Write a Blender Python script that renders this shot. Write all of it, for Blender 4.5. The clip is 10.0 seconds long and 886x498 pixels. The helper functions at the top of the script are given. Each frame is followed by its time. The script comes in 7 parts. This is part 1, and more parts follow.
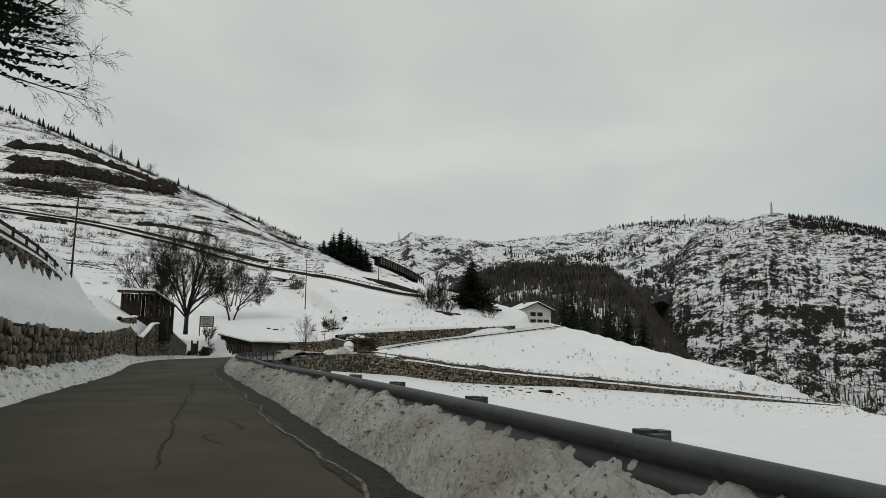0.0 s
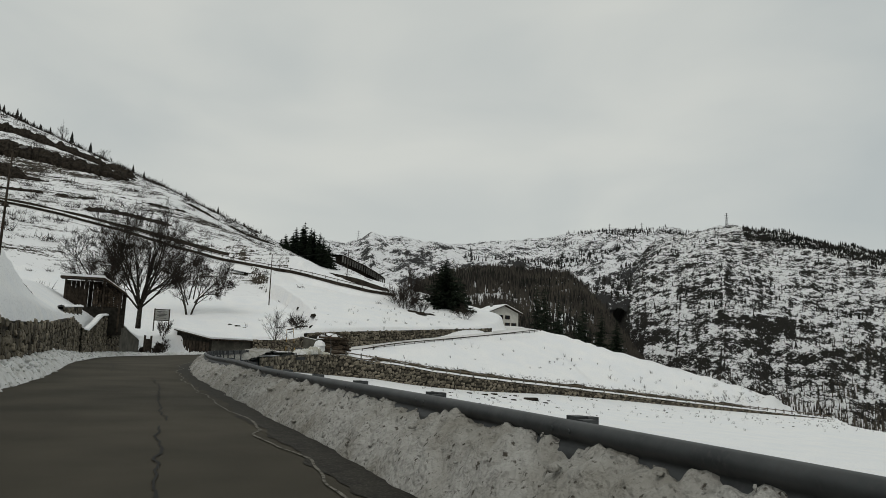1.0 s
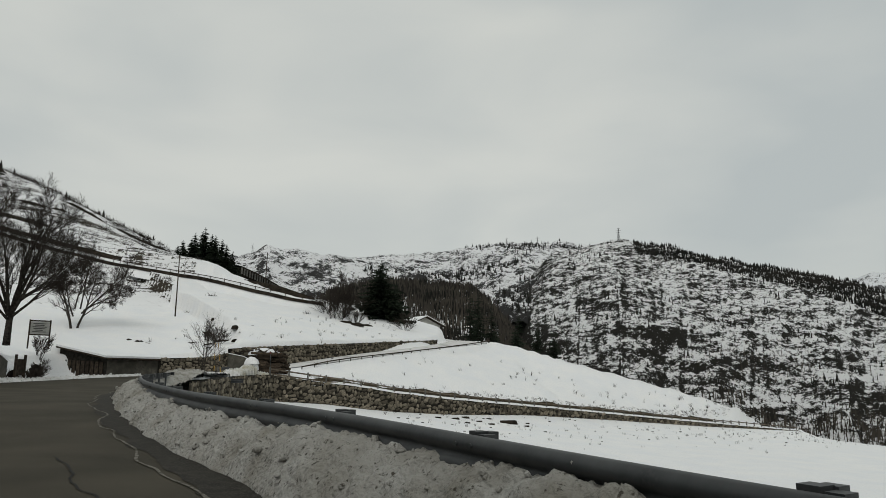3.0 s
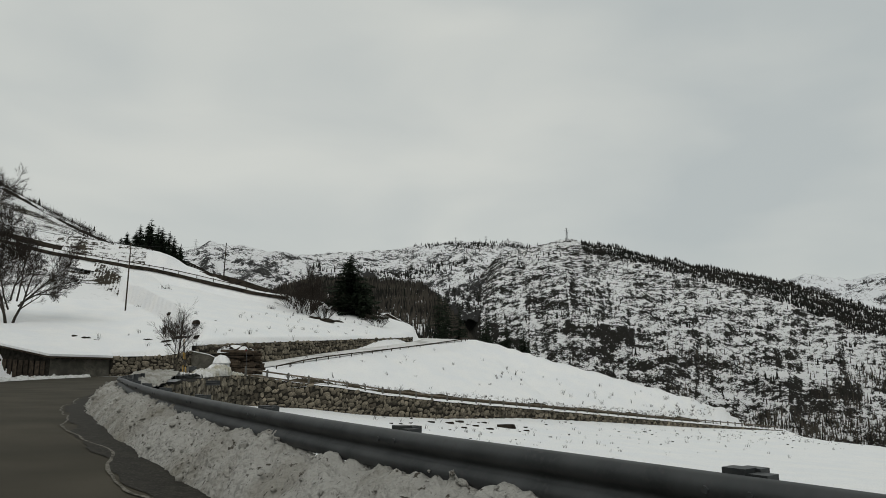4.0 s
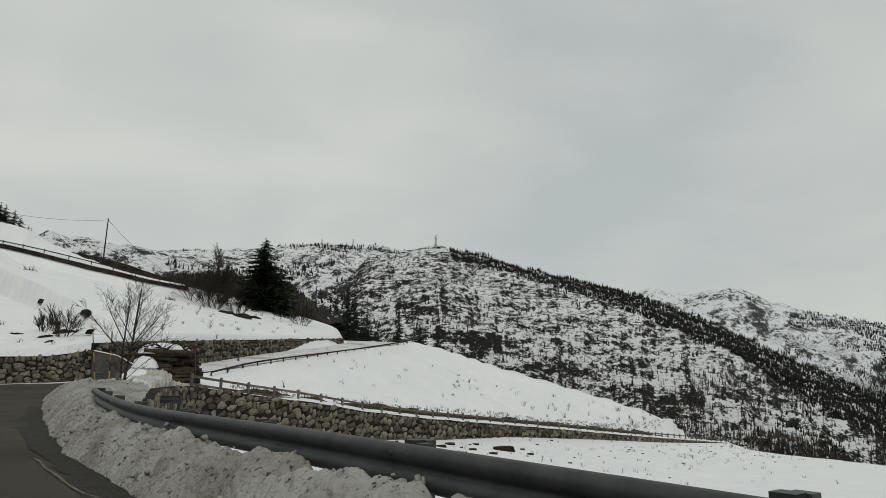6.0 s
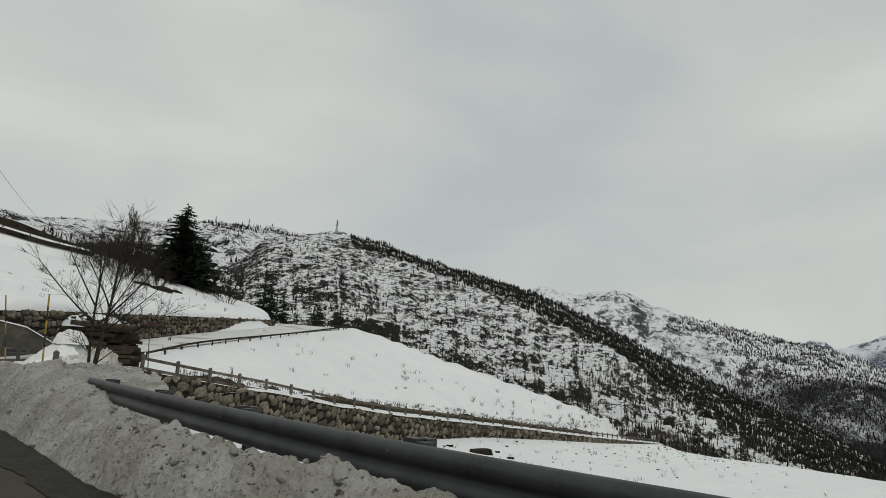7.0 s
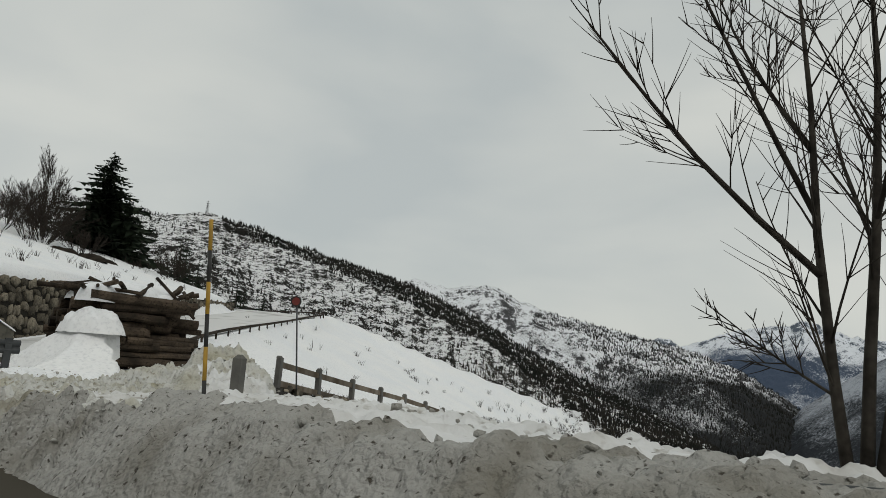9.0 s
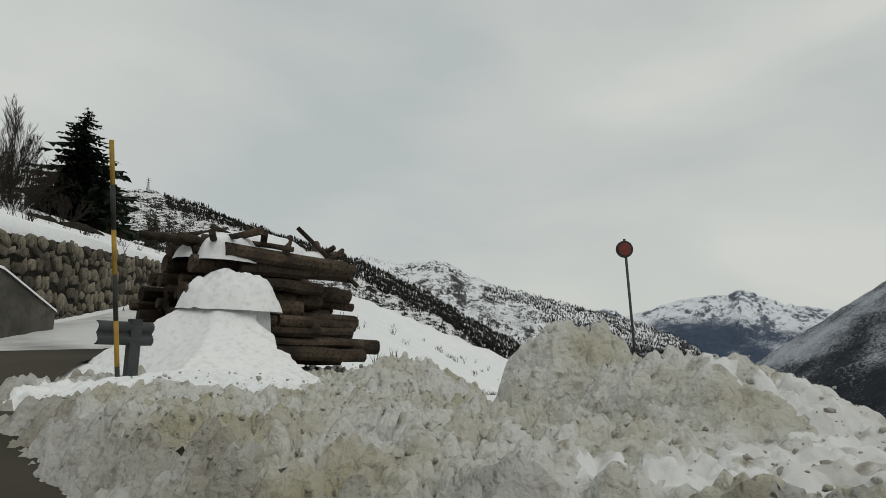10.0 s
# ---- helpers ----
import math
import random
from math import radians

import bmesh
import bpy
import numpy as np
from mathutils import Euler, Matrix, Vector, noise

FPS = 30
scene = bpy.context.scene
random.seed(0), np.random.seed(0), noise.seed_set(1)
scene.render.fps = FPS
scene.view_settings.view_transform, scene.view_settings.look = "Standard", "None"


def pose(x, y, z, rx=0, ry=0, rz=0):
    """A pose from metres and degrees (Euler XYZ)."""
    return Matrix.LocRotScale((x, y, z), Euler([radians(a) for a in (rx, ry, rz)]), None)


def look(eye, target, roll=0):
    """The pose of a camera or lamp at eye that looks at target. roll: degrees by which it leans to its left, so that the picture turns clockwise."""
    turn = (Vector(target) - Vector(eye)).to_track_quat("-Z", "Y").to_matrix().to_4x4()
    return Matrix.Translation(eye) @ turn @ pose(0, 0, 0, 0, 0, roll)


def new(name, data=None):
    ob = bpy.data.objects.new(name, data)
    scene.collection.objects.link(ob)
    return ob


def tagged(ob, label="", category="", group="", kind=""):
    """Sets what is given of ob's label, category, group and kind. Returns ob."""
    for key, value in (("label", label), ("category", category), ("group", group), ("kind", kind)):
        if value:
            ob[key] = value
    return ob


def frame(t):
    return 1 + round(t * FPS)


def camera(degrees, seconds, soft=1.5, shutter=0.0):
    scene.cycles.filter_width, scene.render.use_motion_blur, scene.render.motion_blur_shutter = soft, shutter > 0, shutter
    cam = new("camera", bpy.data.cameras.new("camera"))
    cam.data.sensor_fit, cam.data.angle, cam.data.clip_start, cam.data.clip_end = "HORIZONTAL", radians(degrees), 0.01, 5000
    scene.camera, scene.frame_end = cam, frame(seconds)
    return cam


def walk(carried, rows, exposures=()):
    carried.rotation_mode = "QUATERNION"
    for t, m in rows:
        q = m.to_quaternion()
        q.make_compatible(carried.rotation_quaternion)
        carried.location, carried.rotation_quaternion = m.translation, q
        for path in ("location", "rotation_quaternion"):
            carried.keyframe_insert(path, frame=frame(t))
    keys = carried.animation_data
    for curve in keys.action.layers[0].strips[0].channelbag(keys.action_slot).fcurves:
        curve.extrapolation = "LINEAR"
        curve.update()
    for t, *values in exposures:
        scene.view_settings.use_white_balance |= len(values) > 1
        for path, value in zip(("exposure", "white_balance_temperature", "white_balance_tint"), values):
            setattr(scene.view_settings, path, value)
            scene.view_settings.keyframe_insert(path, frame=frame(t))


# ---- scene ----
cam = camera(65.2, 10.0, 0.8)
PATH = [
    (0, (1.087, -3.201, 1.165), (1.047, -1.224, 1.461), 0.51),
    (0.5, (-0.574, 0.594, 1.179), (-0.489, 2.569, 1.482), 0.67),
    (1, (-2.246, 4.361, 1.197), (-2.167, 6.337, 1.501), 1.78),
    (1.5, (-3.879, 8.214, 1.218), (-3.707, 10.181, 1.536), 0.78),
    (2, (-5.489, 12.257, 1.237), (-5.280, 14.216, 1.583), 0.54),
    (2.2, (-6.131, 13.933, 1.247), (-5.889, 15.886, 1.607), 0.48),
    (3.3, (-9.768, 23.363, 1.315), (-9.378, 25.293, 1.663), 0.63),
    (3.5, (-10.399, 25.023, 1.323), (-10.020, 26.952, 1.695), 0.92),
    (4, (-11.962, 29.177, 1.344), (-11.441, 31.077, 1.692), 0.38),
    (4.5, (-13.570, 33.497, 1.382), (-12.995, 35.383, 1.716), -0.30),
    (5, (-15.200, 37.934, 1.442), (-14.632, 39.827, 1.752), 1.44),
    (5.5, (-16.700, 42.461, 1.518), (-16.056, 44.324, 1.856), 1.24),
    (6, (-17.965, 47.119, 1.569), (-17.079, 48.875, 1.935), 0.82),
    (6.2, (-18.421, 49.014, 1.581), (-17.470, 50.744, 1.899), 1.88),
    (7.3, (-20.658, 59.739, 1.575), (-19.456, 61.294, 1.945), 2.36),
    (7.5, (-21.013, 61.700, 1.585), (-19.769, 63.219, 1.967), 1.87),
    (8, (-21.665, 66.604, 1.621), (-20.322, 68.034, 2.011), 2.72),
    (8.5, (-22.045, 71.549, 1.603), (-20.661, 72.936, 2.002), 2.73),
    (9, (-22.187, 76.596, 1.563), (-20.765, 77.961, 1.907), 3.69),
    (9.5, (-22.231, 81.672, 1.503), (-20.784, 83.019, 1.807), 3.62),
    (10, (-22.041, 86.549, 1.423), (-20.509, 87.804, 1.705), 2.21),
]
walk(cam, [(t, look(eye, target, roll)) for t, eye, target, roll in PATH])

# world, sun, exposure
world = bpy.data.worlds.new("overcast_sky")
scene.world = world
world.use_nodes = True
wn, wl = world.node_tree.nodes, world.node_tree.links
wn.clear()
w_out = wn.new("ShaderNodeOutputWorld")
w_bg = wn.new("ShaderNodeBackground")
w_sky = wn.new("ShaderNodeTexSky")
w_sky.sky_type = "NISHITA"
w_sky.sun_disc = False
w_sky.sun_elevation, w_sky.sun_rotation = radians(38), radians(200)
w_sky.dust_density = 3.0
w_scale = wn.new("ShaderNodeVectorMath")
w_scale.operation = "SCALE"
w_scale.inputs["Scale"].default_value = 0.085
w_co = wn.new("ShaderNodeTexCoord")
w_map = wn.new("ShaderNodeMapping")
w_map.inputs["Scale"].default_value = (1.0, 1.0, 2.6)
w_noise = wn.new("ShaderNodeTexNoise")
w_noise.inputs["Scale"].default_value = 2.3
w_noise.inputs["Detail"].default_value = 5.0
w_noise.inputs["Roughness"].default_value = 0.42
w_noise.inputs["Distortion"].default_value = 0.35
w_ramp = wn.new("ShaderNodeValToRGB")
w_ramp.color_ramp.elements[0].position, w_ramp.color_ramp.elements[0].color = 0.30, (0.44, 0.473, 0.466, 1)
w_ramp.color_ramp.elements[1].position, w_ramp.color_ramp.elements[1].color = 0.66, (0.588, 0.60, 0.560, 1)
w_mix = wn.new("ShaderNodeMix")
w_mix.data_type = "RGBA"
w_mix.inputs["Factor"].default_value = 0.93
wl.new(w_co.outputs["Generated"], w_map.inputs["Vector"])
wl.new(w_map.outputs["Vector"], w_noise.inputs["Vector"])
wl.new(w_noise.outputs["Fac"], w_ramp.inputs["Fac"])
wl.new(w_sky.outputs["Color"], w_scale.inputs[0])
wl.new(w_scale.outputs["Vector"], w_mix.inputs["A"])
wl.new(w_ramp.outputs["Color"], w_mix.inputs["B"])
wl.new(w_mix.outputs["Result"], w_bg.inputs["Color"])
wl.new(w_bg.outputs["Background"], w_out.inputs["Surface"])
w_bg.inputs["Strength"].default_value = 1.09

sun_data = bpy.data.lights.new("sun", "SUN")
sun_data.energy, sun_data.angle, sun_data.color = 0.6, radians(25), (1.0, 0.97, 0.92)
sun = new("sun", sun_data)
sun.matrix_world = look((0, 0, 60), (25, 50, 0))

# ---------------------------------------------------------------- materials


def material(name, base, rough=0.8, metal=0.0, second=None, scale=4.0, detail=6.0, lo=0.35, hi=0.65, fine=None, fine_scale=40.0,
             bump=0.0, bump_scale=12.0, bump_dist=0.05, stretch=(1, 1, 1), random_tint=0.0, coords="Object", spec=0.35, fine_lo=0.5, fine_hi=0.72):
    """Principled material: base to second by a broad noise, then fine speckles, with bump relief and a tint per object."""
    m = bpy.data.materials.new(name)
    m.use_nodes = True
    n, l = m.node_tree.nodes, m.node_tree.links
    p = n["Principled BSDF"]
    p.inputs["Roughness"].default_value, p.inputs["Metallic"].default_value = rough, metal
    p.inputs["Specular IOR Level"].default_value = spec
    co, mp = n.new("ShaderNodeTexCoord"), n.new("ShaderNodeMapping")
    mp.inputs["Scale"].default_value = stretch
    l.new(co.outputs[coords], mp.inputs["Vector"])
    col = None

    def noise_tex(s, d):
        t = n.new("ShaderNodeTexNoise")
        t.inputs["Scale"].default_value, t.inputs["Detail"].default_value = s, d
        l.new(mp.outputs["Vector"], t.inputs["Vector"])
        return t

    def mixed(a, b, fac):
        x = n.new("ShaderNodeMix")
        x.data_type = "RGBA"
        for socket, v in (("A", a), ("B", b)):
            if isinstance(v, tuple):
                x.inputs[socket].default_value = v
            else:
                l.new(v, x.inputs[socket])
        l.new(fac, x.inputs["Factor"])
        return x.outputs["Result"]

    def ranged(fac, a, b):
        r = n.new("ShaderNodeMapRange")
        r.inputs["From Min"].default_value, r.inputs["From Max"].default_value = a, b
        l.new(fac, r.inputs["Value"])
        return r.outputs["Result"]

    col = base
    if second:
        col = mixed(col, second, ranged(noise_tex(scale, detail).outputs["Fac"], lo, hi))
    if fine:
        col = mixed(col, fine, ranged(noise_tex(fine_scale, 4.0).outputs["Fac"], fine_lo, fine_hi))
    if random_tint:
        info = n.new("ShaderNodeObjectInfo")
        hsv = n.new("ShaderNodeHueSaturation")
        l.new(ranged(info.outputs["Random"], 0.0, 1.0), hsv.inputs["Value"])
        r = hsv.inputs["Value"].links[0].from_node
        r.inputs["To Min"].default_value, r.inputs["To Max"].default_value = 1 - random_tint, 1 + random_tint
        if isinstance(col, tuple):
            hsv.inputs["Color"].default_value = col
        else:
            l.new(col, hsv.inputs["Color"])
        col = hsv.outputs["Color"]
    if isinstance(col, tuple):
        p.inputs["Base Color"].default_value = col
    else:
        l.new(col, p.inputs["Base Color"])
    if bump:
        b = n.new("ShaderNodeBump")
        b.inputs["Strength"].default_value, b.inputs["Distance"].default_value = bump, bump_dist
        l.new(noise_tex(bump_scale, 6.0).outputs["Fac"], b.inputs["Height"])
        l.new(b.outputs["Normal"], p.inputs["Normal"])
    return m


SNOW = material("snow", (0.80, 0.82, 0.84, 1), 0.75, second=(0.86, 0.865, 0.86, 1), scale=0.35, fine=(0.70, 0.71, 0.72, 1), fine_scale=9.0,
                bump=0.5, bump_scale=3.0, bump_dist=0.08)
BANK = material("ploughed_snow", (0.40, 0.395, 0.37, 1), 0.75, second=(0.22, 0.207, 0.172, 1), scale=1.1, detail=10, lo=0.42, hi=0.74,
                fine=(0.07, 0.062, 0.05, 1), fine_scale=15.0, fine_lo=0.61, fine_hi=0.69, bump=1.0, bump_scale=11.0, bump_dist=0.11, spec=0.2)
ASPHALT = material("asphalt", (0.039, 0.0350, 0.0255, 1), 0.85, second=(0.070, 0.062, 0.046, 1), scale=0.4, fine=(0.058, 0.053, 0.042, 1), fine_scale=140.0,
                   bump=0.4, bump_scale=180.0, bump_dist=0.004, spec=0.12)
CRACK = material("asphalt_crack", (0.012, 0.011, 0.010, 1), 0.9)
SALT = material("dried_salt", (0.17, 0.16, 0.135, 1), 0.9, lo=0.45, hi=0.6, second=(0.045, 0.040, 0.030, 1), scale=14.0)
GRIT = material("wet_grit", (0.014, 0.0125, 0.010, 1), 0.8, spec=0.15, second=(0.030, 0.027, 0.021, 1), scale=5.0, fine=(0.06, 0.055, 0.045, 1), fine_scale=30.0)
HEAP = material("broken_snow", (0.48, 0.475, 0.45, 1), 0.75, second=(0.31, 0.29, 0.225, 1), scale=0.9, detail=10, lo=0.42, hi=0.70, fine=(0.24, 0.22, 0.17, 1), fine_scale=7.0,
                fine_lo=0.57, fine_hi=0.74, bump=1.0, bump_scale=11.0, bump_dist=0.08, spec=0.2)
HEAP_LIGHT = material("cleaner_broken_snow", (0.60, 0.60, 0.57, 1), 0.75, second=(0.40, 0.375, 0.27, 1), scale=0.9, detail=11, lo=0.43, hi=0.70, fine=(0.26, 0.24, 0.18, 1), fine_scale=7.0,
                      fine_lo=0.56, fine_hi=0.74, bump=1.0, bump_scale=11.0, bump_dist=0.08, spec=0.2)
STEEL = material("galvanised_steel", (0.036, 0.040, 0.042, 1), 0.5, 0.25, second=(0.066, 0.071, 0.073, 1), scale=3.0, fine=(0.06, 0.06, 0.062, 1), fine_scale=30.0,
                 bump=0.12, bump_scale=20.0, bump_dist=0.01)
STONE = material("wall_stone", (0.070, 0.062, 0.048, 1), 0.9, second=(0.23, 0.20, 0.15, 1), scale=1.6, spec=0.15, fine=(0.05, 0.047, 0.04, 1), fine_scale=9.0,
                 bump=0.7, bump_scale=7.0, bump_dist=0.05, random_tint=0.6)
MORTAR = material("wall_joint", (0.014, 0.013, 0.011, 1), 0.95, spec=0.1, second=(0.035, 0.032, 0.026, 1), scale=3.0, bump=0.6, bump_scale=8.0)
PLASTER = material("stained_concrete", (0.060, 0.056, 0.046, 1), 0.9, second=(0.12, 0.112, 0.092, 1), scale=1.2, fine=(0.06, 0.06, 0.05, 1), fine_scale=5.0,
                   bump=0.5, bump_scale=6.0, bump_dist=0.03)
WOOD = material("weathered_wood", (0.085, 0.066, 0.047, 1), 0.85, second=(0.17, 0.145, 0.115, 1), scale=3.0, stretch=(1, 1, 0.2), bump=0.5, bump_scale=14.0, bump_dist=0.02, random_tint=0.25, spec=0.12)
DARKWOOD = material("dark_timber", (0.022, 0.018, 0.014, 1), 0.85, second=(0.055, 0.043, 0.032, 1), scale=3.0, bump=0.4, bump_scale=12.0, bump_dist=0.02, random_tint=0.3, spec=0.12)
LOG = material("cut_log", (0.030, 0.024, 0.018, 1), 0.85, second=(0.085, 0.064, 0.046, 1), scale=2.2, fine=(0.02, 0.016, 0.012, 1), fine_scale=16.0,
               bump=0.8, bump_scale=12.0, bump_dist=0.03, random_tint=0.4, spec=0.12)
BARK = material("grey_bark", (0.022, 0.019, 0.016, 1), 0.9, second=(0.062, 0.055, 0.046, 1), scale=6.0, bump=0.6, bump_scale=25.0, bump_dist=0.01, spec=0.12)
TWIG = material("bare_twig", (0.022, 0.018, 0.015, 1), 0.85, second=(0.045, 0.036, 0.029, 1), scale=3.0, spec=0.12)
NEEDLE = material("fir_needles", (0.010, 0.016, 0.010, 1), 0.8, second=(0.026, 0.036, 0.022, 1), scale=1.5, spec=0.12)
FOREST = material("far_forest", (0.012, 0.014, 0.012, 1), 0.9, second=(0.032, 0.030, 0.026, 1), scale=0.02, spec=0.12)
DRYGRASS = material("dry_grass", (0.024, 0.020, 0.014, 1), 0.95, spec=0.1, second=(0.070, 0.058, 0.038, 1), scale=4.0, bump=0.8, bump_scale=10.0)
EARTH = material("bare_earth", (0.013, 0.011, 0.009, 1), 0.95, spec=0.05, second=(0.042, 0.035, 0.027, 1), scale=1.2, bump=0.8, bump_scale=4.0)
WHITEWALL = material("white_render", (0.46, 0.45, 0.41, 1), 0.9, second=(0.58, 0.57, 0.52, 1), scale=0.8)
GLASS = material("window_dark", (0.02, 0.022, 0.025, 1), 0.15)
YELLOW = material("yellow_paint", (0.42, 0.25, 0.030, 1), 0.6, second=(0.30, 0.18, 0.03, 1), scale=5.0)
BLACK = material("black_paint", (0.018, 0.018, 0.018, 1), 0.6, second=(0.035, 0.034, 0.032, 1), scale=5.0)
RED = material("red_reflector", (0.20, 0.030, 0.022, 1), 0.5, second=(0.13, 0.03, 0.025, 1), scale=9.0)
BOARD = material("sign_board", (0.33, 0.33, 0.31, 1), 0.7, second=(0.42, 0.42, 0.39, 1), scale=3.0)
CONCRETE = material("grey_concrete", (0.085, 0.083, 0.077, 1), 0.85, second=(0.15, 0.145, 0.13, 1), scale=2.0, bump=0.3, bump_scale=20.0)
WIRE = material("dark_cable", (0.02, 0.02, 0.02, 1), 0.6)


def slope_material(name, snow, rock, forest, scale, rock_lo, rock_hi, streak=(1, 1, 1), forest_share=0.5, bump=1.0, distance=3.0, treeline=None, mix=(0.34, 0.40, 0.26), tilt=(9, -12)):
    """Snow, rock ribs and woods mixed by noise on a far slope; steeper faces keep less snow."""
    m = bpy.data.materials.new(name)
    m.use_nodes = True
    n, l = m.node_tree.nodes, m.node_tree.links
    p = n["Principled BSDF"]
    p.inputs["Roughness"].default_value = 0.9
    p.inputs["Specular IOR Level"].default_value = 0.1
    co, mp, geo = n.new("ShaderNodeTexCoord"), n.new("ShaderNodeMapping"), n.new("ShaderNodeNewGeometry")
    mp.inputs["Scale"].default_value = streak
    mp.inputs["Rotation"].default_value = (radians(tilt[0]), radians(tilt[1]), 0)
    l.new(co.outputs["Object"], mp.inputs["Vector"])
    big, fine, woods, mid = (n.new("ShaderNodeTexNoise") for _ in range(4))
    for t, s, d, r in ((big, scale, 8, 0.62), (fine, scale * 6, 12, 0.78), (woods, scale * 0.35, 5, 0.6), (mid, scale * 24, 8, 0.75)):
        t.inputs["Scale"].default_value, t.inputs["Detail"].default_value, t.inputs["Roughness"].default_value = s, d, r
        l.new(mp.outputs["Vector"] if t in (big, fine) else co.outputs["Object"], t.inputs["Vector"])
    xyz = n.new("ShaderNodeSeparateXYZ")
    l.new(geo.outputs["Normal"], xyz.inputs["Vector"])

    def calc(op, a, b):
        c = n.new("ShaderNodeMath")
        c.operation = op
        for i, v in enumerate((a, b)):
            if isinstance(v, (int, float)):
                c.inputs[i].default_value = v
            else:
                l.new(v, c.inputs[i])
        return c.outputs[0]

    def ranged(v, a, b):
        r = n.new("ShaderNodeMapRange")
        r.inputs["From Min"].default_value, r.inputs["From Max"].default_value = a, b
        l.new(v, r.inputs["Value"])
        return r.outputs["Result"]

    both = calc("ADD", calc("MULTIPLY", big.outputs["Fac"], mix[0]), calc("ADD", calc("MULTIPLY", fine.outputs["Fac"], mix[1]), calc("MULTIPLY", mid.outputs["Fac"], mix[2])))
    both = calc("ADD", both, calc("MULTIPLY", calc("SUBTRACT", 0.8, xyz.outputs["Z"]), 0.25))
    x = n.new("ShaderNodeMix")
    x.data_type = "RGBA"
    x.inputs["A"].default_value, x.inputs["B"].default_value = snow, rock
    l.new(ranged(both, rock_lo, rock_hi), x.inputs["Factor"])
    y = n.new("ShaderNodeMix")
    y.data_type = "RGBA"
    y.inputs["B"].default_value = forest
    l.new(x.outputs["Result"], y.inputs["A"])
    wood = calc("ADD", calc("MULTIPLY", woods.outputs["Fac"], 0.6), calc("MULTIPLY", mid.outputs["Fac"], 0.4))
    if treeline:
        place = n.new("ShaderNodeSeparateXYZ")
        l.new(geo.outputs["Position"], place.inputs["Vector"])
        drop = ranged(place.outputs["Z"], treeline[1], treeline[0])
        wood = calc("ADD", wood, calc("MULTIPLY", drop, 0.22))
    l.new(ranged(wood, 0.62 - 0.25 * forest_share, 0.72 - 0.25 * forest_share), y.inputs["Factor"])
    l.new(y.outputs["Result"], p.inputs["Base Color"])
    b = n.new("ShaderNodeBump")
    b.inputs["Strength"].default_value, b.inputs["Distance"].default_value = bump, distance
    l.new(fine.outputs["Fac"], b.inputs["Height"])
    l.new(b.outputs["Normal"], p.inputs["Normal"])
    return m


FAR_SNOW = (0.79, 0.80, 0.81, 1)
ROCKY = slope_material("rocky_mountain", FAR_SNOW, (0.024, 0.023, 0.020, 1), (0.030, 0.029, 0.026, 1), 0.018, 0.484, 0.497, (0.8, 0.8, 2.0), 0.0, 1.0, 4.0, (-300, -60), (0.20, 0.52, 0.28), (14, -24))
ALPINE = slope_material("snowy_ridge", (0.80, 0.81, 0.83, 1), (0.040, 0.040, 0.040, 1), (0.035, 0.035, 0.034, 1), 0.011, 0.480, 0.497, (1, 1, 0.8), 0.0, 1.0, 6.0, (-60, 120), (0.28, 0.46, 0.26), (9, 30))
CAPPED = slope_material("snow_capped_slope", (0.78, 0.80, 0.83, 1), (0.06, 0.06, 0.063, 1), (0.026, 0.028, 0.030, 1), 0.009, 0.482, 0.508, (1, 1, 0.5), 0.15, 1.0, 6.0, (-60, 190))
WOODED = slope_material("wooded_slope", FAR_SNOW, (0.05, 0.048, 0.046, 1), (0.045, 0.042, 0.038, 1), 0.014, 0.49, 0.56, (1, 1, 0.8), 0.55)
# distance haze is put into the colours: bluish rock, blue lower slopes
PEAKS = slope_material("haze_tinted_peaks", (0.72, 0.75, 0.80, 1), (0.10, 0.12, 0.15, 1), (0.060, 0.082, 0.125, 1), 0.0055, 0.487, 0.515, (1, 1, 0.8), 0.1, 1.0, 8.0, (110, 290))
# snow dimmed to blue-grey: shade and haze of the far valley in the colours
DARKHILL = slope_material("dark_hazy_valley_side", (0.42, 0.45, 0.5, 1), (0.045, 0.05, 0.06, 1), (0.026, 0.030, 0.036, 1), 0.006, 0.54, 0.64, (1, 1, 0.5), 0.85, 1.0, 6.0)

# ---------------------------------------------------------------- helpers for meshes


def obj(name, verts, faces, mat, smooth=True, parent=None, label="", category="", group="", kind=""):
    me = bpy.data.meshes.new(name)
    me.from_pydata([tuple(v) for v in verts], [], [tuple(f) for f in faces])
    me.materials.append(mat)
    if smooth:
        me.polygons.foreach_set("use_smooth", [True] * len(me.polygons))
    me.update()
    ob = new(name, me)
    if parent:
        ob.parent = parent
    return tagged(ob, label, category, group, kind)


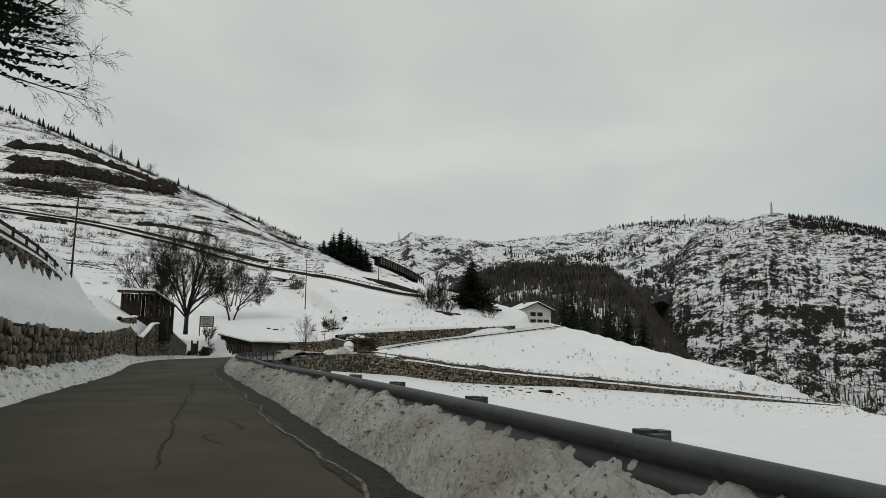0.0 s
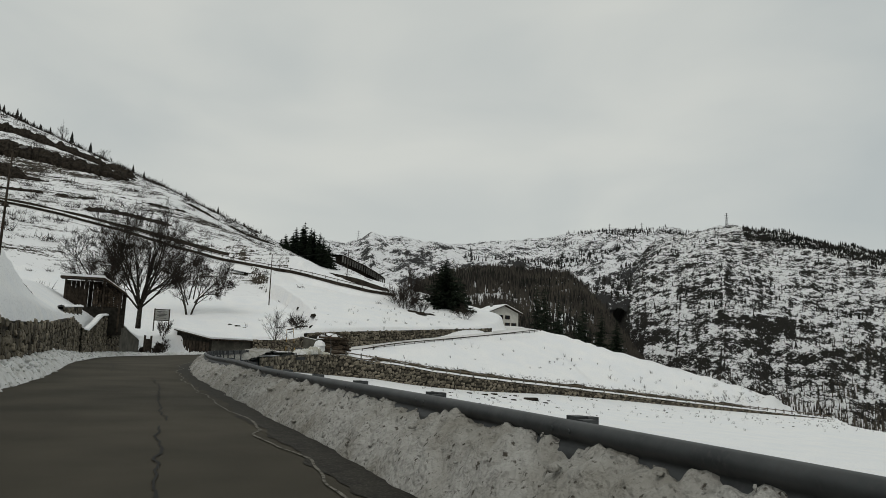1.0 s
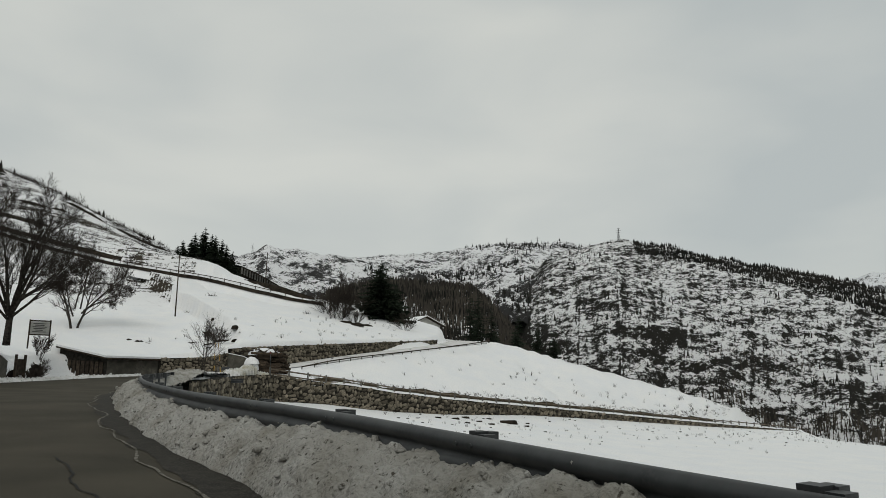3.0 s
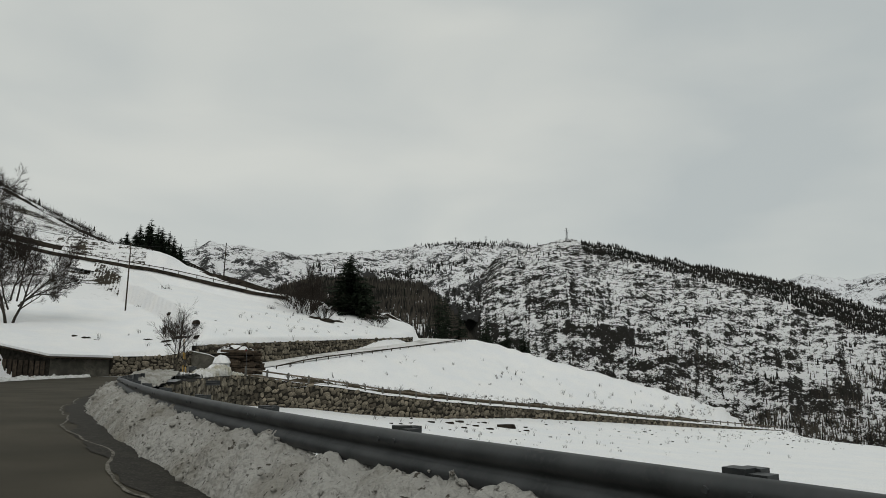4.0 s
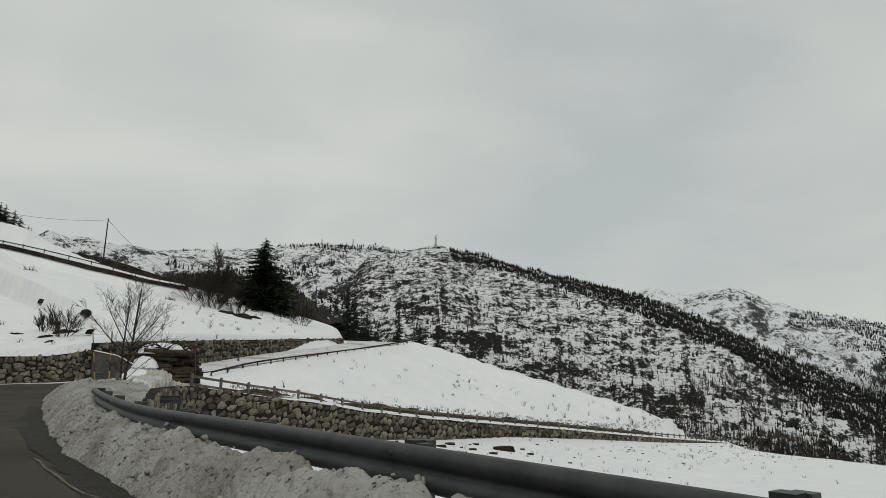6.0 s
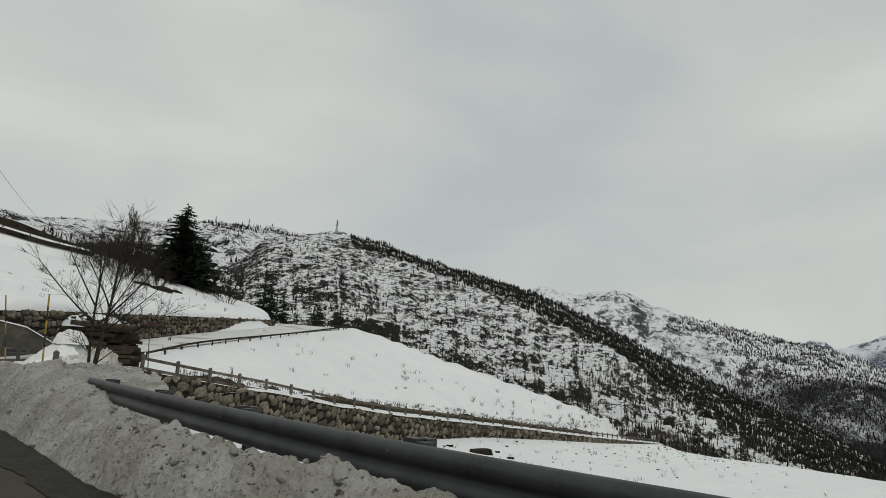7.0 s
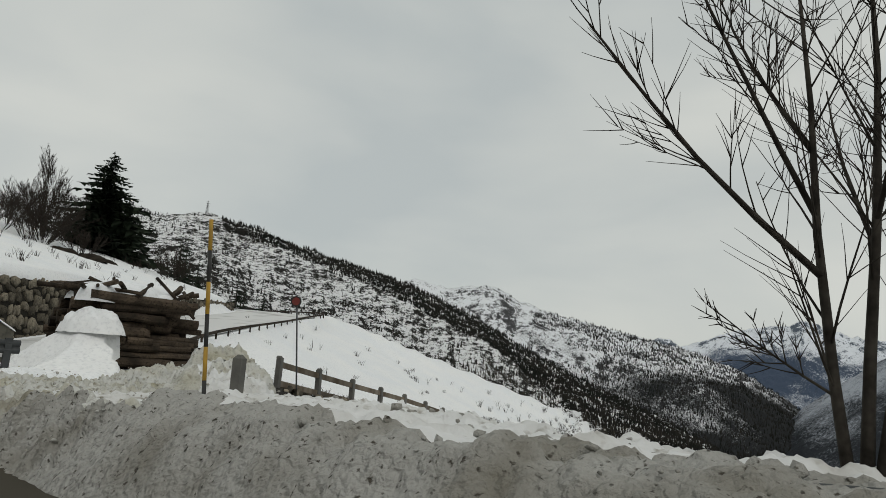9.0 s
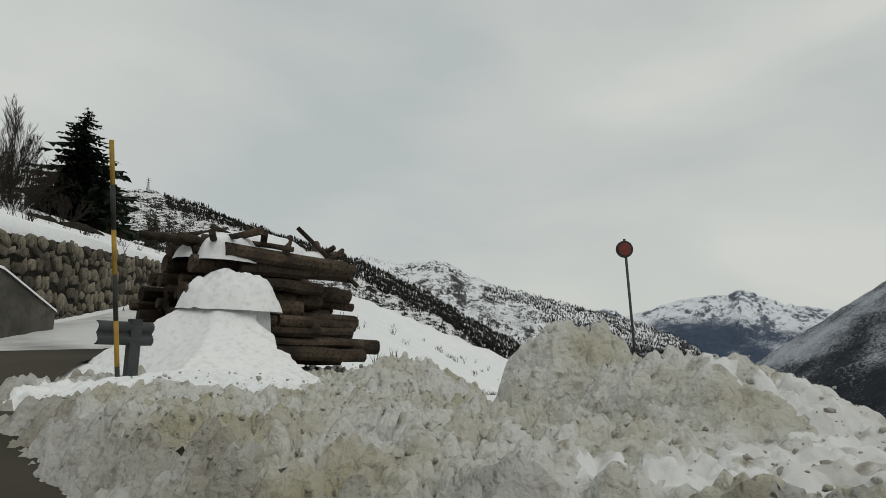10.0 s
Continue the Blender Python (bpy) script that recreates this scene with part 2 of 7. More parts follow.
def obj_grid(name, pts, mat, smooth=True, close=False, **kw):
    """A sheet from an array of rows x columns x 3."""
    pts = np.asarray(pts, float)
    r, c = pts.shape[:2]
    i = np.arange(r * c).reshape(r, c)
    if close:
        i = np.concatenate([i, i[:, :1]], 1)
    q = np.stack([i[:-1, :-1], i[:-1, 1:], i[1:, 1:], i[1:, :-1]], -1).reshape(-1, 4)
    me = bpy.data.meshes.new(name)
    v = pts.reshape(-1, 3)
    me.vertices.add(len(v))
    me.vertices.foreach_set("co", v.ravel())
    me.loops.add(q.size)
    me.loops.foreach_set("vertex_index", q.ravel())
    me.polygons.add(len(q))
    me.polygons.foreach_set("loop_start", np.arange(0, q.size, 4))
    me.polygons.foreach_set("use_smooth", np.full(len(q), smooth))
    me.update(calc_edges=True)
    me.validate()
    me.materials.append(mat)
    ob = new(name, me)
    parent = kw.pop("parent", None)
    if parent:
        ob.parent = parent
    return tagged(ob, **kw)


class Soup:
    """Vertices and faces gathered for one mesh."""

    def __init__(self):
        self.v, self.f = [], []

    def add(self, verts, faces):
        o = len(self.v)
        self.v.extend(verts)
        self.f.extend([tuple(i + o for i in f) for f in faces])

    def box(self, m, sx, sy, sz, taper=1.0):
        """A box with its base on the origin of m."""
        c = []
        for z, k in ((0, 1.0), (sz, taper)):
            for x, y in ((-1, -1), (1, -1), (1, 1), (-1, 1)):
                c.append(tuple(m @ Vector((x * sx / 2 * k, y * sy / 2 * k, z))))
        self.add(c, [(3, 2, 1, 0), (4, 5, 6, 7), (0, 1, 5, 4), (1, 2, 6, 5), (2, 3, 7, 6), (3, 0, 4, 7)])

    def tube(self, pts, radii, sides=6, caps=True):
        pts = [Vector(p) for p in pts]
        ring = []
        for i, p in enumerate(pts):
            d = (pts[min(i + 1, len(pts) - 1)] - pts[max(i - 1, 0)]).normalized()
            a = d.orthogonal().normalized() if i == 0 else (a - d * a.dot(d)).normalized()
            b = d.cross(a)
            for k in range(sides):
                t = 2 * math.pi * k / sides
                ring.append(tuple(p + (a * math.cos(t) + b * math.sin(t)) * radii[i]))
        f = []
        for i in range(len(pts) - 1):
            for k in range(sides):
                k2 = (k + 1) % sides
                f.append((i * sides + k, i * sides + k2, (i + 1) * sides + k2, (i + 1) * sides + k))
        if caps:
            f.append(tuple(reversed(range(sides))))
            f.append(tuple((len(pts) - 1) * sides + k for k in range(sides)))
        self.add(ring, f)

    def make(self, name, mat, smooth=False, parent=None, **kw):
        return obj(name, self.v, self.f, mat, smooth, parent, **kw)


def empty(name, place=(0, 0, 0), turn=0.0, **kw):
    ob = new(name)
    ob.matrix_world = pose(*place, 0, 0, turn)
    return tagged(ob, **kw)


def fbm(x, y, seed=0, octaves=4, gain=0.5):
    """Cheap rolling noise from sines turned at odd angles, about -1 to 1."""
    rs = np.random.RandomState(seed)
    out, amp, k, total = 0.0, 1.0, 1.0, 0.0
    for _ in range(octaves):
        part_sum = 0.0
        for _ in range(4):
            a, ph = rs.uniform(0, 2 * math.pi, 2)
            kk = k * rs.uniform(0.7, 1.4)
            part_sum = part_sum + np.sin((x * math.cos(a) + y * math.sin(a)) * kk + ph + 1.3 * np.sin((y * math.cos(a) - x * math.sin(a)) * kk * 0.6 + ph * 2))
        out, total = out + amp * part_sum / 2.2, total + amp
        amp, k = amp * gain, k * 2.13
    return out / total


def lattice(x, y, seed=0):
    """Value noise on a unit lattice, 0 to 1, for lumps that do not repeat."""
    xi, yi = np.floor(x).astype(np.int64), np.floor(y).astype(np.int64)
    fx, fy = x - xi, y - yi
    fx, fy = fx * fx * (3 - 2 * fx), fy * fy * (3 - 2 * fy)

    def h(a, b):
        k = (a * 374761393 + b * 668265263 + seed * 982451653) & 0xFFFFFFFF
        k = ((k ^ (k >> 13)) * 1274126177) & 0xFFFFFFFF
        return ((k ^ (k >> 16)) & 0xFFFF) / 65535.0

    return (h(xi, yi) * (1 - fx) + h(xi + 1, yi) * fx) * (1 - fy) + (h(xi, yi + 1) * (1 - fx) + h(xi + 1, yi + 1) * fx) * fy


def lumps(x, y, seed=0, octaves=4, gain=0.55):
    out, amp, total, k = 0.0, 1.0, 0.0, 1.0
    for o in range(octaves):
        out, total = out + amp * lattice(x * k + 17.3 * o, y * k - 9.1 * o, seed + o), total + amp
        amp, k = amp * gain, k * 2.07
    return out / total


def crumbs(x, y, cell, seed=0, reach=0.75):
    """Rounded lumps of many sizes pressed together, 0 to 1: the highest of the domes round a point."""
    x, y = np.asarray(x, float) / cell, np.asarray(y, float) / cell
    xi, yi = np.floor(x).astype(np.int64), np.floor(y).astype(np.int64)

    def h(a, b, k):
        q = (a * 374761393 + b * 668265263 + (seed * 7 + k) * 982451653) & 0xFFFFFFFF
        q = ((q ^ (q >> 13)) * 1274126177) & 0xFFFFFFFF
        return ((q ^ (q >> 16)) & 0xFFFF) / 65535.0

    out = np.zeros(np.broadcast(x, y).shape)
    for i in (-1, 0, 1):
        for j in (-1, 0, 1):
            a, b = xi + i, yi + j
            dx, dy = x - a - h(a, b, 1), y - b - h(a, b, 2)
            size = 0.35 + 0.65 * h(a, b, 3)
            out = np.maximum(out, size * np.sqrt(np.clip(1 - (dx * dx + dy * dy) / (reach * (0.5 + 0.6 * size)) ** 2, 0, 1)))
    return out


def smooth_step(a, b, x):
    t = np.clip((np.asarray(x, float) - a) / (b - a), 0, 1)
    return t * t * (3 - 2 * t)


def spline(points, step=0.5):
    """Catmull-Rom through the points, resampled at about even steps."""
    p = np.array(points, float)
    p = np.vstack([2 * p[0] - p[1], p, 2 * p[-1] - p[-2]])
    out = []
    for i in range(1, len(p) - 2):
        n = max(2, int(np.linalg.norm(p[i + 1] - p[i]) / step))
        t = np.linspace(0, 1, n, endpoint=False)[:, None]
        out.append(0.5 * (2 * p[i] + (p[i + 1] - p[i - 1]) * t + (2 * p[i - 1] - 5 * p[i] + 4 * p[i + 1] - p[i + 2]) * t**2
                          + (3 * p[i] - p[i - 1] - 3 * p[i + 1] + p[i + 2]) * t**3))
    return np.vstack(out + [p[-2][None]])


def offset_line(line, d):
    """The line moved d to its right."""
    t = np.gradient(line[:, :2], axis=0)
    t /= np.linalg.norm(t, axis=1)[:, None]
    out = line.copy()
    out[:, 0] += t[:, 1] * d
    out[:, 1] -= t[:, 0] * d
    return out


def to_line(x, y, line):
    """Distance to a line, its side (right is positive), the way along it and its height at the foot."""
    a, b = line[:-1], line[1:]
    seg = b - a
    length = np.linalg.norm(seg[:, :2], axis=1)
    start = np.concatenate([[0], np.cumsum(length)[:-1]])
    best = np.full(x.shape, 1e18)
    side, along, height = np.zeros(x.shape), np.zeros(x.shape), np.zeros(x.shape)
    for i in range(len(a)):
        t = np.clip(((x - a[i, 0]) * seg[i, 0] + (y - a[i, 1]) * seg[i, 1]) / length[i] ** 2, 0, 1)
        dx, dy = x - a[i, 0] - t * seg[i, 0], y - a[i, 1] - t * seg[i, 1]
        d = dx * dx + dy * dy
        near = d < best
        best = np.where(near, d, best)
        side = np.where(near, np.sign(dx * seg[i, 1] - dy * seg[i, 0]), side)
        along = np.where(near, start[i] + t * length[i], along)
        if line.shape[1] > 2:
            height = np.where(near, a[i, 2] + t * seg[i, 2], height)
    return np.sqrt(best), side, along, height

# ---------------------------------------------------------------- plan: lines of the place (x, y and, where given, height)


def road_z(y):
    return np.interp(y, (-34, -3, 10, 28, 36, 43, 50, 62, 90), (-0.42, -0.27, -0.16, -0.14, -0.03, 0.15, 0.17, 0.13, 0.11))


RIGHT_EDGE = spline([(17, -34), (9.4, -16), (3.9, -3.5), (0.6, 4.1), (-2.4, 11.8), (-5.6, 20), (-8.9, 28.5), (-11.3, 34.4), (-12.6, 38), (-14.4, 43.6), (-16.1, 50), (-17.3, 56),
                     (-18.2, 62), (-18.9, 70), (-19.3, 78), (-19.7, 86), (-19.9, 90.5), (-19.4, 94.5), (-18.2, 98), (-14.6, 101.4)], 0.5)
LEFT_EDGE = spline([(10.5, -36), (2.6, -17), (-2.4, -4.5), (-9.3, 13.1), (-13.4, 24), (-17.6, 35.6), (-21.5, 45.4), (-25, 55), (-28.6, 65), (-31.3, 75), (-32.8, 85), (-33, 95), (-30.6, 103), (-26, 106.6)], 0.6)
EAST_EDGE = spline([(17, -34, -0.42), (3.9, -3.5, -0.27), (-2.4, 11.8, -0.15), (-8.9, 28.5, -0.13), (-11.3, 34.4, -0.05), (-14.4, 43.6, 0.15), (-17.3, 56, 0.15), (-18.9, 70, 0.12), (-19.5, 86, 0.12), (-18.5, 94.5, 0.2), (-14.3, 101.6, 0.9),
                    (-9.5, 103.8, 1.5), (6, 119, 3.9), (21, 134.5, 6.2), (26, 160, 7.6), (30, 200, 9.6), (36, 262, 12.4), (60, 420, 14)], 1.5)
CENTRE = spline([(13.5, -34, -0.42), (0.8, -4, -0.27), (-5.6, 11, -0.15), (-12.4, 28, -0.14), (-15.0, 35.2, -0.04), (-18.0, 43.5, 0.15), (-21.2, 56, 0.15), (-24.5, 72, 0.12), (-26, 86, 0.12), (-25.5, 95, 0.2), (-20, 102.2, 0.7),
                 (-12.6, 105.3, 1.55), (2, 120.5, 3.9), (17, 136.6, 6.1), (22, 160, 7.5), (26, 200, 9.5), (32, 262, 12.4), (55, 420, 14)], 1.5)
HILL_FOOT = spline([(8.5, -38, 1.8), (-3.6, -5.2, 1.8), (-10.5, 12.8, 1.85), (-14.6, 23.8, 1.9), (-18.8, 35.3, 2.0), (-22.7, 45.2, 2.3), (-26.2, 55, 2.6), (-29.8, 65, 3.0), (-32.6, 75, 3.2),
                    (-34.4, 86, 2.4), (-36, 98, 2.0), (-36.2, 106, 2.6), (-30.6, 105.6, 2.7), (-25.7, 108.6, 2.7), (-20.5, 108.3, 3.3), (-16, 106.6, 4.2), (-2, 121.8, 5.5), (13, 138.4, 6.9),
                    (19, 165, 10.5), (16, 200, 14.5), (-4, 300, 28), (-26, 430, 45), (-40, 600, 62)], 1.5)
WALL_A, WALL_B = np.array((-12.2, 91.2)), np.array((74.2, 127.6))
WALL_LEN = float(np.linalg.norm(WALL_B - WALL_A))
WALL_U = (WALL_B - WALL_A) / WALL_LEN
WALL_N = np.array((-WALL_U[1], WALL_U[0]))
CREST = spline([(-12, 101.8, 1.1), (-9.5, 103.8, 1.5), (6, 119, 3.9), (21, 134.6, 6.5), (36, 132.4, 2.9), (59, 129.2, -3.0), (76, 127.2, -7.4)], 1.5)


WALL_PATH = spline([(-16.5, 71.0), (-15.9, 74.5), (-15.4, 77.6), (-15.0, 80.5), (-14.5, 84.5), (-13.6, 88.2), (-12.2, 91.2), (-9.4, 92.45), (-5.0, 94.3)], 0.4)
WALL_PATH = np.vstack([WALL_PATH, WALL_A + WALL_U * np.linspace(8.5, WALL_LEN, 40)[:, None]])
_step = np.linalg.norm(np.diff(WALL_PATH, axis=0), axis=1)
WALL_LEAD = float(np.sum(_step[: int(np.argmin(np.hypot(WALL_PATH[:, 0] + 12.2, WALL_PATH[:, 1] - 91.2)))]))


def fence_top(s):
    return np.interp(s, (-20, 0, 3.5, 8.3, 14.2, 21, 37.7, 60, 93.8), (1.25, 1.66, 1.2, 0.62, -0.24, -0.98, -2.4, -4.4, -7.25))


def wall_top(s):
    return fence_top(s) - 0.82


def low_foot(s):
    """Foot of the wall below the lower road, along it."""
    return np.interp(s, (-20, -7, 0, 6, 10.6, 14.2, 21, 33, 48, 67, 92), (-0.7, -1.2, -1.6, -2.0, -2.6, -2.95, -3.4, -3.75, -4.8, -6.25, -7.85))


FORK = int(np.argmin(np.hypot(EAST_EDGE[:, 0] + 18.5, EAST_EDGE[:, 1] - 94.5)))


def ground_z(x, y, detail=True):
    """Height of the ground."""
    x, y = np.asarray(x, float), np.asarray(y, float)
    e, e_side, _, e_z = to_line(x, y, EAST_EDGE)
    d, d_side, along, d_z = to_line(x, y, HILL_FOOT)
    _, _, _, mid_z = to_line(x, y, CENTRE)
    m, m_side, _, m_z = to_line(x, y, CREST)
    q, q_side, s, _ = to_line(x, y, WALL_PATH)
    q, s = -q * q_side, s - WALL_LEAD
    s_line = (x - WALL_A[0]) * WALL_U[0] + (y - WALL_A[1]) * WALL_U[1]
    # the field below the road, and the snow-covered bench beside the fork
    f, _, _, f_z = to_line(x, y, EAST_EDGE[:FORK])
    field = f_z - 0.25 - 0.28 * np.clip(f, 0, 8) - 0.10 * np.clip(f - 8, 0, 23) - 0.062 * np.clip(f - 31, 0, None)
    field = field + (low_foot(s) - field) * np.exp(-np.abs(np.minimum(q, 0)) / 3.2) * smooth_step(-20, -17, s)
    near_fork = smooth_step(72, 76.5, y) * smooth_step(0.2, 0.9, e)
    bench = np.where(e < 60, 0.9 - 1.1 * np.clip(e - 3.1, 0, None), -50.0)
    field = field + np.clip(bench - field, 0, None) * near_fork * np.where(y > 71.0, smooth_step(0.5, 1.1, q), 1.0)
    field = field - 0.6 * np.clip(x - 74 - 0.12 * (y - 127), 0, None)
    # the lower road and the bank above it
    low = wall_top(s) - 0.12
    up = np.clip(q - 5.2, 0, None)
    bank = (low * m**0.85 + m_z * up**0.85) / np.maximum(m**0.85 + up**0.85, 1e-6)
    beyond = np.maximum(m_z - 0.55 * m, e_z - 0.45 * e)
    east = np.where(q < 5.2, low, np.where(m_side > 0, bank, beyond))
    step = smooth_step(0.75, 1.35, q)
    fork = smooth_step(1.5, 5.0, s)
    level = np.maximum(0.66 * smooth_step(0.2, 1.0, e), e_z - 0.05)
    behind = (east * fork + level * (1 - fork))
    in_reach = y > 71.0
    east_z = np.where(in_reach, field * (1 - step) + behind * step, field)
    east_z = np.where(s_line > WALL_LEN, np.minimum(east_z, np.minimum(field, low) - 0.5 * (s_line - WALL_LEN)), east_z)
    # the hill
    left = 1 - smooth_step(40, 58, y)
    g = 0.25 * np.clip(d, 0, 38) + 0.415 * np.clip(d - 38, 0, 190) + 0.10 * np.clip(d - 228, 0, None)
    g = g + left * (0.72 * np.clip(d, 0, 2.8) + 2.0 * smooth_step(2.85, 3.25, d))
    g = g + (1 - left) * (1 - smooth_step(86, 100, y)) * 0.35 * np.clip(d, 0, 6)
    hill = d_z + g
    # roads between hill and east edge
    flat = mid_z - 0.06
    z = np.where(e_side > 0, east_z, np.where(d_side < 0, flat + (hill - flat) * smooth_step(0.3, 1.0, d), flat))
    z = np.where((e_side > 0) & (d_side < 0), np.where(y > 110, hill, east_z), z)
    if detail:
        off = np.where(e_side > 0, e, np.where(d_side < 0, d, 0.0))
        amp = 0.10 * smooth_step(1.0, 5.0, off) + 0.5 * smooth_step(30, 90, d) * (d_side < 0) + 0.5 * smooth_step(60, 160, d) * (d_side < 0)
        z = z + amp * fbm(x * 0.35, y * 0.35, 3, 4) * (np.abs(q) > 1.2)
    return z


def growing(start, stop, first, rate):
    out, step = [start], first
    while out[-1] < stop:
        step *= rate
        out.append(out[-1] + step)
    return out


gx = np.array(sorted([-v for v in growing(48, 4300, 0.7, 1.09)[1:]] + list(np.arange(-48, 84, 0.7)) + growing(84, 4600, 0.7, 1.12)))
gy = np.array(sorted([-v for v in growing(28, 2500, 0.7, 1.15)[1:]] + list(np.arange(-28, 146, 0.7)) + growing(146, 4600, 0.7, 1.045)))
GX, GY = np.meshgrid(gx, gy)
GZ = ground_z(GX, GY)
GD, GSIDE, _, _ = to_line(GX, GY, HILL_FOOT)
GD = np.where(GSIDE < 0, GD, -GD)


def on_sheet(values, x, y):
    """Values of the ground's grid between its points."""
    x, y = np.asarray(x, float), np.asarray(y, float)
    i, j = np.clip(np.searchsorted(gy, y) - 1, 0, len(gy) - 2), np.clip(np.searchsorted(gx, x) - 1, 0, len(gx) - 2)
    v, u = np.clip((y - gy[i]) / (gy[i + 1] - gy[i]), 0, 1), np.clip((x - gx[j]) / (gx[j + 1] - gx[j]), 0, 1)
    return (values[i, j] * (1 - u) + values[i, j + 1] * u) * (1 - v) + (values[i + 1, j] * (1 - u) + values[i + 1, j + 1] * u) * v


def ground_at(x, y):
    return float(on_sheet(GZ, x, y))


# the upper hillside rounded off
cx, cy = np.arange(-460, 70, 8.0), np.arange(30, 660, 8.0)
CX, CY = np.meshgrid(cx, cy)
CZ = on_sheet(GZ, CX, CY)
kern = np.exp(-0.5 * (np.arange(-8, 9) / 3.0) ** 2)
kern /= kern.sum()
for axis in (0, 1):
    CZ = np.apply_along_axis(lambda q: np.convolve(np.pad(q, 8, mode="edge"), kern, "valid"), axis, CZ)
_i, _j = np.clip(((GY - 30) / 8).astype(int), 0, len(cy) - 2), np.clip(((GX + 460) / 8).astype(int), 0, len(cx) - 2)
_v, _w = np.clip((GY - 30) / 8 - _i, 0, 1), np.clip((GX + 460) / 8 - _j, 0, 1)
soft = (CZ[_i, _j] * (1 - _w) + CZ[_i, _j + 1] * _w) * (1 - _v) + (CZ[_i + 1, _j] * (1 - _w) + CZ[_i + 1, _j + 1] * _w) * _v
_b = smooth_step(46, 76, GD) * (GX > -455) * (GX < 60) * (GY > 40) * (GY < 650)
GZ = GZ * (1 - _b) + (soft + 0.25 * fbm(GX * 0.12, GY * 0.12, 4, 3)) * _b
UPPER = spline([(-150, 168, 42), (-118, 170, 36.5), (-98, 177, 34.3), (-75, 178, 29.6), (-49, 168.5, 22.6), (-25, 159, 17.9), (-10, 152.6, 14.2), (2, 158, 13.0)], 1.0)
_u, _, _, _uz = to_line(GX, GY, UPPER[::3])
_here = on_sheet(GZ, UPPER[:, 0], UPPER[:, 1])
_, _, _, _gap = to_line(GX, GY, np.c_[UPPER[:, :2], UPPER[:, 2] - _here][::3])
GZ = GZ + np.clip(_gap, -8, 8) * np.exp(-((_u / 24) ** 2)) * smooth_step(8, 30, GD)
_side = to_line(GX, GY, UPPER[::3])[1]
GZ = GZ - 4.8 * smooth_step(3, 16, _u) * (_side < 0) * (GD > 12) * smooth_step(-88, -50, GX) * (1 - smooth_step(245, 300, GY)) * (GX < 30)
valley = -330.0 - 30 * fbm(GX * 0.002, GY * 0.002, 9, 3)
GZ = np.where(GX > 60, np.maximum(GZ, valley), GZ)
sink = smooth_step(330, 620, GY) * (GX > -40) + smooth_step(590, 760, GY) + smooth_step(900, 1500, np.hypot(GX, GY))
GZ = GZ - np.clip(sink, 0, 1) * np.clip(GZ + 120, 0, None)
HILLSNOW = slope_material("hillside_snow", (0.80, 0.81, 0.82, 1), (0.050, 0.043, 0.033, 1), (0.06, 0.052, 0.04, 1), 0.06, 0.498, 0.516, (0.35, 0.35, 3.6), 0.10, 0.5, 0.3)
ground = obj_grid("ground", np.stack([GX, GY, GZ], -1), SNOW, label="snow-covered hillside, field and valley ground with rocky terraces", category="ground", kind="structure")
ground.data.materials.append(HILLSNOW)
rough_hill = (GD + 14 * fbm(GX * 0.05, GY * 0.05, 12, 3) > 44)[:-1, :-1].ravel()
ground.data.polygons.foreach_set("material_index", rough_hill.astype(np.int32))
ground.data.update()

# ---------------------------------------------------------------- mountains


def mountain(name, ridge_r, foot_r, foot_z, profile, mat, rough, seed, label, convex=0.85, steps=90, per_degree=9):
    """A mountain side round the valley: ridge heights by bearing, from a near foot up to the ridge and down behind it."""
    az0, az1 = profile[0][0], profile[-1][0]
    az = np.linspace(az0, az1, int((az1 - az0) * per_degree))
    el = np.interp(az, [p[0] for p in profile], [p[1] for p in profile])
    v = np.concatenate([np.linspace(0, 1, steps), np.linspace(1.02, 1.2, 8)])[:, None]
    r = foot_r + (ridge_r - foot_r) * v + 0 * az
    a = np.radians(az)[None] + 0 * v
    top = ridge_r * np.tan(np.radians(el))[None] + 1.4
    z = foot_z + (top - foot_z) * np.minimum(v, 1) ** convex - np.clip(v - 1, 0, None) * ridge_r * 0.8
    x, y = r * np.sin(a), r * np.cos(a) + 60 * np.exp(-r / 3000)
    big = fbm(x * 0.012, y * 0.012, seed, 4, 0.55) * rough * 2.0 * (1 - np.minimum(v, 1)) + fbm(a * 14, v * 7, seed + 7, 3) * rough * 1.6 * np.sin(np.pi * np.minimum(v, 1))
    small = (lumps(x * 0.035, y * 0.035 + z * 0.03, seed + 3, 5, 0.6) - 0.5) * rough * 1.5
    gully = np.abs(fbm(a * 60 + v * 0.6, v * 2.0, seed + 11, 3)) * -rough * 0.45 * np.sin(np.pi * np.clip(v, 0, 1)) ** 0.5
    pts = np.stack([x, y, z + big + small + gully], -1)
    obj_grid(name, pts, mat, True, label=label, category="mountain", kind="structure")
    return pts, az[None] + 0 * v, v + 0 * az[None]


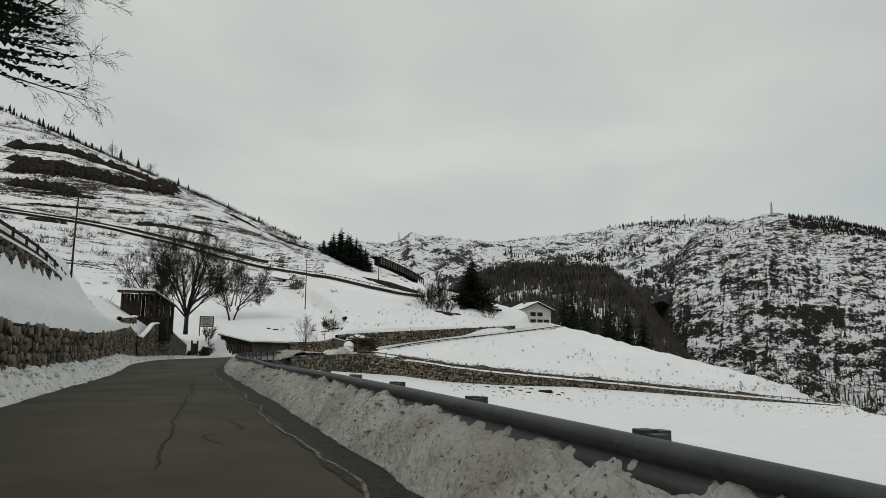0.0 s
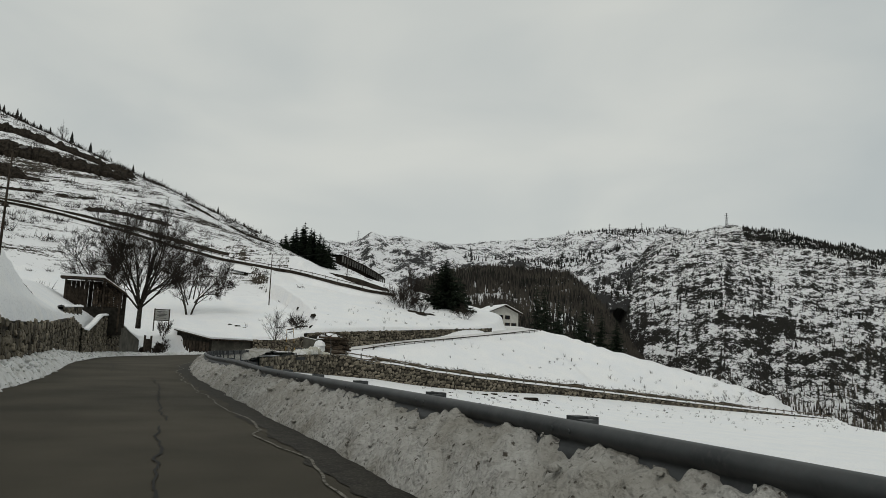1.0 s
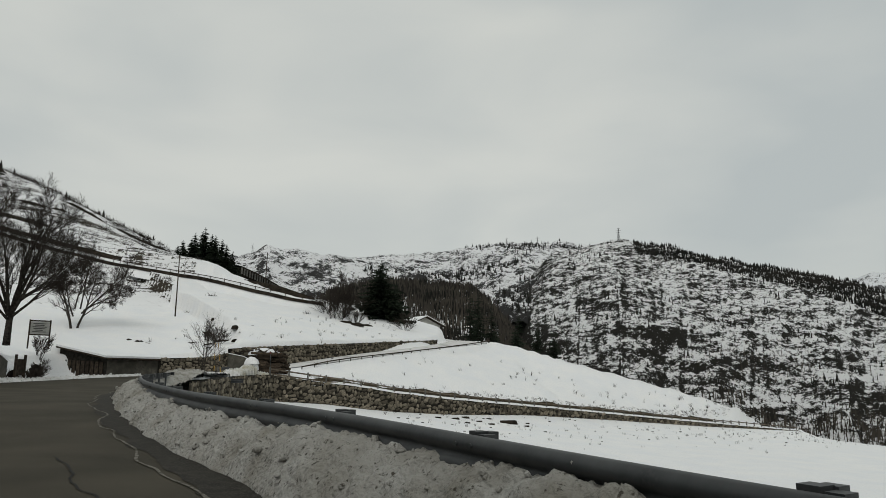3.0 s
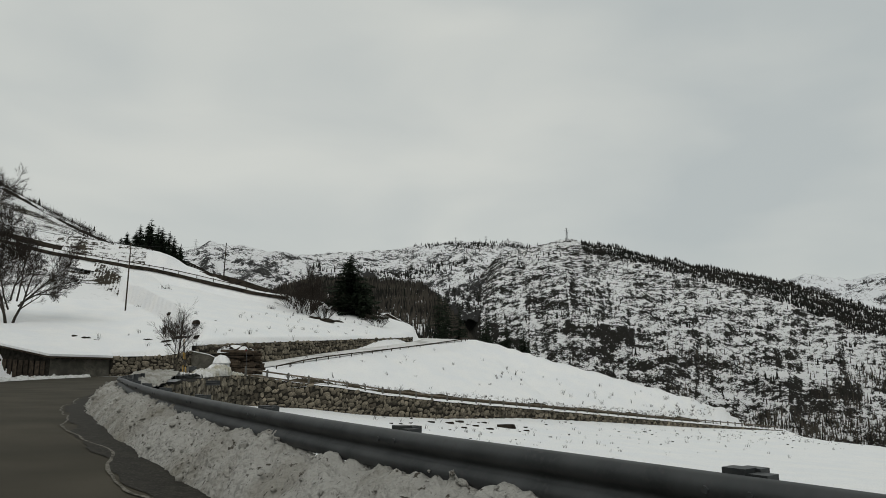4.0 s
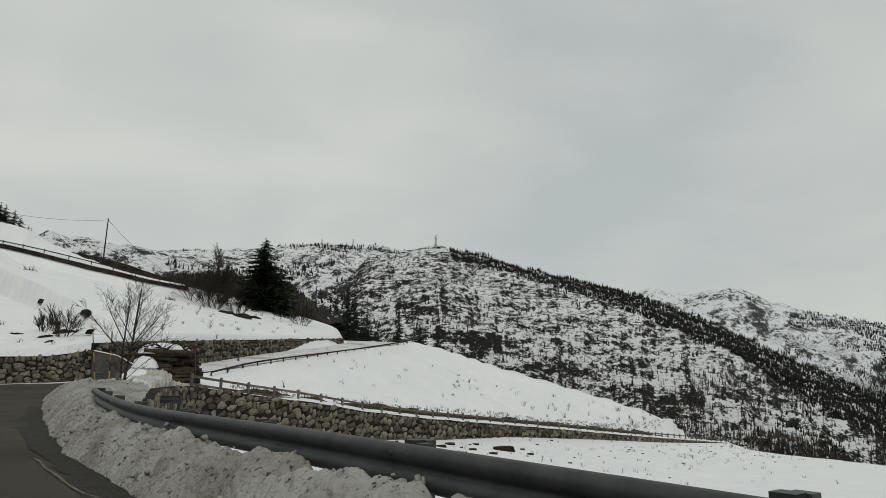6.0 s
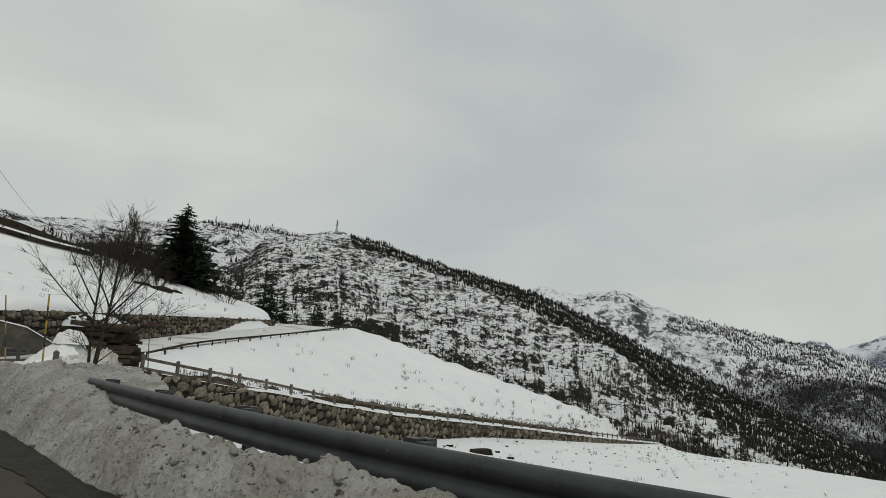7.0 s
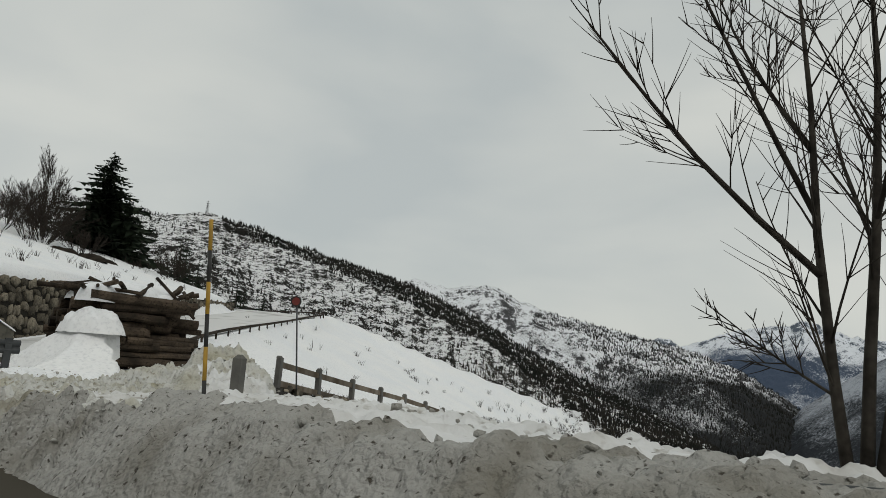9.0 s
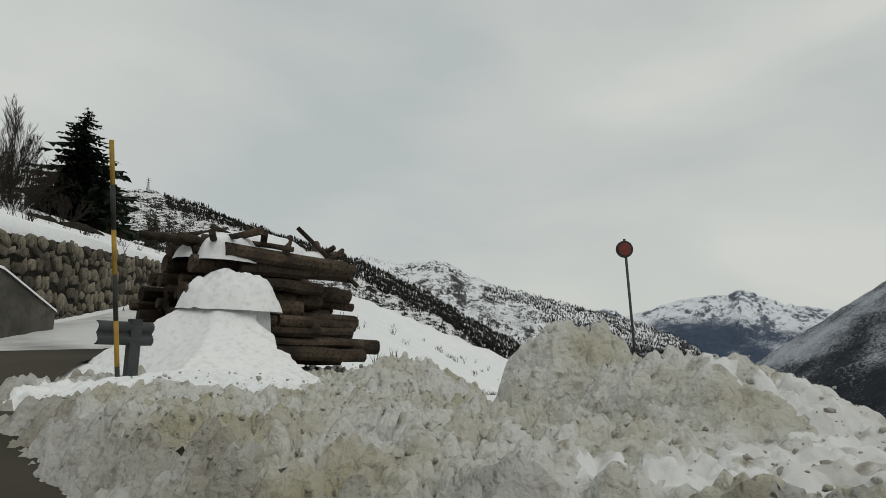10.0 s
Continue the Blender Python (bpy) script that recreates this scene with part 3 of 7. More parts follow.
M1 = mountain("mountain_1", 2300, 1000, 60, [(-24, 6.5), (-14, 8.6), (-8, 9.2), (-6, 8.95), (-5, 9.2), (-3.9, 9.95), (-2.6, 9.55), (-1.3, 9.75), (0, 9.5), (1.4, 9.2), (3, 9.15), (5.4, 9.45), (8.7, 9.72), (11, 9.85), (12.7, 10.2), (15.2, 10.5), (17, 10.55), (18.7, 10.5), (20.5, 10.65), (22.9, 10.3), (24.5, 9), (26, 7)], ALPINE, 16, 21,
         "snowy rocky ridge at the head of the valley")
M2 = mountain("mountain_2", 1450, 420, -150, [(13, -9), (14.6, -4), (15.6, 0.5), (16.3, 3.4), (17.2, 6.2), (18.1, 8.1), (19.9, 9.75), (22.5, 10.35), (24.3, 10.65), (25.6, 10.8), (26.3, 10.7), (27.4, 10.3), (29.9, 9.85), (32.5, 9.1), (34.9, 8.35), (37.4, 7.75), (40.2, 7.1), (42.1, 6.55),
                                         (44.9, 5.4), (47.6, 4.3), (49.6, 3.2), (52.6, 1.6), (56.8, -0.4), (60.3, -1.8), (66, -4.4), (69, -6.5), (75, -9)], ROCKY, 13, 33, "steep rocky mountain flank with patchy snow", 0.8, 200, 18)
M3 = mountain("mountain_3", 2700, 1300, -300, [(34, 5), (38, 6), (41.8, 7.0), (43.1, 7.2), (45, 6.8), (45.8, 6.6), (47.2, 6.9), (48.7, 7.05), (50, 6.8), (51.3, 6.1), (53.8, 5.2), (56.6, 4.6), (58.6, 4.05), (62.5, 3.25), (65.9, 2.35), (68.3, 1.5), (69.8, 0.6), (72, -0.9), (78, -5)], CAPPED, 18, 45,
         "snow-capped mountain with wooded lower slopes")
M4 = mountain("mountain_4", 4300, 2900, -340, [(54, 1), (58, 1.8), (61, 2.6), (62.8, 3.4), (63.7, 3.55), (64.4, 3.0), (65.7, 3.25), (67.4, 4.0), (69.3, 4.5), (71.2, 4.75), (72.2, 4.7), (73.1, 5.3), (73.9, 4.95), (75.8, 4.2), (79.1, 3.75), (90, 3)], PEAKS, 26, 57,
         "distant snowy peaks with blue haze coloured into their lower slopes")
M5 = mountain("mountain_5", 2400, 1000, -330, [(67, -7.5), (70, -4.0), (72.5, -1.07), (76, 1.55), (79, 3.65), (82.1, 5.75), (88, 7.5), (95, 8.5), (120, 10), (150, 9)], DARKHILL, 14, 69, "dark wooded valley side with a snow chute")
M6 = mountain("mountain_6", 900, 330, -30, [(-5, -1.0), (-3, 2.0), (-1, 4.6), (1, 6.3), (3, 7.0), (6.3, 7.4), (9, 7.2), (13.2, 7.0), (15, 5.5), (17, 3.0), (20, -1)], WOODED, 7, 81, "dark conifer-wooded spur below the ridge", 0.9, 70, 12)

# ---------------------------------------------------------------- road and verges


def ribbon(name, left, right, mat, n=12, lift=0.0, crown=0.06, zfun=None, **kw):
    """A road sheet between two lines of equal length."""
    w = np.linspace(0, 1, n)[None, :, None]
    pts = left[:, None] * (1 - w) + right[:, None] * w
    z = zfun(pts[..., 0], pts[..., 1]) + lift + crown * (1 - (2 * w[..., 0] - 1) ** 2)
    return obj_grid(name, np.concatenate([pts[..., :2], z[..., None]], -1), mat, **kw)


def resample(line, n):
    s = np.concatenate([[0], np.cumsum(np.linalg.norm(np.diff(line[:, :2], axis=0), axis=1))])
    t = np.linspace(0, s[-1], n)
    return np.stack([np.interp(t, s, line[:, k]) for k in range(line.shape[1])], 1)


def mid_z(x, y):
    return to_line(np.asarray(x), np.asarray(y), CENTRE)[3]


road = ribbon("road", resample(offset_line(LEFT_EDGE, -0.8), 260), resample(offset_line(RIGHT_EDGE, 0.6), 260), ASPHALT, 14, 0.0, 0.05, mid_z,
              label="worn grey-brown asphalt mountain road with cracks", category="road", kind="structure")
SIDE_SNOW = material("packed_snow", (0.62, 0.62, 0.61, 1), 0.7, second=(0.12, 0.115, 0.10, 1), scale=0.35, lo=0.52, hi=0.75, bump=0.3, bump_scale=6.0)
up_r = spline([(-15.2, 101.2), (-9.9, 104.3), (5.4, 119.6), (20.2, 135), (25, 160), (29, 200), (34, 262)], 1.5)
up_l = spline([(-27, 106), (-15.2, 106.6), (-1.4, 121.8), (13.4, 138.2), (19, 161), (23, 200), (29, 262)], 1.5)
ribbon("side_road", resample(up_l, 160), resample(up_r, 160), SIDE_SNOW, 8, 0.03, 0.03, mid_z, label="side road climbing along a stone wall, packed with snow", category="road", kind="structure")

RAIL_LINE = spline([(6.7, -9), (3.02, 0), (0.62, 6), (-1.69, 12), (-4.05, 18), (-6.34, 24), (-8.51, 30), (-11.07, 36), (-13.16, 42), (-14.67, 48), (-15.88, 54), (-16.99, 60), (-17.49, 66), (-17.71, 72), (-18.05, 79)], 0.4)


BANK_CLEAN = material("cleaner_ploughed_snow", (0.70, 0.705, 0.70, 1), 0.7, second=(0.50, 0.49, 0.46, 1), scale=1.6, detail=9, lo=0.45, hi=0.75, fine=(0.30, 0.28, 0.24, 1), fine_scale=5.0, fine_lo=0.58, fine_hi=0.76,
                      bump=0.7, bump_scale=7.0, bump_dist=0.06)


def bank_sheet(name, line, width, height, mat, seed, cells=26, side=1, lump=0.12, crest=None, back=None, label="", zbase=mid_z):
    """Ploughed snow along a line: rises from the asphalt to a lumpy crest and falls behind it."""
    n = len(line)
    t = np.linspace(0, 1, cells)
    pts = np.zeros((n, cells, 3))
    s = np.concatenate([[0], np.cumsum(np.linalg.norm(np.diff(line[:, :2], axis=0), axis=1))])
    w, h = width(line[:, 1]), height(line[:, 1])
    cr, bk = crest(line[:, 1]), back(line[:, 1])
    for k, u in enumerate(t):
        off = offset_line(line[:, :2], side * u * 1.0)
        dirn = off - line[:, :2]
        edge = 0.22 * (lumps(s * 0.9, s * 0 + 3.1, seed + 9, 4) - 0.5) * (1 - u)
        xy = line[:, :2] + dirn * (w / max(u, 1e-6) * u)[:, None] + dirn / max(u, 1e-6) * edge[:, None] if k else line[:, :2] + (offset_line(line[:, :2], side) - line[:, :2]) * edge[:, None]
        shape = np.where(u < cr, np.sin(0.5 * np.pi * np.minimum(u / cr, 1)) ** 0.85, 1 - (1 - bk) * (np.maximum(u - cr, 0) / (1 - cr)) ** 1.3)
        shape = shape - 1.3 * smooth_step(0.62, 1.0, u) * smooth_step(85, 89, line[:, 1])
        a, b = s * 1.0, u * w
        rough = (lumps(a * 2.2, b * 2.2, seed, 5, 0.62) - 0.48) * lump * 2.6 * np.minimum(1, u * 6) + (lumps(a * 0.55, b * 0 + 1.7, seed + 4, 3) - 0.5) * h * 0.32 * min(1, u * 2.5)
        chunk = np.clip(lumps(a * 4.5, b * 4.5, seed + 6, 3) - 0.55, 0, 1) * lump * 2.4 + (lumps(a * 9, b * 9, seed + 8, 2, 0.6) - 0.5) * 0.07 * min(1, u * 5)
        pts[:, k, :2] = xy
        chunk = chunk * 0.35 + lump * min(1, u * 5) * (0.8 * crumbs(a, b, 0.42, seed + 21) + 0.75 * crumbs(a, b, 0.19, seed + 22) + 0.35 * crumbs(a, b, 0.1, seed + 23) - 0.75)
        pts[:, k, 2] = zbase(xy[:, 0], xy[:, 1]) - 0.05 + shape * h + rough * 0.75 + chunk
    return obj_grid(name, pts, mat, label=label, category="snow bank", kind="stuff")


ICO = np.array([(0, 1, 1.618), (0, -1, 1.618), (0, 1, -1.618), (0, -1, -1.618), (1, 1.618, 0), (-1, 1.618, 0), (1, -1.618, 0), (-1, -1.618, 0), (1.618, 0, 1), (-1.618, 0, 1), (1.618, 0, -1), (-1.618, 0, -1)]) / 1.9
ICO_F = np.array([(a, b, c) for a in range(12) for b in range(a + 1, 12) for c in range(b + 1, 12)
                  if max(np.linalg.norm(ICO[a] - ICO[b]), np.linalg.norm(ICO[b] - ICO[c]), np.linalg.norm(ICO[a] - ICO[c])) < 1.1])
ICO_F = np.array([f if np.dot(np.cross(ICO[f[1]] - ICO[f[0]], ICO[f[2]] - ICO[f[0]]), ICO[f[0]]) > 0 else f[::-1] for f in ICO_F])


def clods(sheet, count, small, large, seed, mat, label, keep=None, sink=0.5):
    """Broken crusts of snow strewn over a sheet."""
    rs = np.random.RandomState(seed)
    co = np.zeros(len(sheet.data.vertices) * 3)
    sheet.data.vertices.foreach_get("co", co)
    co = co.reshape(-1, 3)
    if keep:
        co = co[keep(co)]
    p = co[rs.randint(0, len(co), count)] + rs.normal(0, 0.03, (count, 3))
    size = small + (large - small) * rs.uniform(0, 1, count) ** 4
    shape = ICO[None] * rs.uniform(0.55, 1.25, (count, 12, 1)) * rs.uniform(0.6, 1.3, (count, 1, 3))
    t = rs.uniform(0, 6.28, count)
    c, s = np.cos(t)[:, None], np.sin(t)[:, None]
    x, y = shape[..., 0] * c - shape[..., 1] * s, shape[..., 0] * s + shape[..., 1] * c
    v = np.stack([x, y, shape[..., 2] * 0.8], -1) * size[:, None, None] + p[:, None] + np.array((0, 0, 1.0)) * (size * (0.5 - sink))[:, None, None]
    f = (np.arange(count)[:, None, None] * 12 + ICO_F[None]).reshape(-1, 3)
    return obj("snow_clods", v.reshape(-1, 3).tolist(), f.tolist(), mat, True, None, label, "snow", "", "stuff")


bank_line = resample(RIGHT_EDGE[(RIGHT_EDGE[:, 1] > -8) & (RIGHT_EDGE[:, 1] < 85.5)], 2050)
right_bank = bank_sheet("snow_bank", bank_line, lambda y: 1.15 + 1.9 * smooth_step(66, 73, y) + 1.5 * smooth_step(80, 86, y),
           lambda y: 0.70 - 0.08 * smooth_step(26, 38, y) + 0.50 * smooth_step(67.3, 73.2, y) - 0.16 * smooth_step(75, 80, y) - 1.0 * smooth_step(84.3, 85.5, y), BANK, 5, 56,
           crest=lambda y: 0.68 - 0.38 * smooth_step(67, 73.5, y), back=lambda y: 0.25 + 0.70 * smooth_step(67, 73.5, y), label="grey lumpy ploughed snow bank against the guard rail")
right_bank.data.materials.append(HEAP)
right_bank.data.materials.append(BANK_CLEAN)
_y = np.repeat(bank_line[:-1, 1], 55) + np.repeat(1.5 * fbm(bank_line[:-1, 1] * 2, bank_line[:-1, 0], 8, 3), 55)
_u = np.tile(np.arange(55) / 55.0, len(bank_line) - 1) + 0.10 * fbm(_y * 1.7, np.tile(np.arange(55) * 0.12, len(bank_line) - 1), 14, 3)
right_bank.data.polygons.foreach_set("material_index", np.where((_y > 76) & (_u > 0.34 + 0.25 * (_y < 80)), 2, np.where(_y > 86, 1, 0)).astype(np.int32))
right_bank.data.update()
clods(right_bank, 2200, 0.015, 0.075, 7, BANK, "grey crumbs and clods of ploughed snow on the bank", lambda c: (c[:, 1] > 5) & (c[:, 1] < 88))
bank_left = resample(LEFT_EDGE[(LEFT_EDGE[:, 1] > -6) & (LEFT_EDGE[:, 1] < 106)], 1000)
left_bank = bank_sheet("snow_bank", bank_left, lambda y: 1.3 + 0 * y, lambda y: 0.75 - 0.35 * smooth_step(38, 60, y) - 0.1 * smooth_step(80, 95, y), BANK_CLEAN, 15, 22, side=-1, crest=lambda y: 0.8 + 0 * y,
           back=lambda y: 0.9 + 0 * y, label="ploughed snow bank along the foot of a stone wall")
clods(left_bank, 2500, 0.03, 0.14, 8, BANK_CLEAN, "snow clods along the foot of the wall")

# ---------------------------------------------------------------- guard rail


def swept(name, line, profile, mat, parent=None, closed=True, **kw):
    """A profile of (offset to the right, height) swept along a line of x, y, z."""
    cols = []
    for off, h in profile:
        c = offset_line(line, off)
        c[:, 2] = line[:, 2] + h
        cols.append(c)
    return obj_grid(name, np.stack(cols, 1), mat, close=closed, parent=parent, **kw)


rail_xy = resample(RAIL_LINE[RAIL_LINE[:, 1] > -9], 420)
tail = spline([tuple(rail_xy[-1]), (-16.9, 80.6), (-15.4, 81.6), (-13.9, 81.9)], 0.25)[1:]
rail_xy = np.vstack([rail_xy, tail])
rail_height = np.interp(rail_xy[:, 1], (-9, 0, 6, 12, 18, 24, 30, 36, 42, 48, 54, 60, 66, 72, 79, 80.5), (0.40, 0.60, 0.69, 0.73, 0.73, 0.73, 0.81, 0.86, 0.96, 1.02, 1.05, 1.03, 1.08, 1.13, 1.13, 0.60))
rail_height = np.convolve(np.pad(rail_height, 9, mode="edge"), np.ones(19) / 19, "valid")
rail3 = np.concatenate([rail_xy, (rail_height - 0.35)[:, None]], 1)
guard_rail = empty("guard_rail", (0, 0, 0), label="grey galvanised steel guard rail on wooden-block posts, half buried in snow", category="guard rail")
W_BEAM = [(0.045, 0.34), (0.0, 0.35), (-0.04, 0.335), (-0.072, 0.29), (-0.072, 0.245), (-0.03, 0.20), (0.0, 0.175), (-0.03, 0.15), (-0.072, 0.105), (-0.072, 0.06), (-0.04, 0.015), (0.0, 0.0), (0.045, 0.01),
          (0.02, 0.02), (-0.02, 0.03), (-0.055, 0.07), (-0.055, 0.10), (-0.015, 0.145), (0.015, 0.175), (-0.015, 0.205), (-0.055, 0.25), (-0.055, 0.285), (-0.02, 0.32), (0.02, 0.33)]
swept("beam", rail3, W_BEAM, STEEL, guard_rail)
s_rail = np.concatenate([[0], np.cumsum(np.linalg.norm(np.diff(rail3[:, :2], axis=0), axis=1))])
for at in np.arange(2.15, s_rail[-1], 2.99):
    i = int(np.searchsorted(s_rail, at))
    i = min(max(i, 1), len(rail3) - 2)
    p, dirv = rail3[i], rail3[i + 1] - rail3[i - 1]
    ang = math.degrees(math.atan2(dirv[1], dirv[0]))
    base = pose(p[0], p[1], p[2], 0, 0, ang)
    sp = Soup()
    sp.box(base @ pose(0, -0.20, -0.75), 0.12, 0.10, 1.12)
    sp.make("post", STEEL, parent=guard_rail)
    sb = Soup()
    sb.box(base @ pose(0.0, -0.10, 0.06), 0.11, 0.13, 0.28)
    sb.box(base @ pose(-0.10, -0.10, 0.325), 0.10, 0.12, 0.03)
    sb.box(base @ pose(0.03, -0.10, 0.325), 0.13, 0.12, 0.05)
    sb.make("spacer_block", STEEL, parent=guard_rail)
    for k in (-0.11, 0.13):
        bolt = Soup()
        bolt.tube([base @ Vector((k, 0.055, 0.265)), base @ Vector((k, 0.085, 0.265))], [0.026, 0.02], 7)
        bolt.make("bolt", STEEL, parent=guard_rail)

# ---------------------------------------------------------------- stone walls


def stone_mesh(name, rs):
    """One rough field stone of about unit size: a faced polygon with a worn rim; x along the wall, z up, y out of the face."""
    n = 8
    sq = lambda t: 1 / max(abs(math.cos(t)), abs(math.sin(t)), 0.8)
    rim = [0.5 * sq(2 * math.pi * k / n + 0.2) * rs.uniform(0.66, 1.14) for k in range(n)]
    v, f = [], []
    for depth, k in ((0.0, 1.0), (0.6, 0.98), (0.92, 0.84)):
        for i in range(n):
            t = 2 * math.pi * i / n + 0.2
            v.append((rim[i] * k * math.cos(t), depth * rs.uniform(0.85, 1.1), rim[i] * k * math.sin(t)))
    v.append((rs.uniform(-0.08, 0.08), rs.uniform(0.9, 1.08), rs.uniform(-0.08, 0.08)))
    for r in range(2):
        for i in range(n):
            j = (i + 1) % n
            f.append((r * n + i, (r + 1) * n + i, (r + 1) * n + j, r * n + j))
    for i in range(n):
        f.append((2 * n + i, 3 * n, 2 * n + (i + 1) % n))
    me = bpy.data.meshes.new(name)
    me.from_pydata(v, [], f)
    me.materials.append(STONE)
    me.update()
    return me


rs_stone = np.random.RandomState(4)
STONES = [stone_mesh("stone", rs_stone) for _ in range(9)]
STONE_GEO = [([tuple(v.co) for v in m.vertices], [tuple(p.vertices) for p in m.polygons]) for m in STONES]


def stone_wall(name, line, top, bottom, label, course=0.3, near=(0, 0), seed=0, thick=0.45, snow=True):
    """A retaining wall along a plan line. The side to its right is the face. Stones between the two stretches of 'near' are pieces of their own."""
    line = resample(line, max(8, int(np.sum(np.linalg.norm(np.diff(line, axis=0), axis=1)) / 0.5)))
    s = np.concatenate([[0], np.cumsum(np.linalg.norm(np.diff(line, axis=0), axis=1))])
    t = np.gradient(line, axis=0)
    t /= np.linalg.norm(t, axis=1)[:, None]
    nrm = np.stack([t[:, 1], -t[:, 0]], 1)
    zt, zb = top(s, line), bottom(s, line)
    back = line - nrm * thick
    face = line - nrm * 0.03
    core = np.stack([np.c_[face, zb - 0.5], np.c_[face, zt], np.c_[back, zt], np.c_[back, zb - 0.5]], 1)
    wall = obj_grid(name, core, MORTAR, False, close=True, label=label, category="wall", kind="structure")
    rs = np.random.RandomState(seed)
    rest, count = Soup(), 0
    z_lo, z_hi = float(zb.min()), float(zt.max())
    row = 0
    z = 0.0
    height = float((zt - zb).max()) + 0.05
    while z < height:
        h = course * rs.uniform(0.55, 1.35)
        x = rs.uniform(0, 0.3)
        while x < s[-1]:
            w = course * (0.7 + 1.9 * rs.uniform() ** 1.7)
            c = x + w / 2
            zc = float(np.interp(c, s, zt)) - z - h / 2 + rs.uniform(-0.34, 0.34) * h
            if zc > float(np.interp(c, s, zb)) - 0.15 and c < s[-1]:
                px, py = np.interp(c, s, line[:, 0]), np.interp(c, s, line[:, 1])
                nx, ny = np.interp(c, s, nrm[:, 0]), np.interp(c, s, nrm[:, 1])
                m = Matrix(((-ny, nx, 0, px), (nx, ny, 0, py), (0, 0, 1, zc), (0, 0, 0, 1)))
                slope = math.atan2(float(np.interp(c + 0.5, s, zt) - np.interp(c - 0.5, s, zt)), 1.0)
                m = m @ pose(0, -0.06, 0, 0, math.degrees(slope) + rs.uniform(-16, 16), 0) @ Matrix.Diagonal((w * 0.98, rs.uniform(0.07, 0.13), h * rs.uniform(0.8, 1.35), 1))
                k = rs.randint(len(STONES))
                if near[0] < c < near[1] and count < 300:
                    ob = new("stone", STONES[k])
                    ob.matrix_world = m
                    ob.parent = wall
                    count += 1
                else:
                    rest.add([tuple(m @ Vector(q)) for q in STONE_GEO[k][0]], STONE_GEO[k][1])
            x += w
        z += h
    if rest.v:
        tagged(rest.make("stones", STONE_REST, False, wall), kind="stuff")
    return wall


STONE_REST = STONE.copy()
STONE_REST.name = "wall_stone_field"
_n, _l = STONE_REST.node_tree.nodes, STONE_REST.node_tree.links
_info = next(k for k in _n if k.bl_idname == "ShaderNodeObjectInfo")
_geo = _n.new("ShaderNodeNewGeometry")
_to = _info.outputs["Random"].links[0].to_socket
_l.new(_geo.outputs["Random Per Island"], _to)

# retaining wall of the lower road, seen from the field below
low_line = WALL_PATH


def low_top(s, line):
    return wall_top(s - WALL_LEAD) + 0.05


def low_bottom(s, line):
    return low_foot(s - WALL_LEAD) - 0.15


stone_wall("wall_low", low_line, low_top, low_bottom, "rough stone retaining wall below the lower road", 0.36, (WALL_LEAD + 2, WALL_LEAD + 26), 2, 1.3)


def wall2_top(s, line):
    return np.interp(s, (0, 6, 48), (3.75, 4.2, 6.85))


def wall2_bottom(s, line):
    return mid_z(line[:, 0], line[:, 1])


stone_wall("wall_upper", np.array([(-17.5, 104.9), (-16.0, 106.1), (13.0, 138.1)]), wall2_top, wall2_bottom, "mossy stone retaining wall under a snowy meadow", 0.36, (1, 20), 3)
stone_wall("wall_junction", np.array([(-25.9, 108.2), (-20.8, 107.9), (-17.8, 104.6)]), lambda s, line: np.interp(s, (0, 5, 10), (2.6, 2.75, 3.2)), wall2_bottom, "dark stone wall behind the road fork", 0.33, (0, 6), 4)
left_line = offset_line(LEFT_EDGE, -0.95)[:, :2]
left_line = left_line[(left_line[:, 1] > -10) & (left_line[:, 1] < 60)]
stone_wall("wall_left", left_line, lambda s, line: np.interp(line[:, 1], (-10, 30, 43, 52, 60), (1.85, 1.95, 2.3, 2.9, 2.35)), lambda s, line: road_z(line[:, 1]) - 0.1,
           "mossy stone wall along the inner side of the road", 0.28, (14, 30), 6)

# snow lying on the lower road and on wall tops
strip_s = np.linspace(3.0, WALL_LEN, 180)
qs = np.array([0.08, 0.35, 0.5, 1.5, 3.0, 4.6, 5.2])
base_xy = WALL_A + strip_s[:, None, None] * WALL_U + qs[None, :, None] * WALL_N
lz = wall_top(strip_s)[:, None] + np.array([0.10, 0.30, 0.34, 0.32, 0.32, 0.34, 0.42])[None] + 0.03 * fbm(strip_s[:, None] * 1.5, qs[None] * 2, 8, 3)
lz = lz - 0.7 * (1 - smooth_step(3.0, 8.0, strip_s))[:, None]
obj_grid("lower_road", np.concatenate([base_xy, lz[..., None]], -1), SNOW, label="snow-covered unploughed lower road", category="road", kind="structure")

# ---------------------------------------------------------------- fences of concrete posts and wooden rails


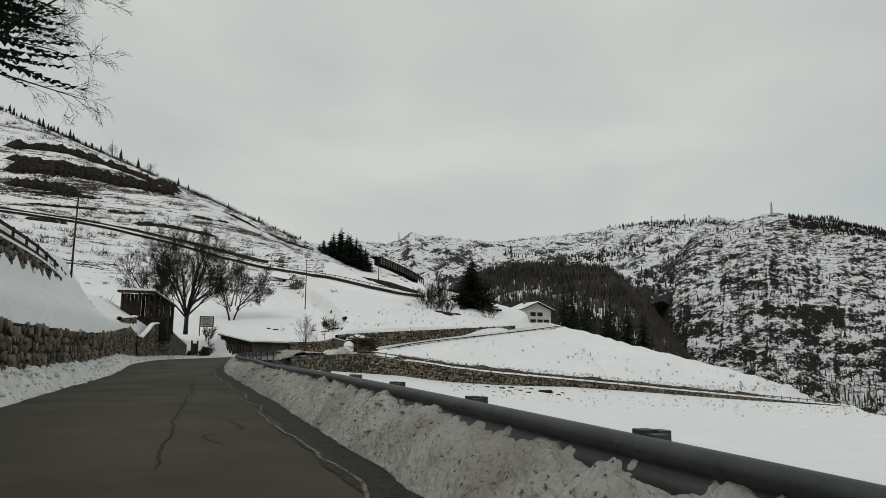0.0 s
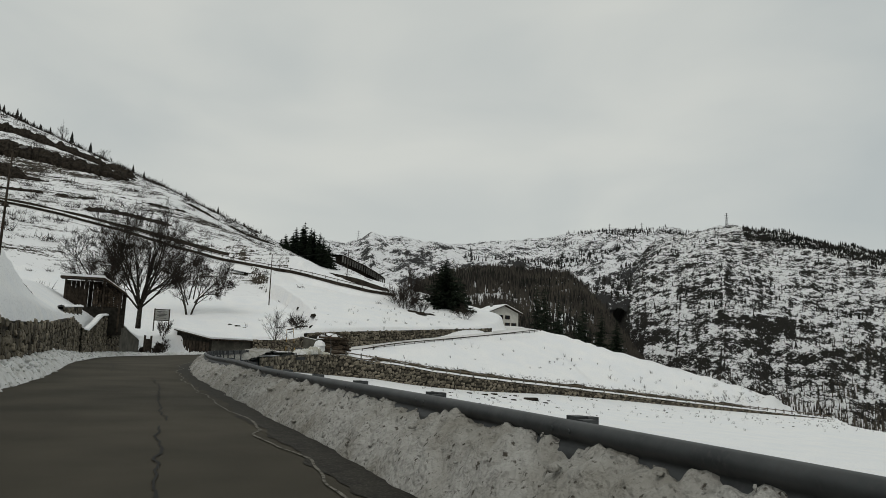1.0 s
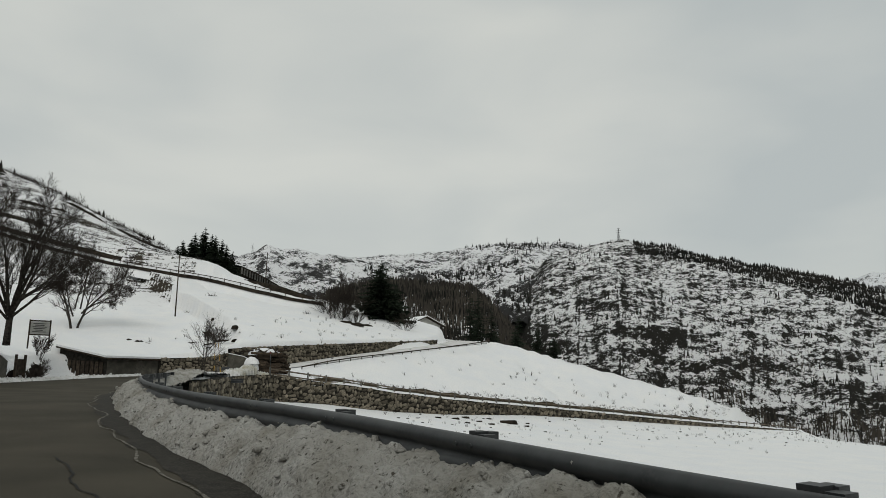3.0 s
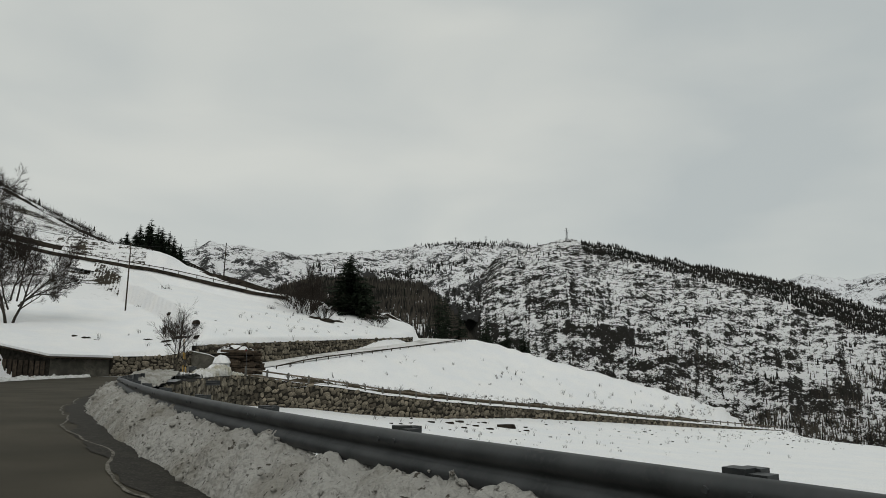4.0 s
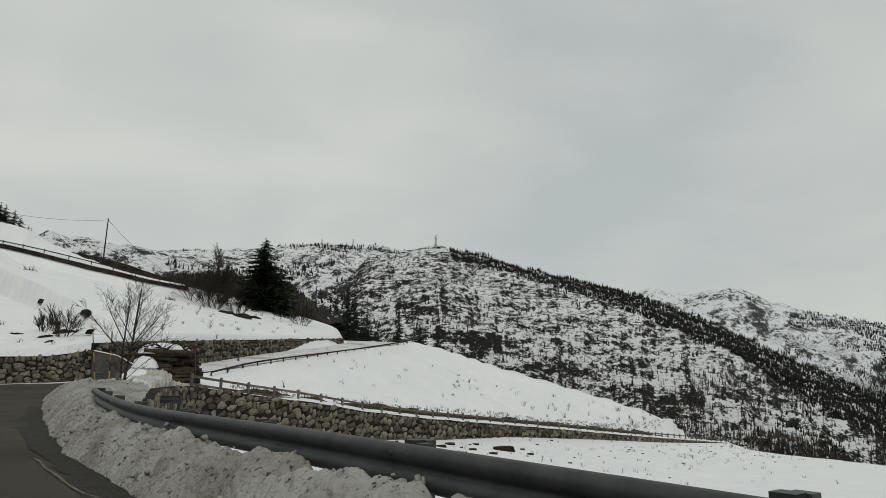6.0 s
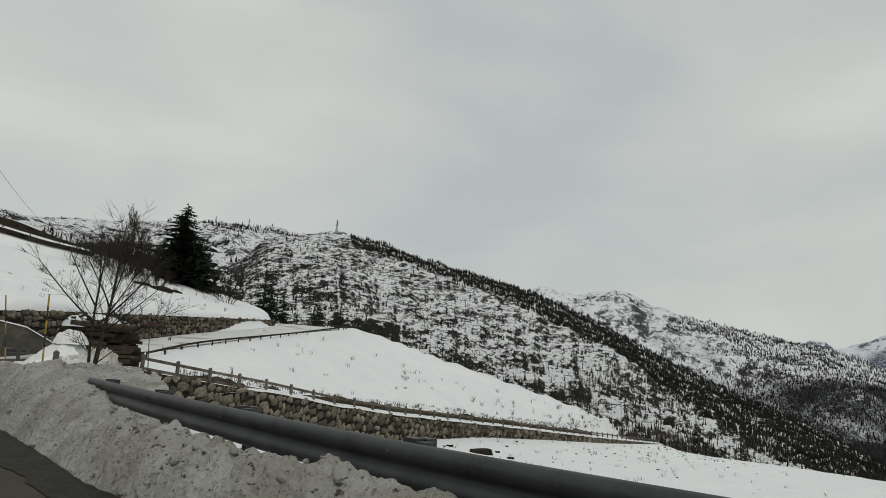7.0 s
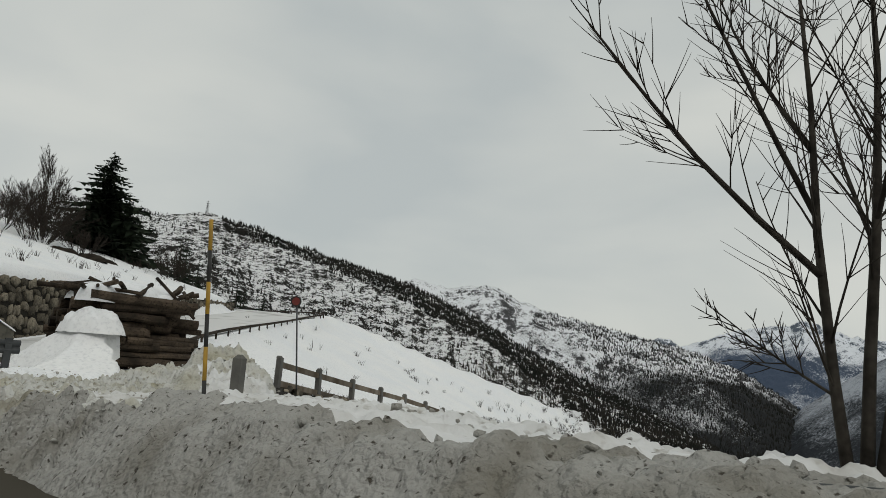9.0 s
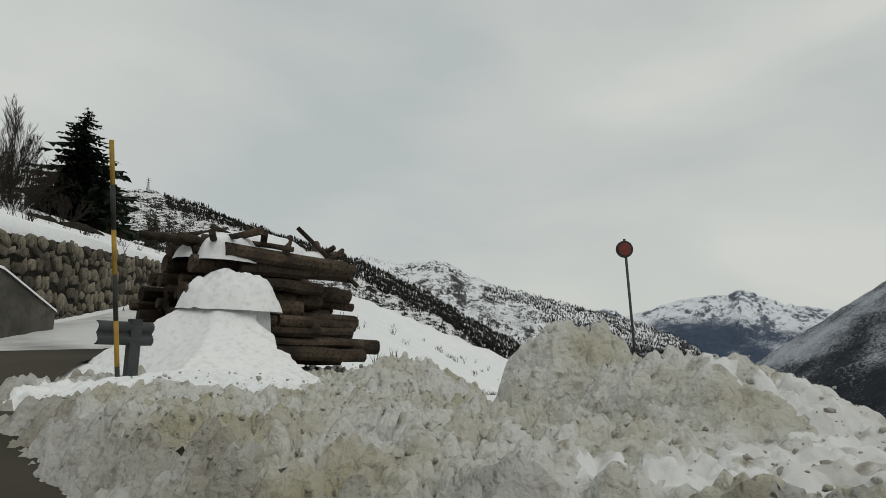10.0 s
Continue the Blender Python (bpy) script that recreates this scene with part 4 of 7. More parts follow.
def post_fence(name, places, height, label, rails=(0.78, 0.32), thick=0.13, mat_post=None, mat_rail=None):
    """Posts at the places (x, y, top height), with rails between them."""
    f = empty(name, (0, 0, 0), label=label, category="fence")
    for i, (x, y, z) in enumerate(places):
        a = places[min(i + 1, len(places) - 1)]
        b = places[max(i - 1, 0)]
        ang = math.degrees(math.atan2(a[1] - b[1], a[0] - b[0]))
        sp = Soup()
        sp.box(pose(x, y, z - height, random.uniform(-1.5, 1.5), random.uniform(-1.5, 1.5), ang), thick, thick, height - 0.04)
        sp.box(pose(x, y, z - 0.045, 0, 0, ang), thick * 0.96, thick * 0.96, 0.05, 0.6)
        sp.make("post", mat_post or CONCRETE, parent=f)
    for i in range(len(places) - 1):
        a, b = Vector(places[i]), Vector(places[i + 1])
        for r in rails:
            lift = Vector((0, 0, r - height + 0.02))
            sr = Soup()
            d = (b - a).normalized()
            across = Vector((d.y, -d.x, 0)).normalized() * 0.05
            c = []
            for p in (a + d * 0.03, b - d * 0.03):
                for sx, sz in ((-0.5, -0.07), (0.5, -0.07), (0.5, 0.07), (-0.5, 0.07)):
                    c.append(tuple(p + lift + across * sx * 1.4 + Vector((0, 0, sz))))
            sr.add(c, [(0, 1, 2, 3), (7, 6, 5, 4), (0, 4, 5, 1), (1, 5, 6, 2), (2, 6, 7, 3), (3, 7, 4, 0)])
            sr.make("rail", mat_rail or WOOD, parent=f)
    return f


fence_places = []
s_f = 0.05
while s_f < WALL_LEN:
    p = WALL_A + WALL_U * s_f + WALL_N * 0.3
    fence_places.append((float(p[0]), float(p[1]), float(fence_top(s_f))))
    s_f += 2.0
post_fence("roadside_fence", fence_places, 1.0, "grey concrete post fence with wooden rails above a stone wall")
up_edge = resample(spline([(-9.3, 103.9, 2.35), (-4.3, 108.9, 3.4), (6.2, 119.2, 4.85), (13.8, 127.2, 5.95), (21, 134.7, 7.1), (25.2, 152, 8.0)], 1.0), 30)
post_fence("roadside_fence", [(float(p[0]), float(p[1]), float(p[2]) - 0.52) for p in up_edge], 0.9, "low dark wooden rail fence along the climbing side road", (0.80,), 0.08, DARKWOOD, DARKWOOD)

# ---------------------------------------------------------------- trees and shrubs


def limb(thick, thin, start, way, length, radius, level, rs, top, spread, curl=0.12, fork=(4, 7), droop=0.0, least=0.004, rise=0.0, child=1.0):
    """A branch with its side branches; stout ones go into thick, the finest into thin."""
    n = 4 if level < top else 3
    pts, radii, d = [Vector(start)], [radius], Vector(way).normalized()
    for i in range(n):
        d = (d + Vector((rs.uniform(-1, 1), rs.uniform(-1, 1), rs.uniform(-0.6, 1) - droop)) * curl + Vector((0, 0, rise))).normalized()
        pts.append(pts[-1] + d * length / n)
        radii.append(radius * (1 - 0.72 * (i + 1) / n))
    (thin if level >= 2 else thick).tube(pts, radii, 3 if level >= 2 else 6, caps=level < 2)
    if level >= top:
        return pts
    for k in range(rs.randint(*fork) + (6 if child < 1 and level == 0 else 0)):
        t = rs.uniform(0.22, 1.0) * n
        i = min(int(t), n - 1)
        p = pts[i].lerp(pts[i + 1], t - i)
        axis = (pts[i + 1] - pts[i]).normalized()
        side = axis.orthogonal().normalized()
        side.rotate(Matrix.Rotation(rs.uniform(0, 6.283), 3, axis))
        w = (axis + side * spread * rs.uniform(0.55, 1.2) + Vector((0, 0, 0.16))).normalized()
        limb(thick, thin, p, w, length * rs.uniform(0.42, 0.66) * (1.1 - 0.12 * t) * (child if level == 0 else 1.0), max(radius * (0.27 if child < 1 and level == 0 else 0.5) * (1 - 0.12 * t), least), level + 1, rs, top, spread, curl, fork, droop, least, rise, child)
    return pts


def bare_tree(name, x, y, z, stems, top, seed, label, spread=0.8, fork=(4, 7), curl=0.12, group="", least=0.004, droop=0.0, rise=0.0, child=1.0):
    """A leafless tree; stems are (lean x, lean y, length, radius)."""
    rs = np.random.RandomState(seed)
    tree = empty(name, (x, y, z), label=label, category="tree", group=group)
    thick, thin = Soup(), Soup()
    trunks = []
    for lx, ly, length, radius, *up in stems:
        start = (lx * 0.4, ly * 0.4, -0.3) if not up else (up[1], 0, up[0])
        if len(up) > 2:  # grows out of an earlier stem at the height up[0]
            below = [p for p in trunks[up[2]] if p.z <= up[0]][-1]
            above = [p for p in trunks[up[2]] if p.z > up[0]][0]
            start = below.lerp(above, (up[0] - below.z) / (above.z - below.z))
        trunks.append(limb(thick, thin, start, (lx, ly, 1), length, radius, 0, rs, top, spread, curl, fork, droop, least, rise, child))
    thick.make("trunk", BARK, True, tree)
    tagged(thin.make("crown", TWIG, True, tree), kind="stuff")
    return tree


def conifer(name, x, y, z, height, radius, seed, label, whorls=22, arms=11, group="", ragged=0.25, bare=0.08, steps=4):
    """A spruce: a tapered trunk and whorls of drooping boughs set with needle sprays."""
    rs = np.random.RandomState(seed)
    tree = empty(name, (x, y, z), label=label, category="tree", group=group)
    trunk = Soup()
    trunk.tube([(0, 0, -0.3), (0, 0, height * 0.5), (0, 0, height)], [height * 0.018, height * 0.010, 0.01], 7)
    trunk.make("trunk", BARK, True, tree)
    crown = Soup()
    for w in range(whorls):
        t = bare + (1 - bare) * w / (whorls - 1)
        zc = height * t
        reach = radius * (1 - t) ** 0.85 + 0.06 * radius
        for k in range(max(4, int(arms * (1 - 0.5 * t)))):
            a = rs.uniform(0, 2 * math.pi)
            r = reach * rs.uniform(1 - ragged * 1.6, 1 + ragged)
            d = Vector((math.cos(a), math.sin(a), 0))
            across = Vector((-d.y, d.x, 0))
            z0 = zc + rs.uniform(-0.5, 0.5) * height / whorls
            for i in range(steps):
                u0, u1 = i / steps, (i + 1) / steps
                for sgn in (-1, 1):
                    p0 = d * r * u0 + Vector((0, 0, z0 - 0.30 * r * u0 + 0.10 * r * u0 * u0))
                    p1 = d * r * u1 + Vector((0, 0, z0 - 0.30 * r * u1 + 0.12 * r * u1 * u1))
                    wd = (0.30 * r * (1.05 - u0)) * (4 / steps) ** 1.15 * rs.uniform(0.6, 1.2) + 0.05
                    tip = p0.lerp(p1, rs.uniform(0.5, 1.6)) + across * sgn * wd * rs.uniform(0.5, 1.2) + Vector((0, 0, rs.uniform(-0.8, 0.25) * wd))
                    crown.add([tuple(p0), tuple(p1), tuple(tip)], [(0, 1, 2)])
                    hang = p0.lerp(p1, 0.5) + Vector((0, 0, -wd * rs.uniform(0.5, 1.1))) + across * sgn * wd * rs.uniform(-0.3, 0.7) + d * wd * rs.uniform(-0.5, 0.6)
                    crown.add([tuple(p0), tuple(p1), tuple(hang)], [(0, 1, 2)])
    crown.make("crown", NEEDLE, False, tree)
    return tree


# young ash with several stems beside the end of the guard rail
ash_stems = [(-0.07, 0.02, 4.15, 0.046), (0.05, 0.0, 4.6, 0.050), (0.17, -0.03, 4.3, 0.046),
             (-1.35, 0.1, 2.5, 0.028, 1.45, 0, 0), (-0.62, -0.2, 2.3, 0.024, 1.9, 0, 0), (-0.42, 0.4, 1.8, 0.022, 2.4, 0, 0), (1.35, -0.1, 2.2, 0.026, 1.2, 0, 2), (0.85, 0.3, 2.3, 0.025, 1.65, 0, 2),
             (0.5, -0.3, 1.9, 0.022, 2.2, 0, 2), (0.1, 0.7, 1.9, 0.022, 1.7, 0, 1), (-0.1, -0.7, 1.9, 0.022, 1.9, 0, 1), (1.5, -0.2, 2.9, 0.017, 0.35, 0, 2), (-1.6, 0.3, 1.0, 0.012, 0.6, 0, 0)]
bare_tree("ash_tree", -16.66, 77.85, 0.95, [(0.72 * s + 0.69 * f, 0.72 * f - 0.69 * s, *rest) for s, f, *rest in ash_stems], 2, 27,
          "leafless young multi-stemmed ash tree in a snow bank", 0.95, (5, 9), 0.07, least=0.0055, rise=0.025, child=0.66)
# trees above the inner side of the road
bare_tree("roadside_tree", -35.0, 89.0, 3.6, [(0.03, 0.0, 9.0, 0.34), (0.25, 0.1, 9.5, 0.17, 2.6, 0.1), (0.5, -0.2, 9.0, 0.16, 2.4, 0.12), (0.85, 0.15, 7.5, 0.13, 2.2, 0.15), (-0.22, -0.1, 9.6, 0.17, 2.8, -0.1), (-0.5, 0.2, 9.0, 0.16, 2.3, -0.12),
          (-0.9, 0, 7.5, 0.13, 2.0, -0.15), (0.05, 0.4, 9.0, 0.15, 2.6, 0.0), (-0.05, -0.5, 8.5, 0.14, 2.4, 0.0), (1.3, 0.1, 5.0, 0.09, 3.2, 0.2), (-1.3, 0.1, 5.0, 0.09, 3.2, -0.2)],
          4, 31, "large bare many-stemmed tree above the road's inner wall", 0.85, (6, 10), 0.16, least=0.009, rise=0.02)
bare_tree("roadside_tree", -38.2, 87.0, 4.0, [(-0.1, 0.0, 7.5, 0.22), (0.2, 0.1, 7.5, 0.14, 2.2, 0.1), (-0.4, 0.1, 7.0, 0.13, 2.0, -0.1), (0.15, -0.4, 7.0, 0.13, 2.2, 0.0), (0.6, 0, 6.0, 0.10, 2.0, 0.1), (-0.8, 0, 6.0, 0.10, 2.0, -0.1)],
          4, 32, "bare many-branched tree beside the wood shed", 0.85, (6, 9), 0.16, least=0.009, rise=0.02)
bare_tree("roadside_tree", -39.6, 121.7, 5.6, [(-0.12, 0, 9.0, 0.22), (0.35, 0.1, 8.0, 0.20), (0.9, 0.1, 7.5, 0.13, 3.0, 0.8), (1.4, 0.0, 6.0, 0.11, 3.4, 1.0), (0.2, -0.1, 7.0, 0.12, 3.6, 0.6), (-0.5, 0.1, 6.5, 0.12, 2.6, -0.2), (0.0, 0.2, 7.5, 0.12, 3.6, -0.1)],
          4, 33, "bare tree leaning over a snowy meadow wall", 0.95, (6, 10), 0.18, least=0.012, rise=-0.01)
bare_tree("birch_tree", -2.5, 146.0, ground_at(-2.5, 146), [(0.0, 0, 6.0, 0.12), (0.16, 0.1, 5.6, 0.09), (-0.2, 0, 5.4, 0.08), (0.35, -0.2, 4.6, 0.06), (-0.4, 0.1, 4.4, 0.06)], 3, 34, "slim bare birch beside a dark spruce", 0.5, (7, 11), 0.08, least=0.012, rise=0.06)
for i, (bx, by, h) in enumerate(((-0.8, 140.5, 2.6), (-4.4, 143, 3.6), (-20, 113.5, 2.6), (-21.5, 117, 2.0), (8, 141, 3.0), (-6, 146, 4.2), (-3, 144, 4.0), (-1, 147, 4.4), (-5, 148, 3.8), (-3.6, 141.5, 3.0), (-34.9, 91.2, 1.6), (-34.7, 94.0, 1.5), (-35.4, 97.0, 1.8), (-36.5, 101.5, 2.2), (-37.5, 104.5, 2.4))):
    bare_tree("shrub", bx, by, ground_at(bx, by) - 0.1, [(random.uniform(-0.8, 0.8), random.uniform(-0.6, 0.6), h * random.uniform(0.7, 1), 0.03) for _ in range(11)], 2, 60 + i,
              "brown leafless thicket on the snowy slope", 0.6, (6, 9), 0.14, group="thickets on the slope", least=0.018)

conifer("spruce_tree", 4.5, 151.1, ground_at(4.5, 151.1) - 0.3, 22.2 - ground_at(4.5, 151.1), 6.0, 41, "tall dark green spruce on the snowy slope", 30, 15)
conifer("spruce_tree", 7.6, 153.5, ground_at(7.6, 153.5) - 0.3, 7.6, 2.6, 42, "dark spruce beside a taller one", 20, 12)
CLUSTER = "spruces beyond the slope"
for i, (bx, by, top, r) in enumerate(((30.5, 188, 22.0, 3.8), (33.5, 192, 22.5, 4.0), (38.0, 196, 19.5, 3.6), (44, 192, 17.0, 3.4), (48.5, 190, 15.0, 3.2), (52, 188, 12.5, 3.0), (41, 184, 13.0, 3.0), (35.5, 183, 12.0, 2.8))):
    conifer("spruce_tree", bx, by, 3.0, top - 3.0, r, 50 + i, "dark spruce below the side road", 22, 11, CLUSTER)
for i, (bx, by, h) in enumerate(((-60, 285, 7), (-57.5, 288, 9), (-55, 284, 10.5), (-53, 290, 12), (-51, 285, 13.5), (-49, 289, 15), (-47.5, 284, 15.5), (-45.5, 288, 14), (-43.5, 283, 12.5), (-41.5, 287, 12), (-39.5, 283, 9.5), (-37.5, 286, 7.5))):
    base = min(ground_at(bx, by) - 0.5, 37.5)
    conifer("larch_tree", bx, by, base, 37.5 + h - base, 2.4 + h * 0.20, 70 + i, "dark conifer on the ridge of the hillside", 24, 17, "conifers on the hill ridge", ragged=0.4)
for i, (bx, by, h) in enumerate(((-141, 271, 6.5), (-166, 362, 8))):
    bare_tree("ridge_tree", bx, by, ground_at(bx, by) - 0.5, [(0, 0, h, 0.2), (0.3, 0, h * 0.8, 0.12), (-0.3, 0.1, h * 0.8, 0.12)], 3, 90 + i, "small bare tree on the hill's skyline", 0.7, (5, 8))


def needle_tree_near():
    """Larch hanging over the road beside the first bend, with a fir behind it."""
    conifer("fir_tree", -12.9, 14.0, 4.6, 16.0, 3.3, 95, "dark fir with drooping boughs above the road wall", 54, 30, ragged=0.45, bare=0.31, steps=16)
    bare_tree("larch_tree", -12.9, 14.6, 5.0, [(0.05, 0.02, 9.5, 0.14), (6, 3.5, 3.3, 0.035, 3.9, 0.1), (6, 2.6, 3.1, 0.03, 4.7, 0.1), (5, 4, 3.0, 0.03, 5.4, 0.1), (6, 3, 2.8, 0.03, 6.2, 0.1), (6, 3.8, 3.4, 0.03, 7.0, 0.1)], 3, 96,
              "bare larch with thin hanging twigs above the road wall", 0.9, (5, 8), 0.16, droop=0.8, least=0.006)


needle_tree_near()


def far_woods(name, M, count, pick, seed, size, label, mat, slim=1.0):
    """Conifers on a mountain side, chosen by bearing and height on the slope."""
    pts, az, v = M
    rs = np.random.RandomState(seed)
    cut = slice(0, pts.shape[0] - 9)
    chance = np.clip(pick(az[cut], v[cut], pts[cut]), 0, 1)
    chance[:, -1] = 0
    area = np.linalg.norm(np.diff(pts, axis=0)[cut], axis=-1)
    w = (chance * area).ravel()
    at = rs.choice(len(w), count, p=w / w.sum())
    i, j = at // chance.shape[1], at % chance.shape[1]
    a, b = rs.uniform(0, 1, (2, count, 1))
    p = pts[i, j] * (1 - a) * (1 - b) + pts[i + 1, j] * a * (1 - b) + pts[i, j + 1] * (1 - a) * b + pts[i + 1, j + 1] * a * b
    h = rs.uniform(0.6, 1.25, count) * size
    wd = h * rs.uniform(0.13, 0.21, count) * slim
    t0 = rs.uniform(0, 6.28, count)
    rows = []
    for lo, hi, k, turn in ((0.06, 0.62, 1.0, 0.0), (0.42, 1.0, 0.62, 0.8)):
        for q in range(4):
            t = t0 + turn + q * 1.571
            rows.append(np.stack([p[:, 0] + wd * k * np.cos(t), p[:, 1] + wd * k * np.sin(t), p[:, 2] + h * lo], 1))
        rows.append(np.stack([p[:, 0], p[:, 1], p[:, 2] + h * hi], 1))
    verts = np.stack(rows, 1).reshape(-1, 3)
    tri = np.array([(0, 1, 4), (1, 2, 4), (2, 3, 4), (3, 0, 4), (5, 6, 9), (6, 7, 9), (7, 8, 9), (8, 5, 9)])
    faces = (np.arange(count)[:, None, None] * 10 + tri[None]).reshape(-1, 3)
    return obj(name, verts.tolist(), faces.tolist(), mat, False, None, label, "forest", "", "stuff")


def blotch(p, k, seed):
    return lumps(p[..., 0] * k, (p[..., 1] + p[..., 2] * 1.5) * k, seed, 3)


def flank(az, v, p):
    ridge = (az > 26.5) * (v > 0.90 - 0.0095 * (az - 27) - 0.06 * (blotch(p, 0.01, 2) - 0.5)) * 1.0
    foot = (v < 0.16 + 0.008 * np.clip(az - 27, 0, None) + 0.3 * (blotch(p, 0.006, 4) - 0.5)) * np.where(blotch(p, 0.013, 3) > 0.52, 0.45, 0.02)
    some = np.where(blotch(p, 0.02, 5) > 0.66, 0.12, 0.010)
    return np.maximum(np.maximum(ridge, foot), some)


def lower_flank(az, v, p):
    return np.clip(0.75 - v * 2.4 + 0.034 * (az - 26), 0, 1) * np.where(blotch(p, 0.010, 13) > 0.50, 1.0, 0.05) * (az > 17)


BARE_WOOD = material("bare_larch_wood", (0.050, 0.045, 0.039, 1), 0.9, second=(0.085, 0.075, 0.062, 1), scale=0.03, spec=0.1)
far_woods("conifer_forest", M2, 26000, flank, 5, 7.4, "dark conifers scattered over a rocky mountain flank", FOREST)
far_woods("larch_forest", M2, 17000, lower_flank, 15, 9.0, "grey-brown bare larches on the lower mountain flank", BARE_WOOD, 0.42)
far_woods("conifer_forest", M6, 6000, lambda az, v, p: np.where(blotch(p, 0.012, 21) > 0.48, 1.0, 0.10), 6, 9.0, "dense dark conifer forest on a spur", FOREST)
far_woods("larch_forest", M6, 16000, lambda az, v, p: 0.25 + 0.75 * (blotch(p, 0.014, 22) > 0.42), 16, 10.0, "grey-brown bare larch forest on a spur", BARE_WOOD, 0.5)
far_woods("conifer_forest", M3, 17000, lambda az, v, p: np.where((az > 53 + 14 * (blotch(p, 0.006, 35) - 0.5) + 9 * (0.9 - v)) & (v > 0.42), 0.9, np.where(v < 0.62 + 0.25 * (blotch(p, 0.004, 31) - 0.5), np.where(blotch(p, 0.007, 33) > 0.56, 1.0, 0.01), 0.002)), 7, 9.0,
          "conifer woods on the lower slopes of a far mountain", FOREST)
far_woods("conifer_forest", M1, 1900, lambda az, v, p: np.where(v < 0.5, 0.7, 0.02) * (az > 4) * (blotch(p, 0.006, 41) > 0.52) + 1.0 * (az > 12.5) * (v > 0.70) * (blotch(p, 0.012, 43) > 0.50), 8, 11.0, "sparse conifers below a snowy ridge", FOREST)


def hill_woods():
    """A line of conifers along the top of the near hillside."""
    rs = np.random.RandomState(17)
    soup = Soup()
    for _ in range(230):
        az = math.radians(rs.uniform(-40, -12) if rs.uniform() < 0.45 else rs.uniform(-42, -28))
        r = np.arange(120, 620, 3.0)
        x, y = 1.3 + r * math.sin(az), -3 + r * math.cos(az)
        z = on_sheet(GZ, x, y)
        k = int(np.argmax((z - 1.2) / r))
        k = min(k + rs.randint(0, 5), len(r) - 1)
        h = 1.2 + 3.6 * rs.uniform() ** 2
        w = h * 0.22
        p = (x[k] + rs.uniform(-3, 3), y[k] + rs.uniform(-3, 3), z[k] - 0.6)
        for lo, hi, ww in ((0.05, 0.55, 1.0), (0.3, 0.8, 0.75), (0.55, 1.0, 0.5)):
            t0 = rs.uniform(0, 6)
            soup.add([(p[0] + w * ww * math.cos(t0 + q * 1.26), p[1] + w * ww * math.sin(t0 + q * 1.26), p[2] + h * lo) for q in range(5)] + [(p[0], p[1], p[2] + h * hi)], [(q, (q + 1) % 5, 5) for q in range(5)])
    soup.make("hill_conifers", FOREST, False, label="thin line of dark conifers along the hill's skyline", category="forest", kind="stuff")


hill_woods()


def shrubs_on_hill():
    """Low brown scrub and dark rock ribs dotted over the snowy hillside."""
    rs = np.random.RandomState(23)
    twigs, ribs = Soup(), Soup()
    n = 0
    while n < 1500:
        x, y = rs.uniform(-190, 12), rs.uniform(60, 330)
        d = float(on_sheet(GD, x, y))
        if d < 4 or (d < 42 and rs.uniform() > 0.10):
            continue
        n += 1
        z = ground_at(x, y)
        size = rs.uniform(0.5, 1.7) * (1.5 if d > 60 else 0.9)
        for _ in range(26):
            a, e = rs.uniform(0, 6.28), rs.uniform(0.25, 1.4)
            w = Vector((math.cos(a) * math.cos(e), math.sin(a) * math.cos(e), math.sin(e)))
            p = Vector((x + rs.normal() * size * 0.45, y + rs.normal() * size * 0.45, z - 0.1))
            q = p + w * size * rs.uniform(0.5, 1.1)
            r = 0.022 * size + 0.012
            s = w.orthogonal().normalized() * r
            twigs.add([tuple(p + s), tuple(p - s), tuple(q)], [(0, 1, 2)])
            s2 = w.cross(s).normalized() * r
            twigs.add([tuple(p + s2), tuple(p - s2), tuple(q)], [(0, 1, 2)])
    twigs.make("hillside_scrub", TWIG, False, label="low brown scrub dotted over the snowy hillside", category="shrub", kind="stuff")


shrubs_on_hill()


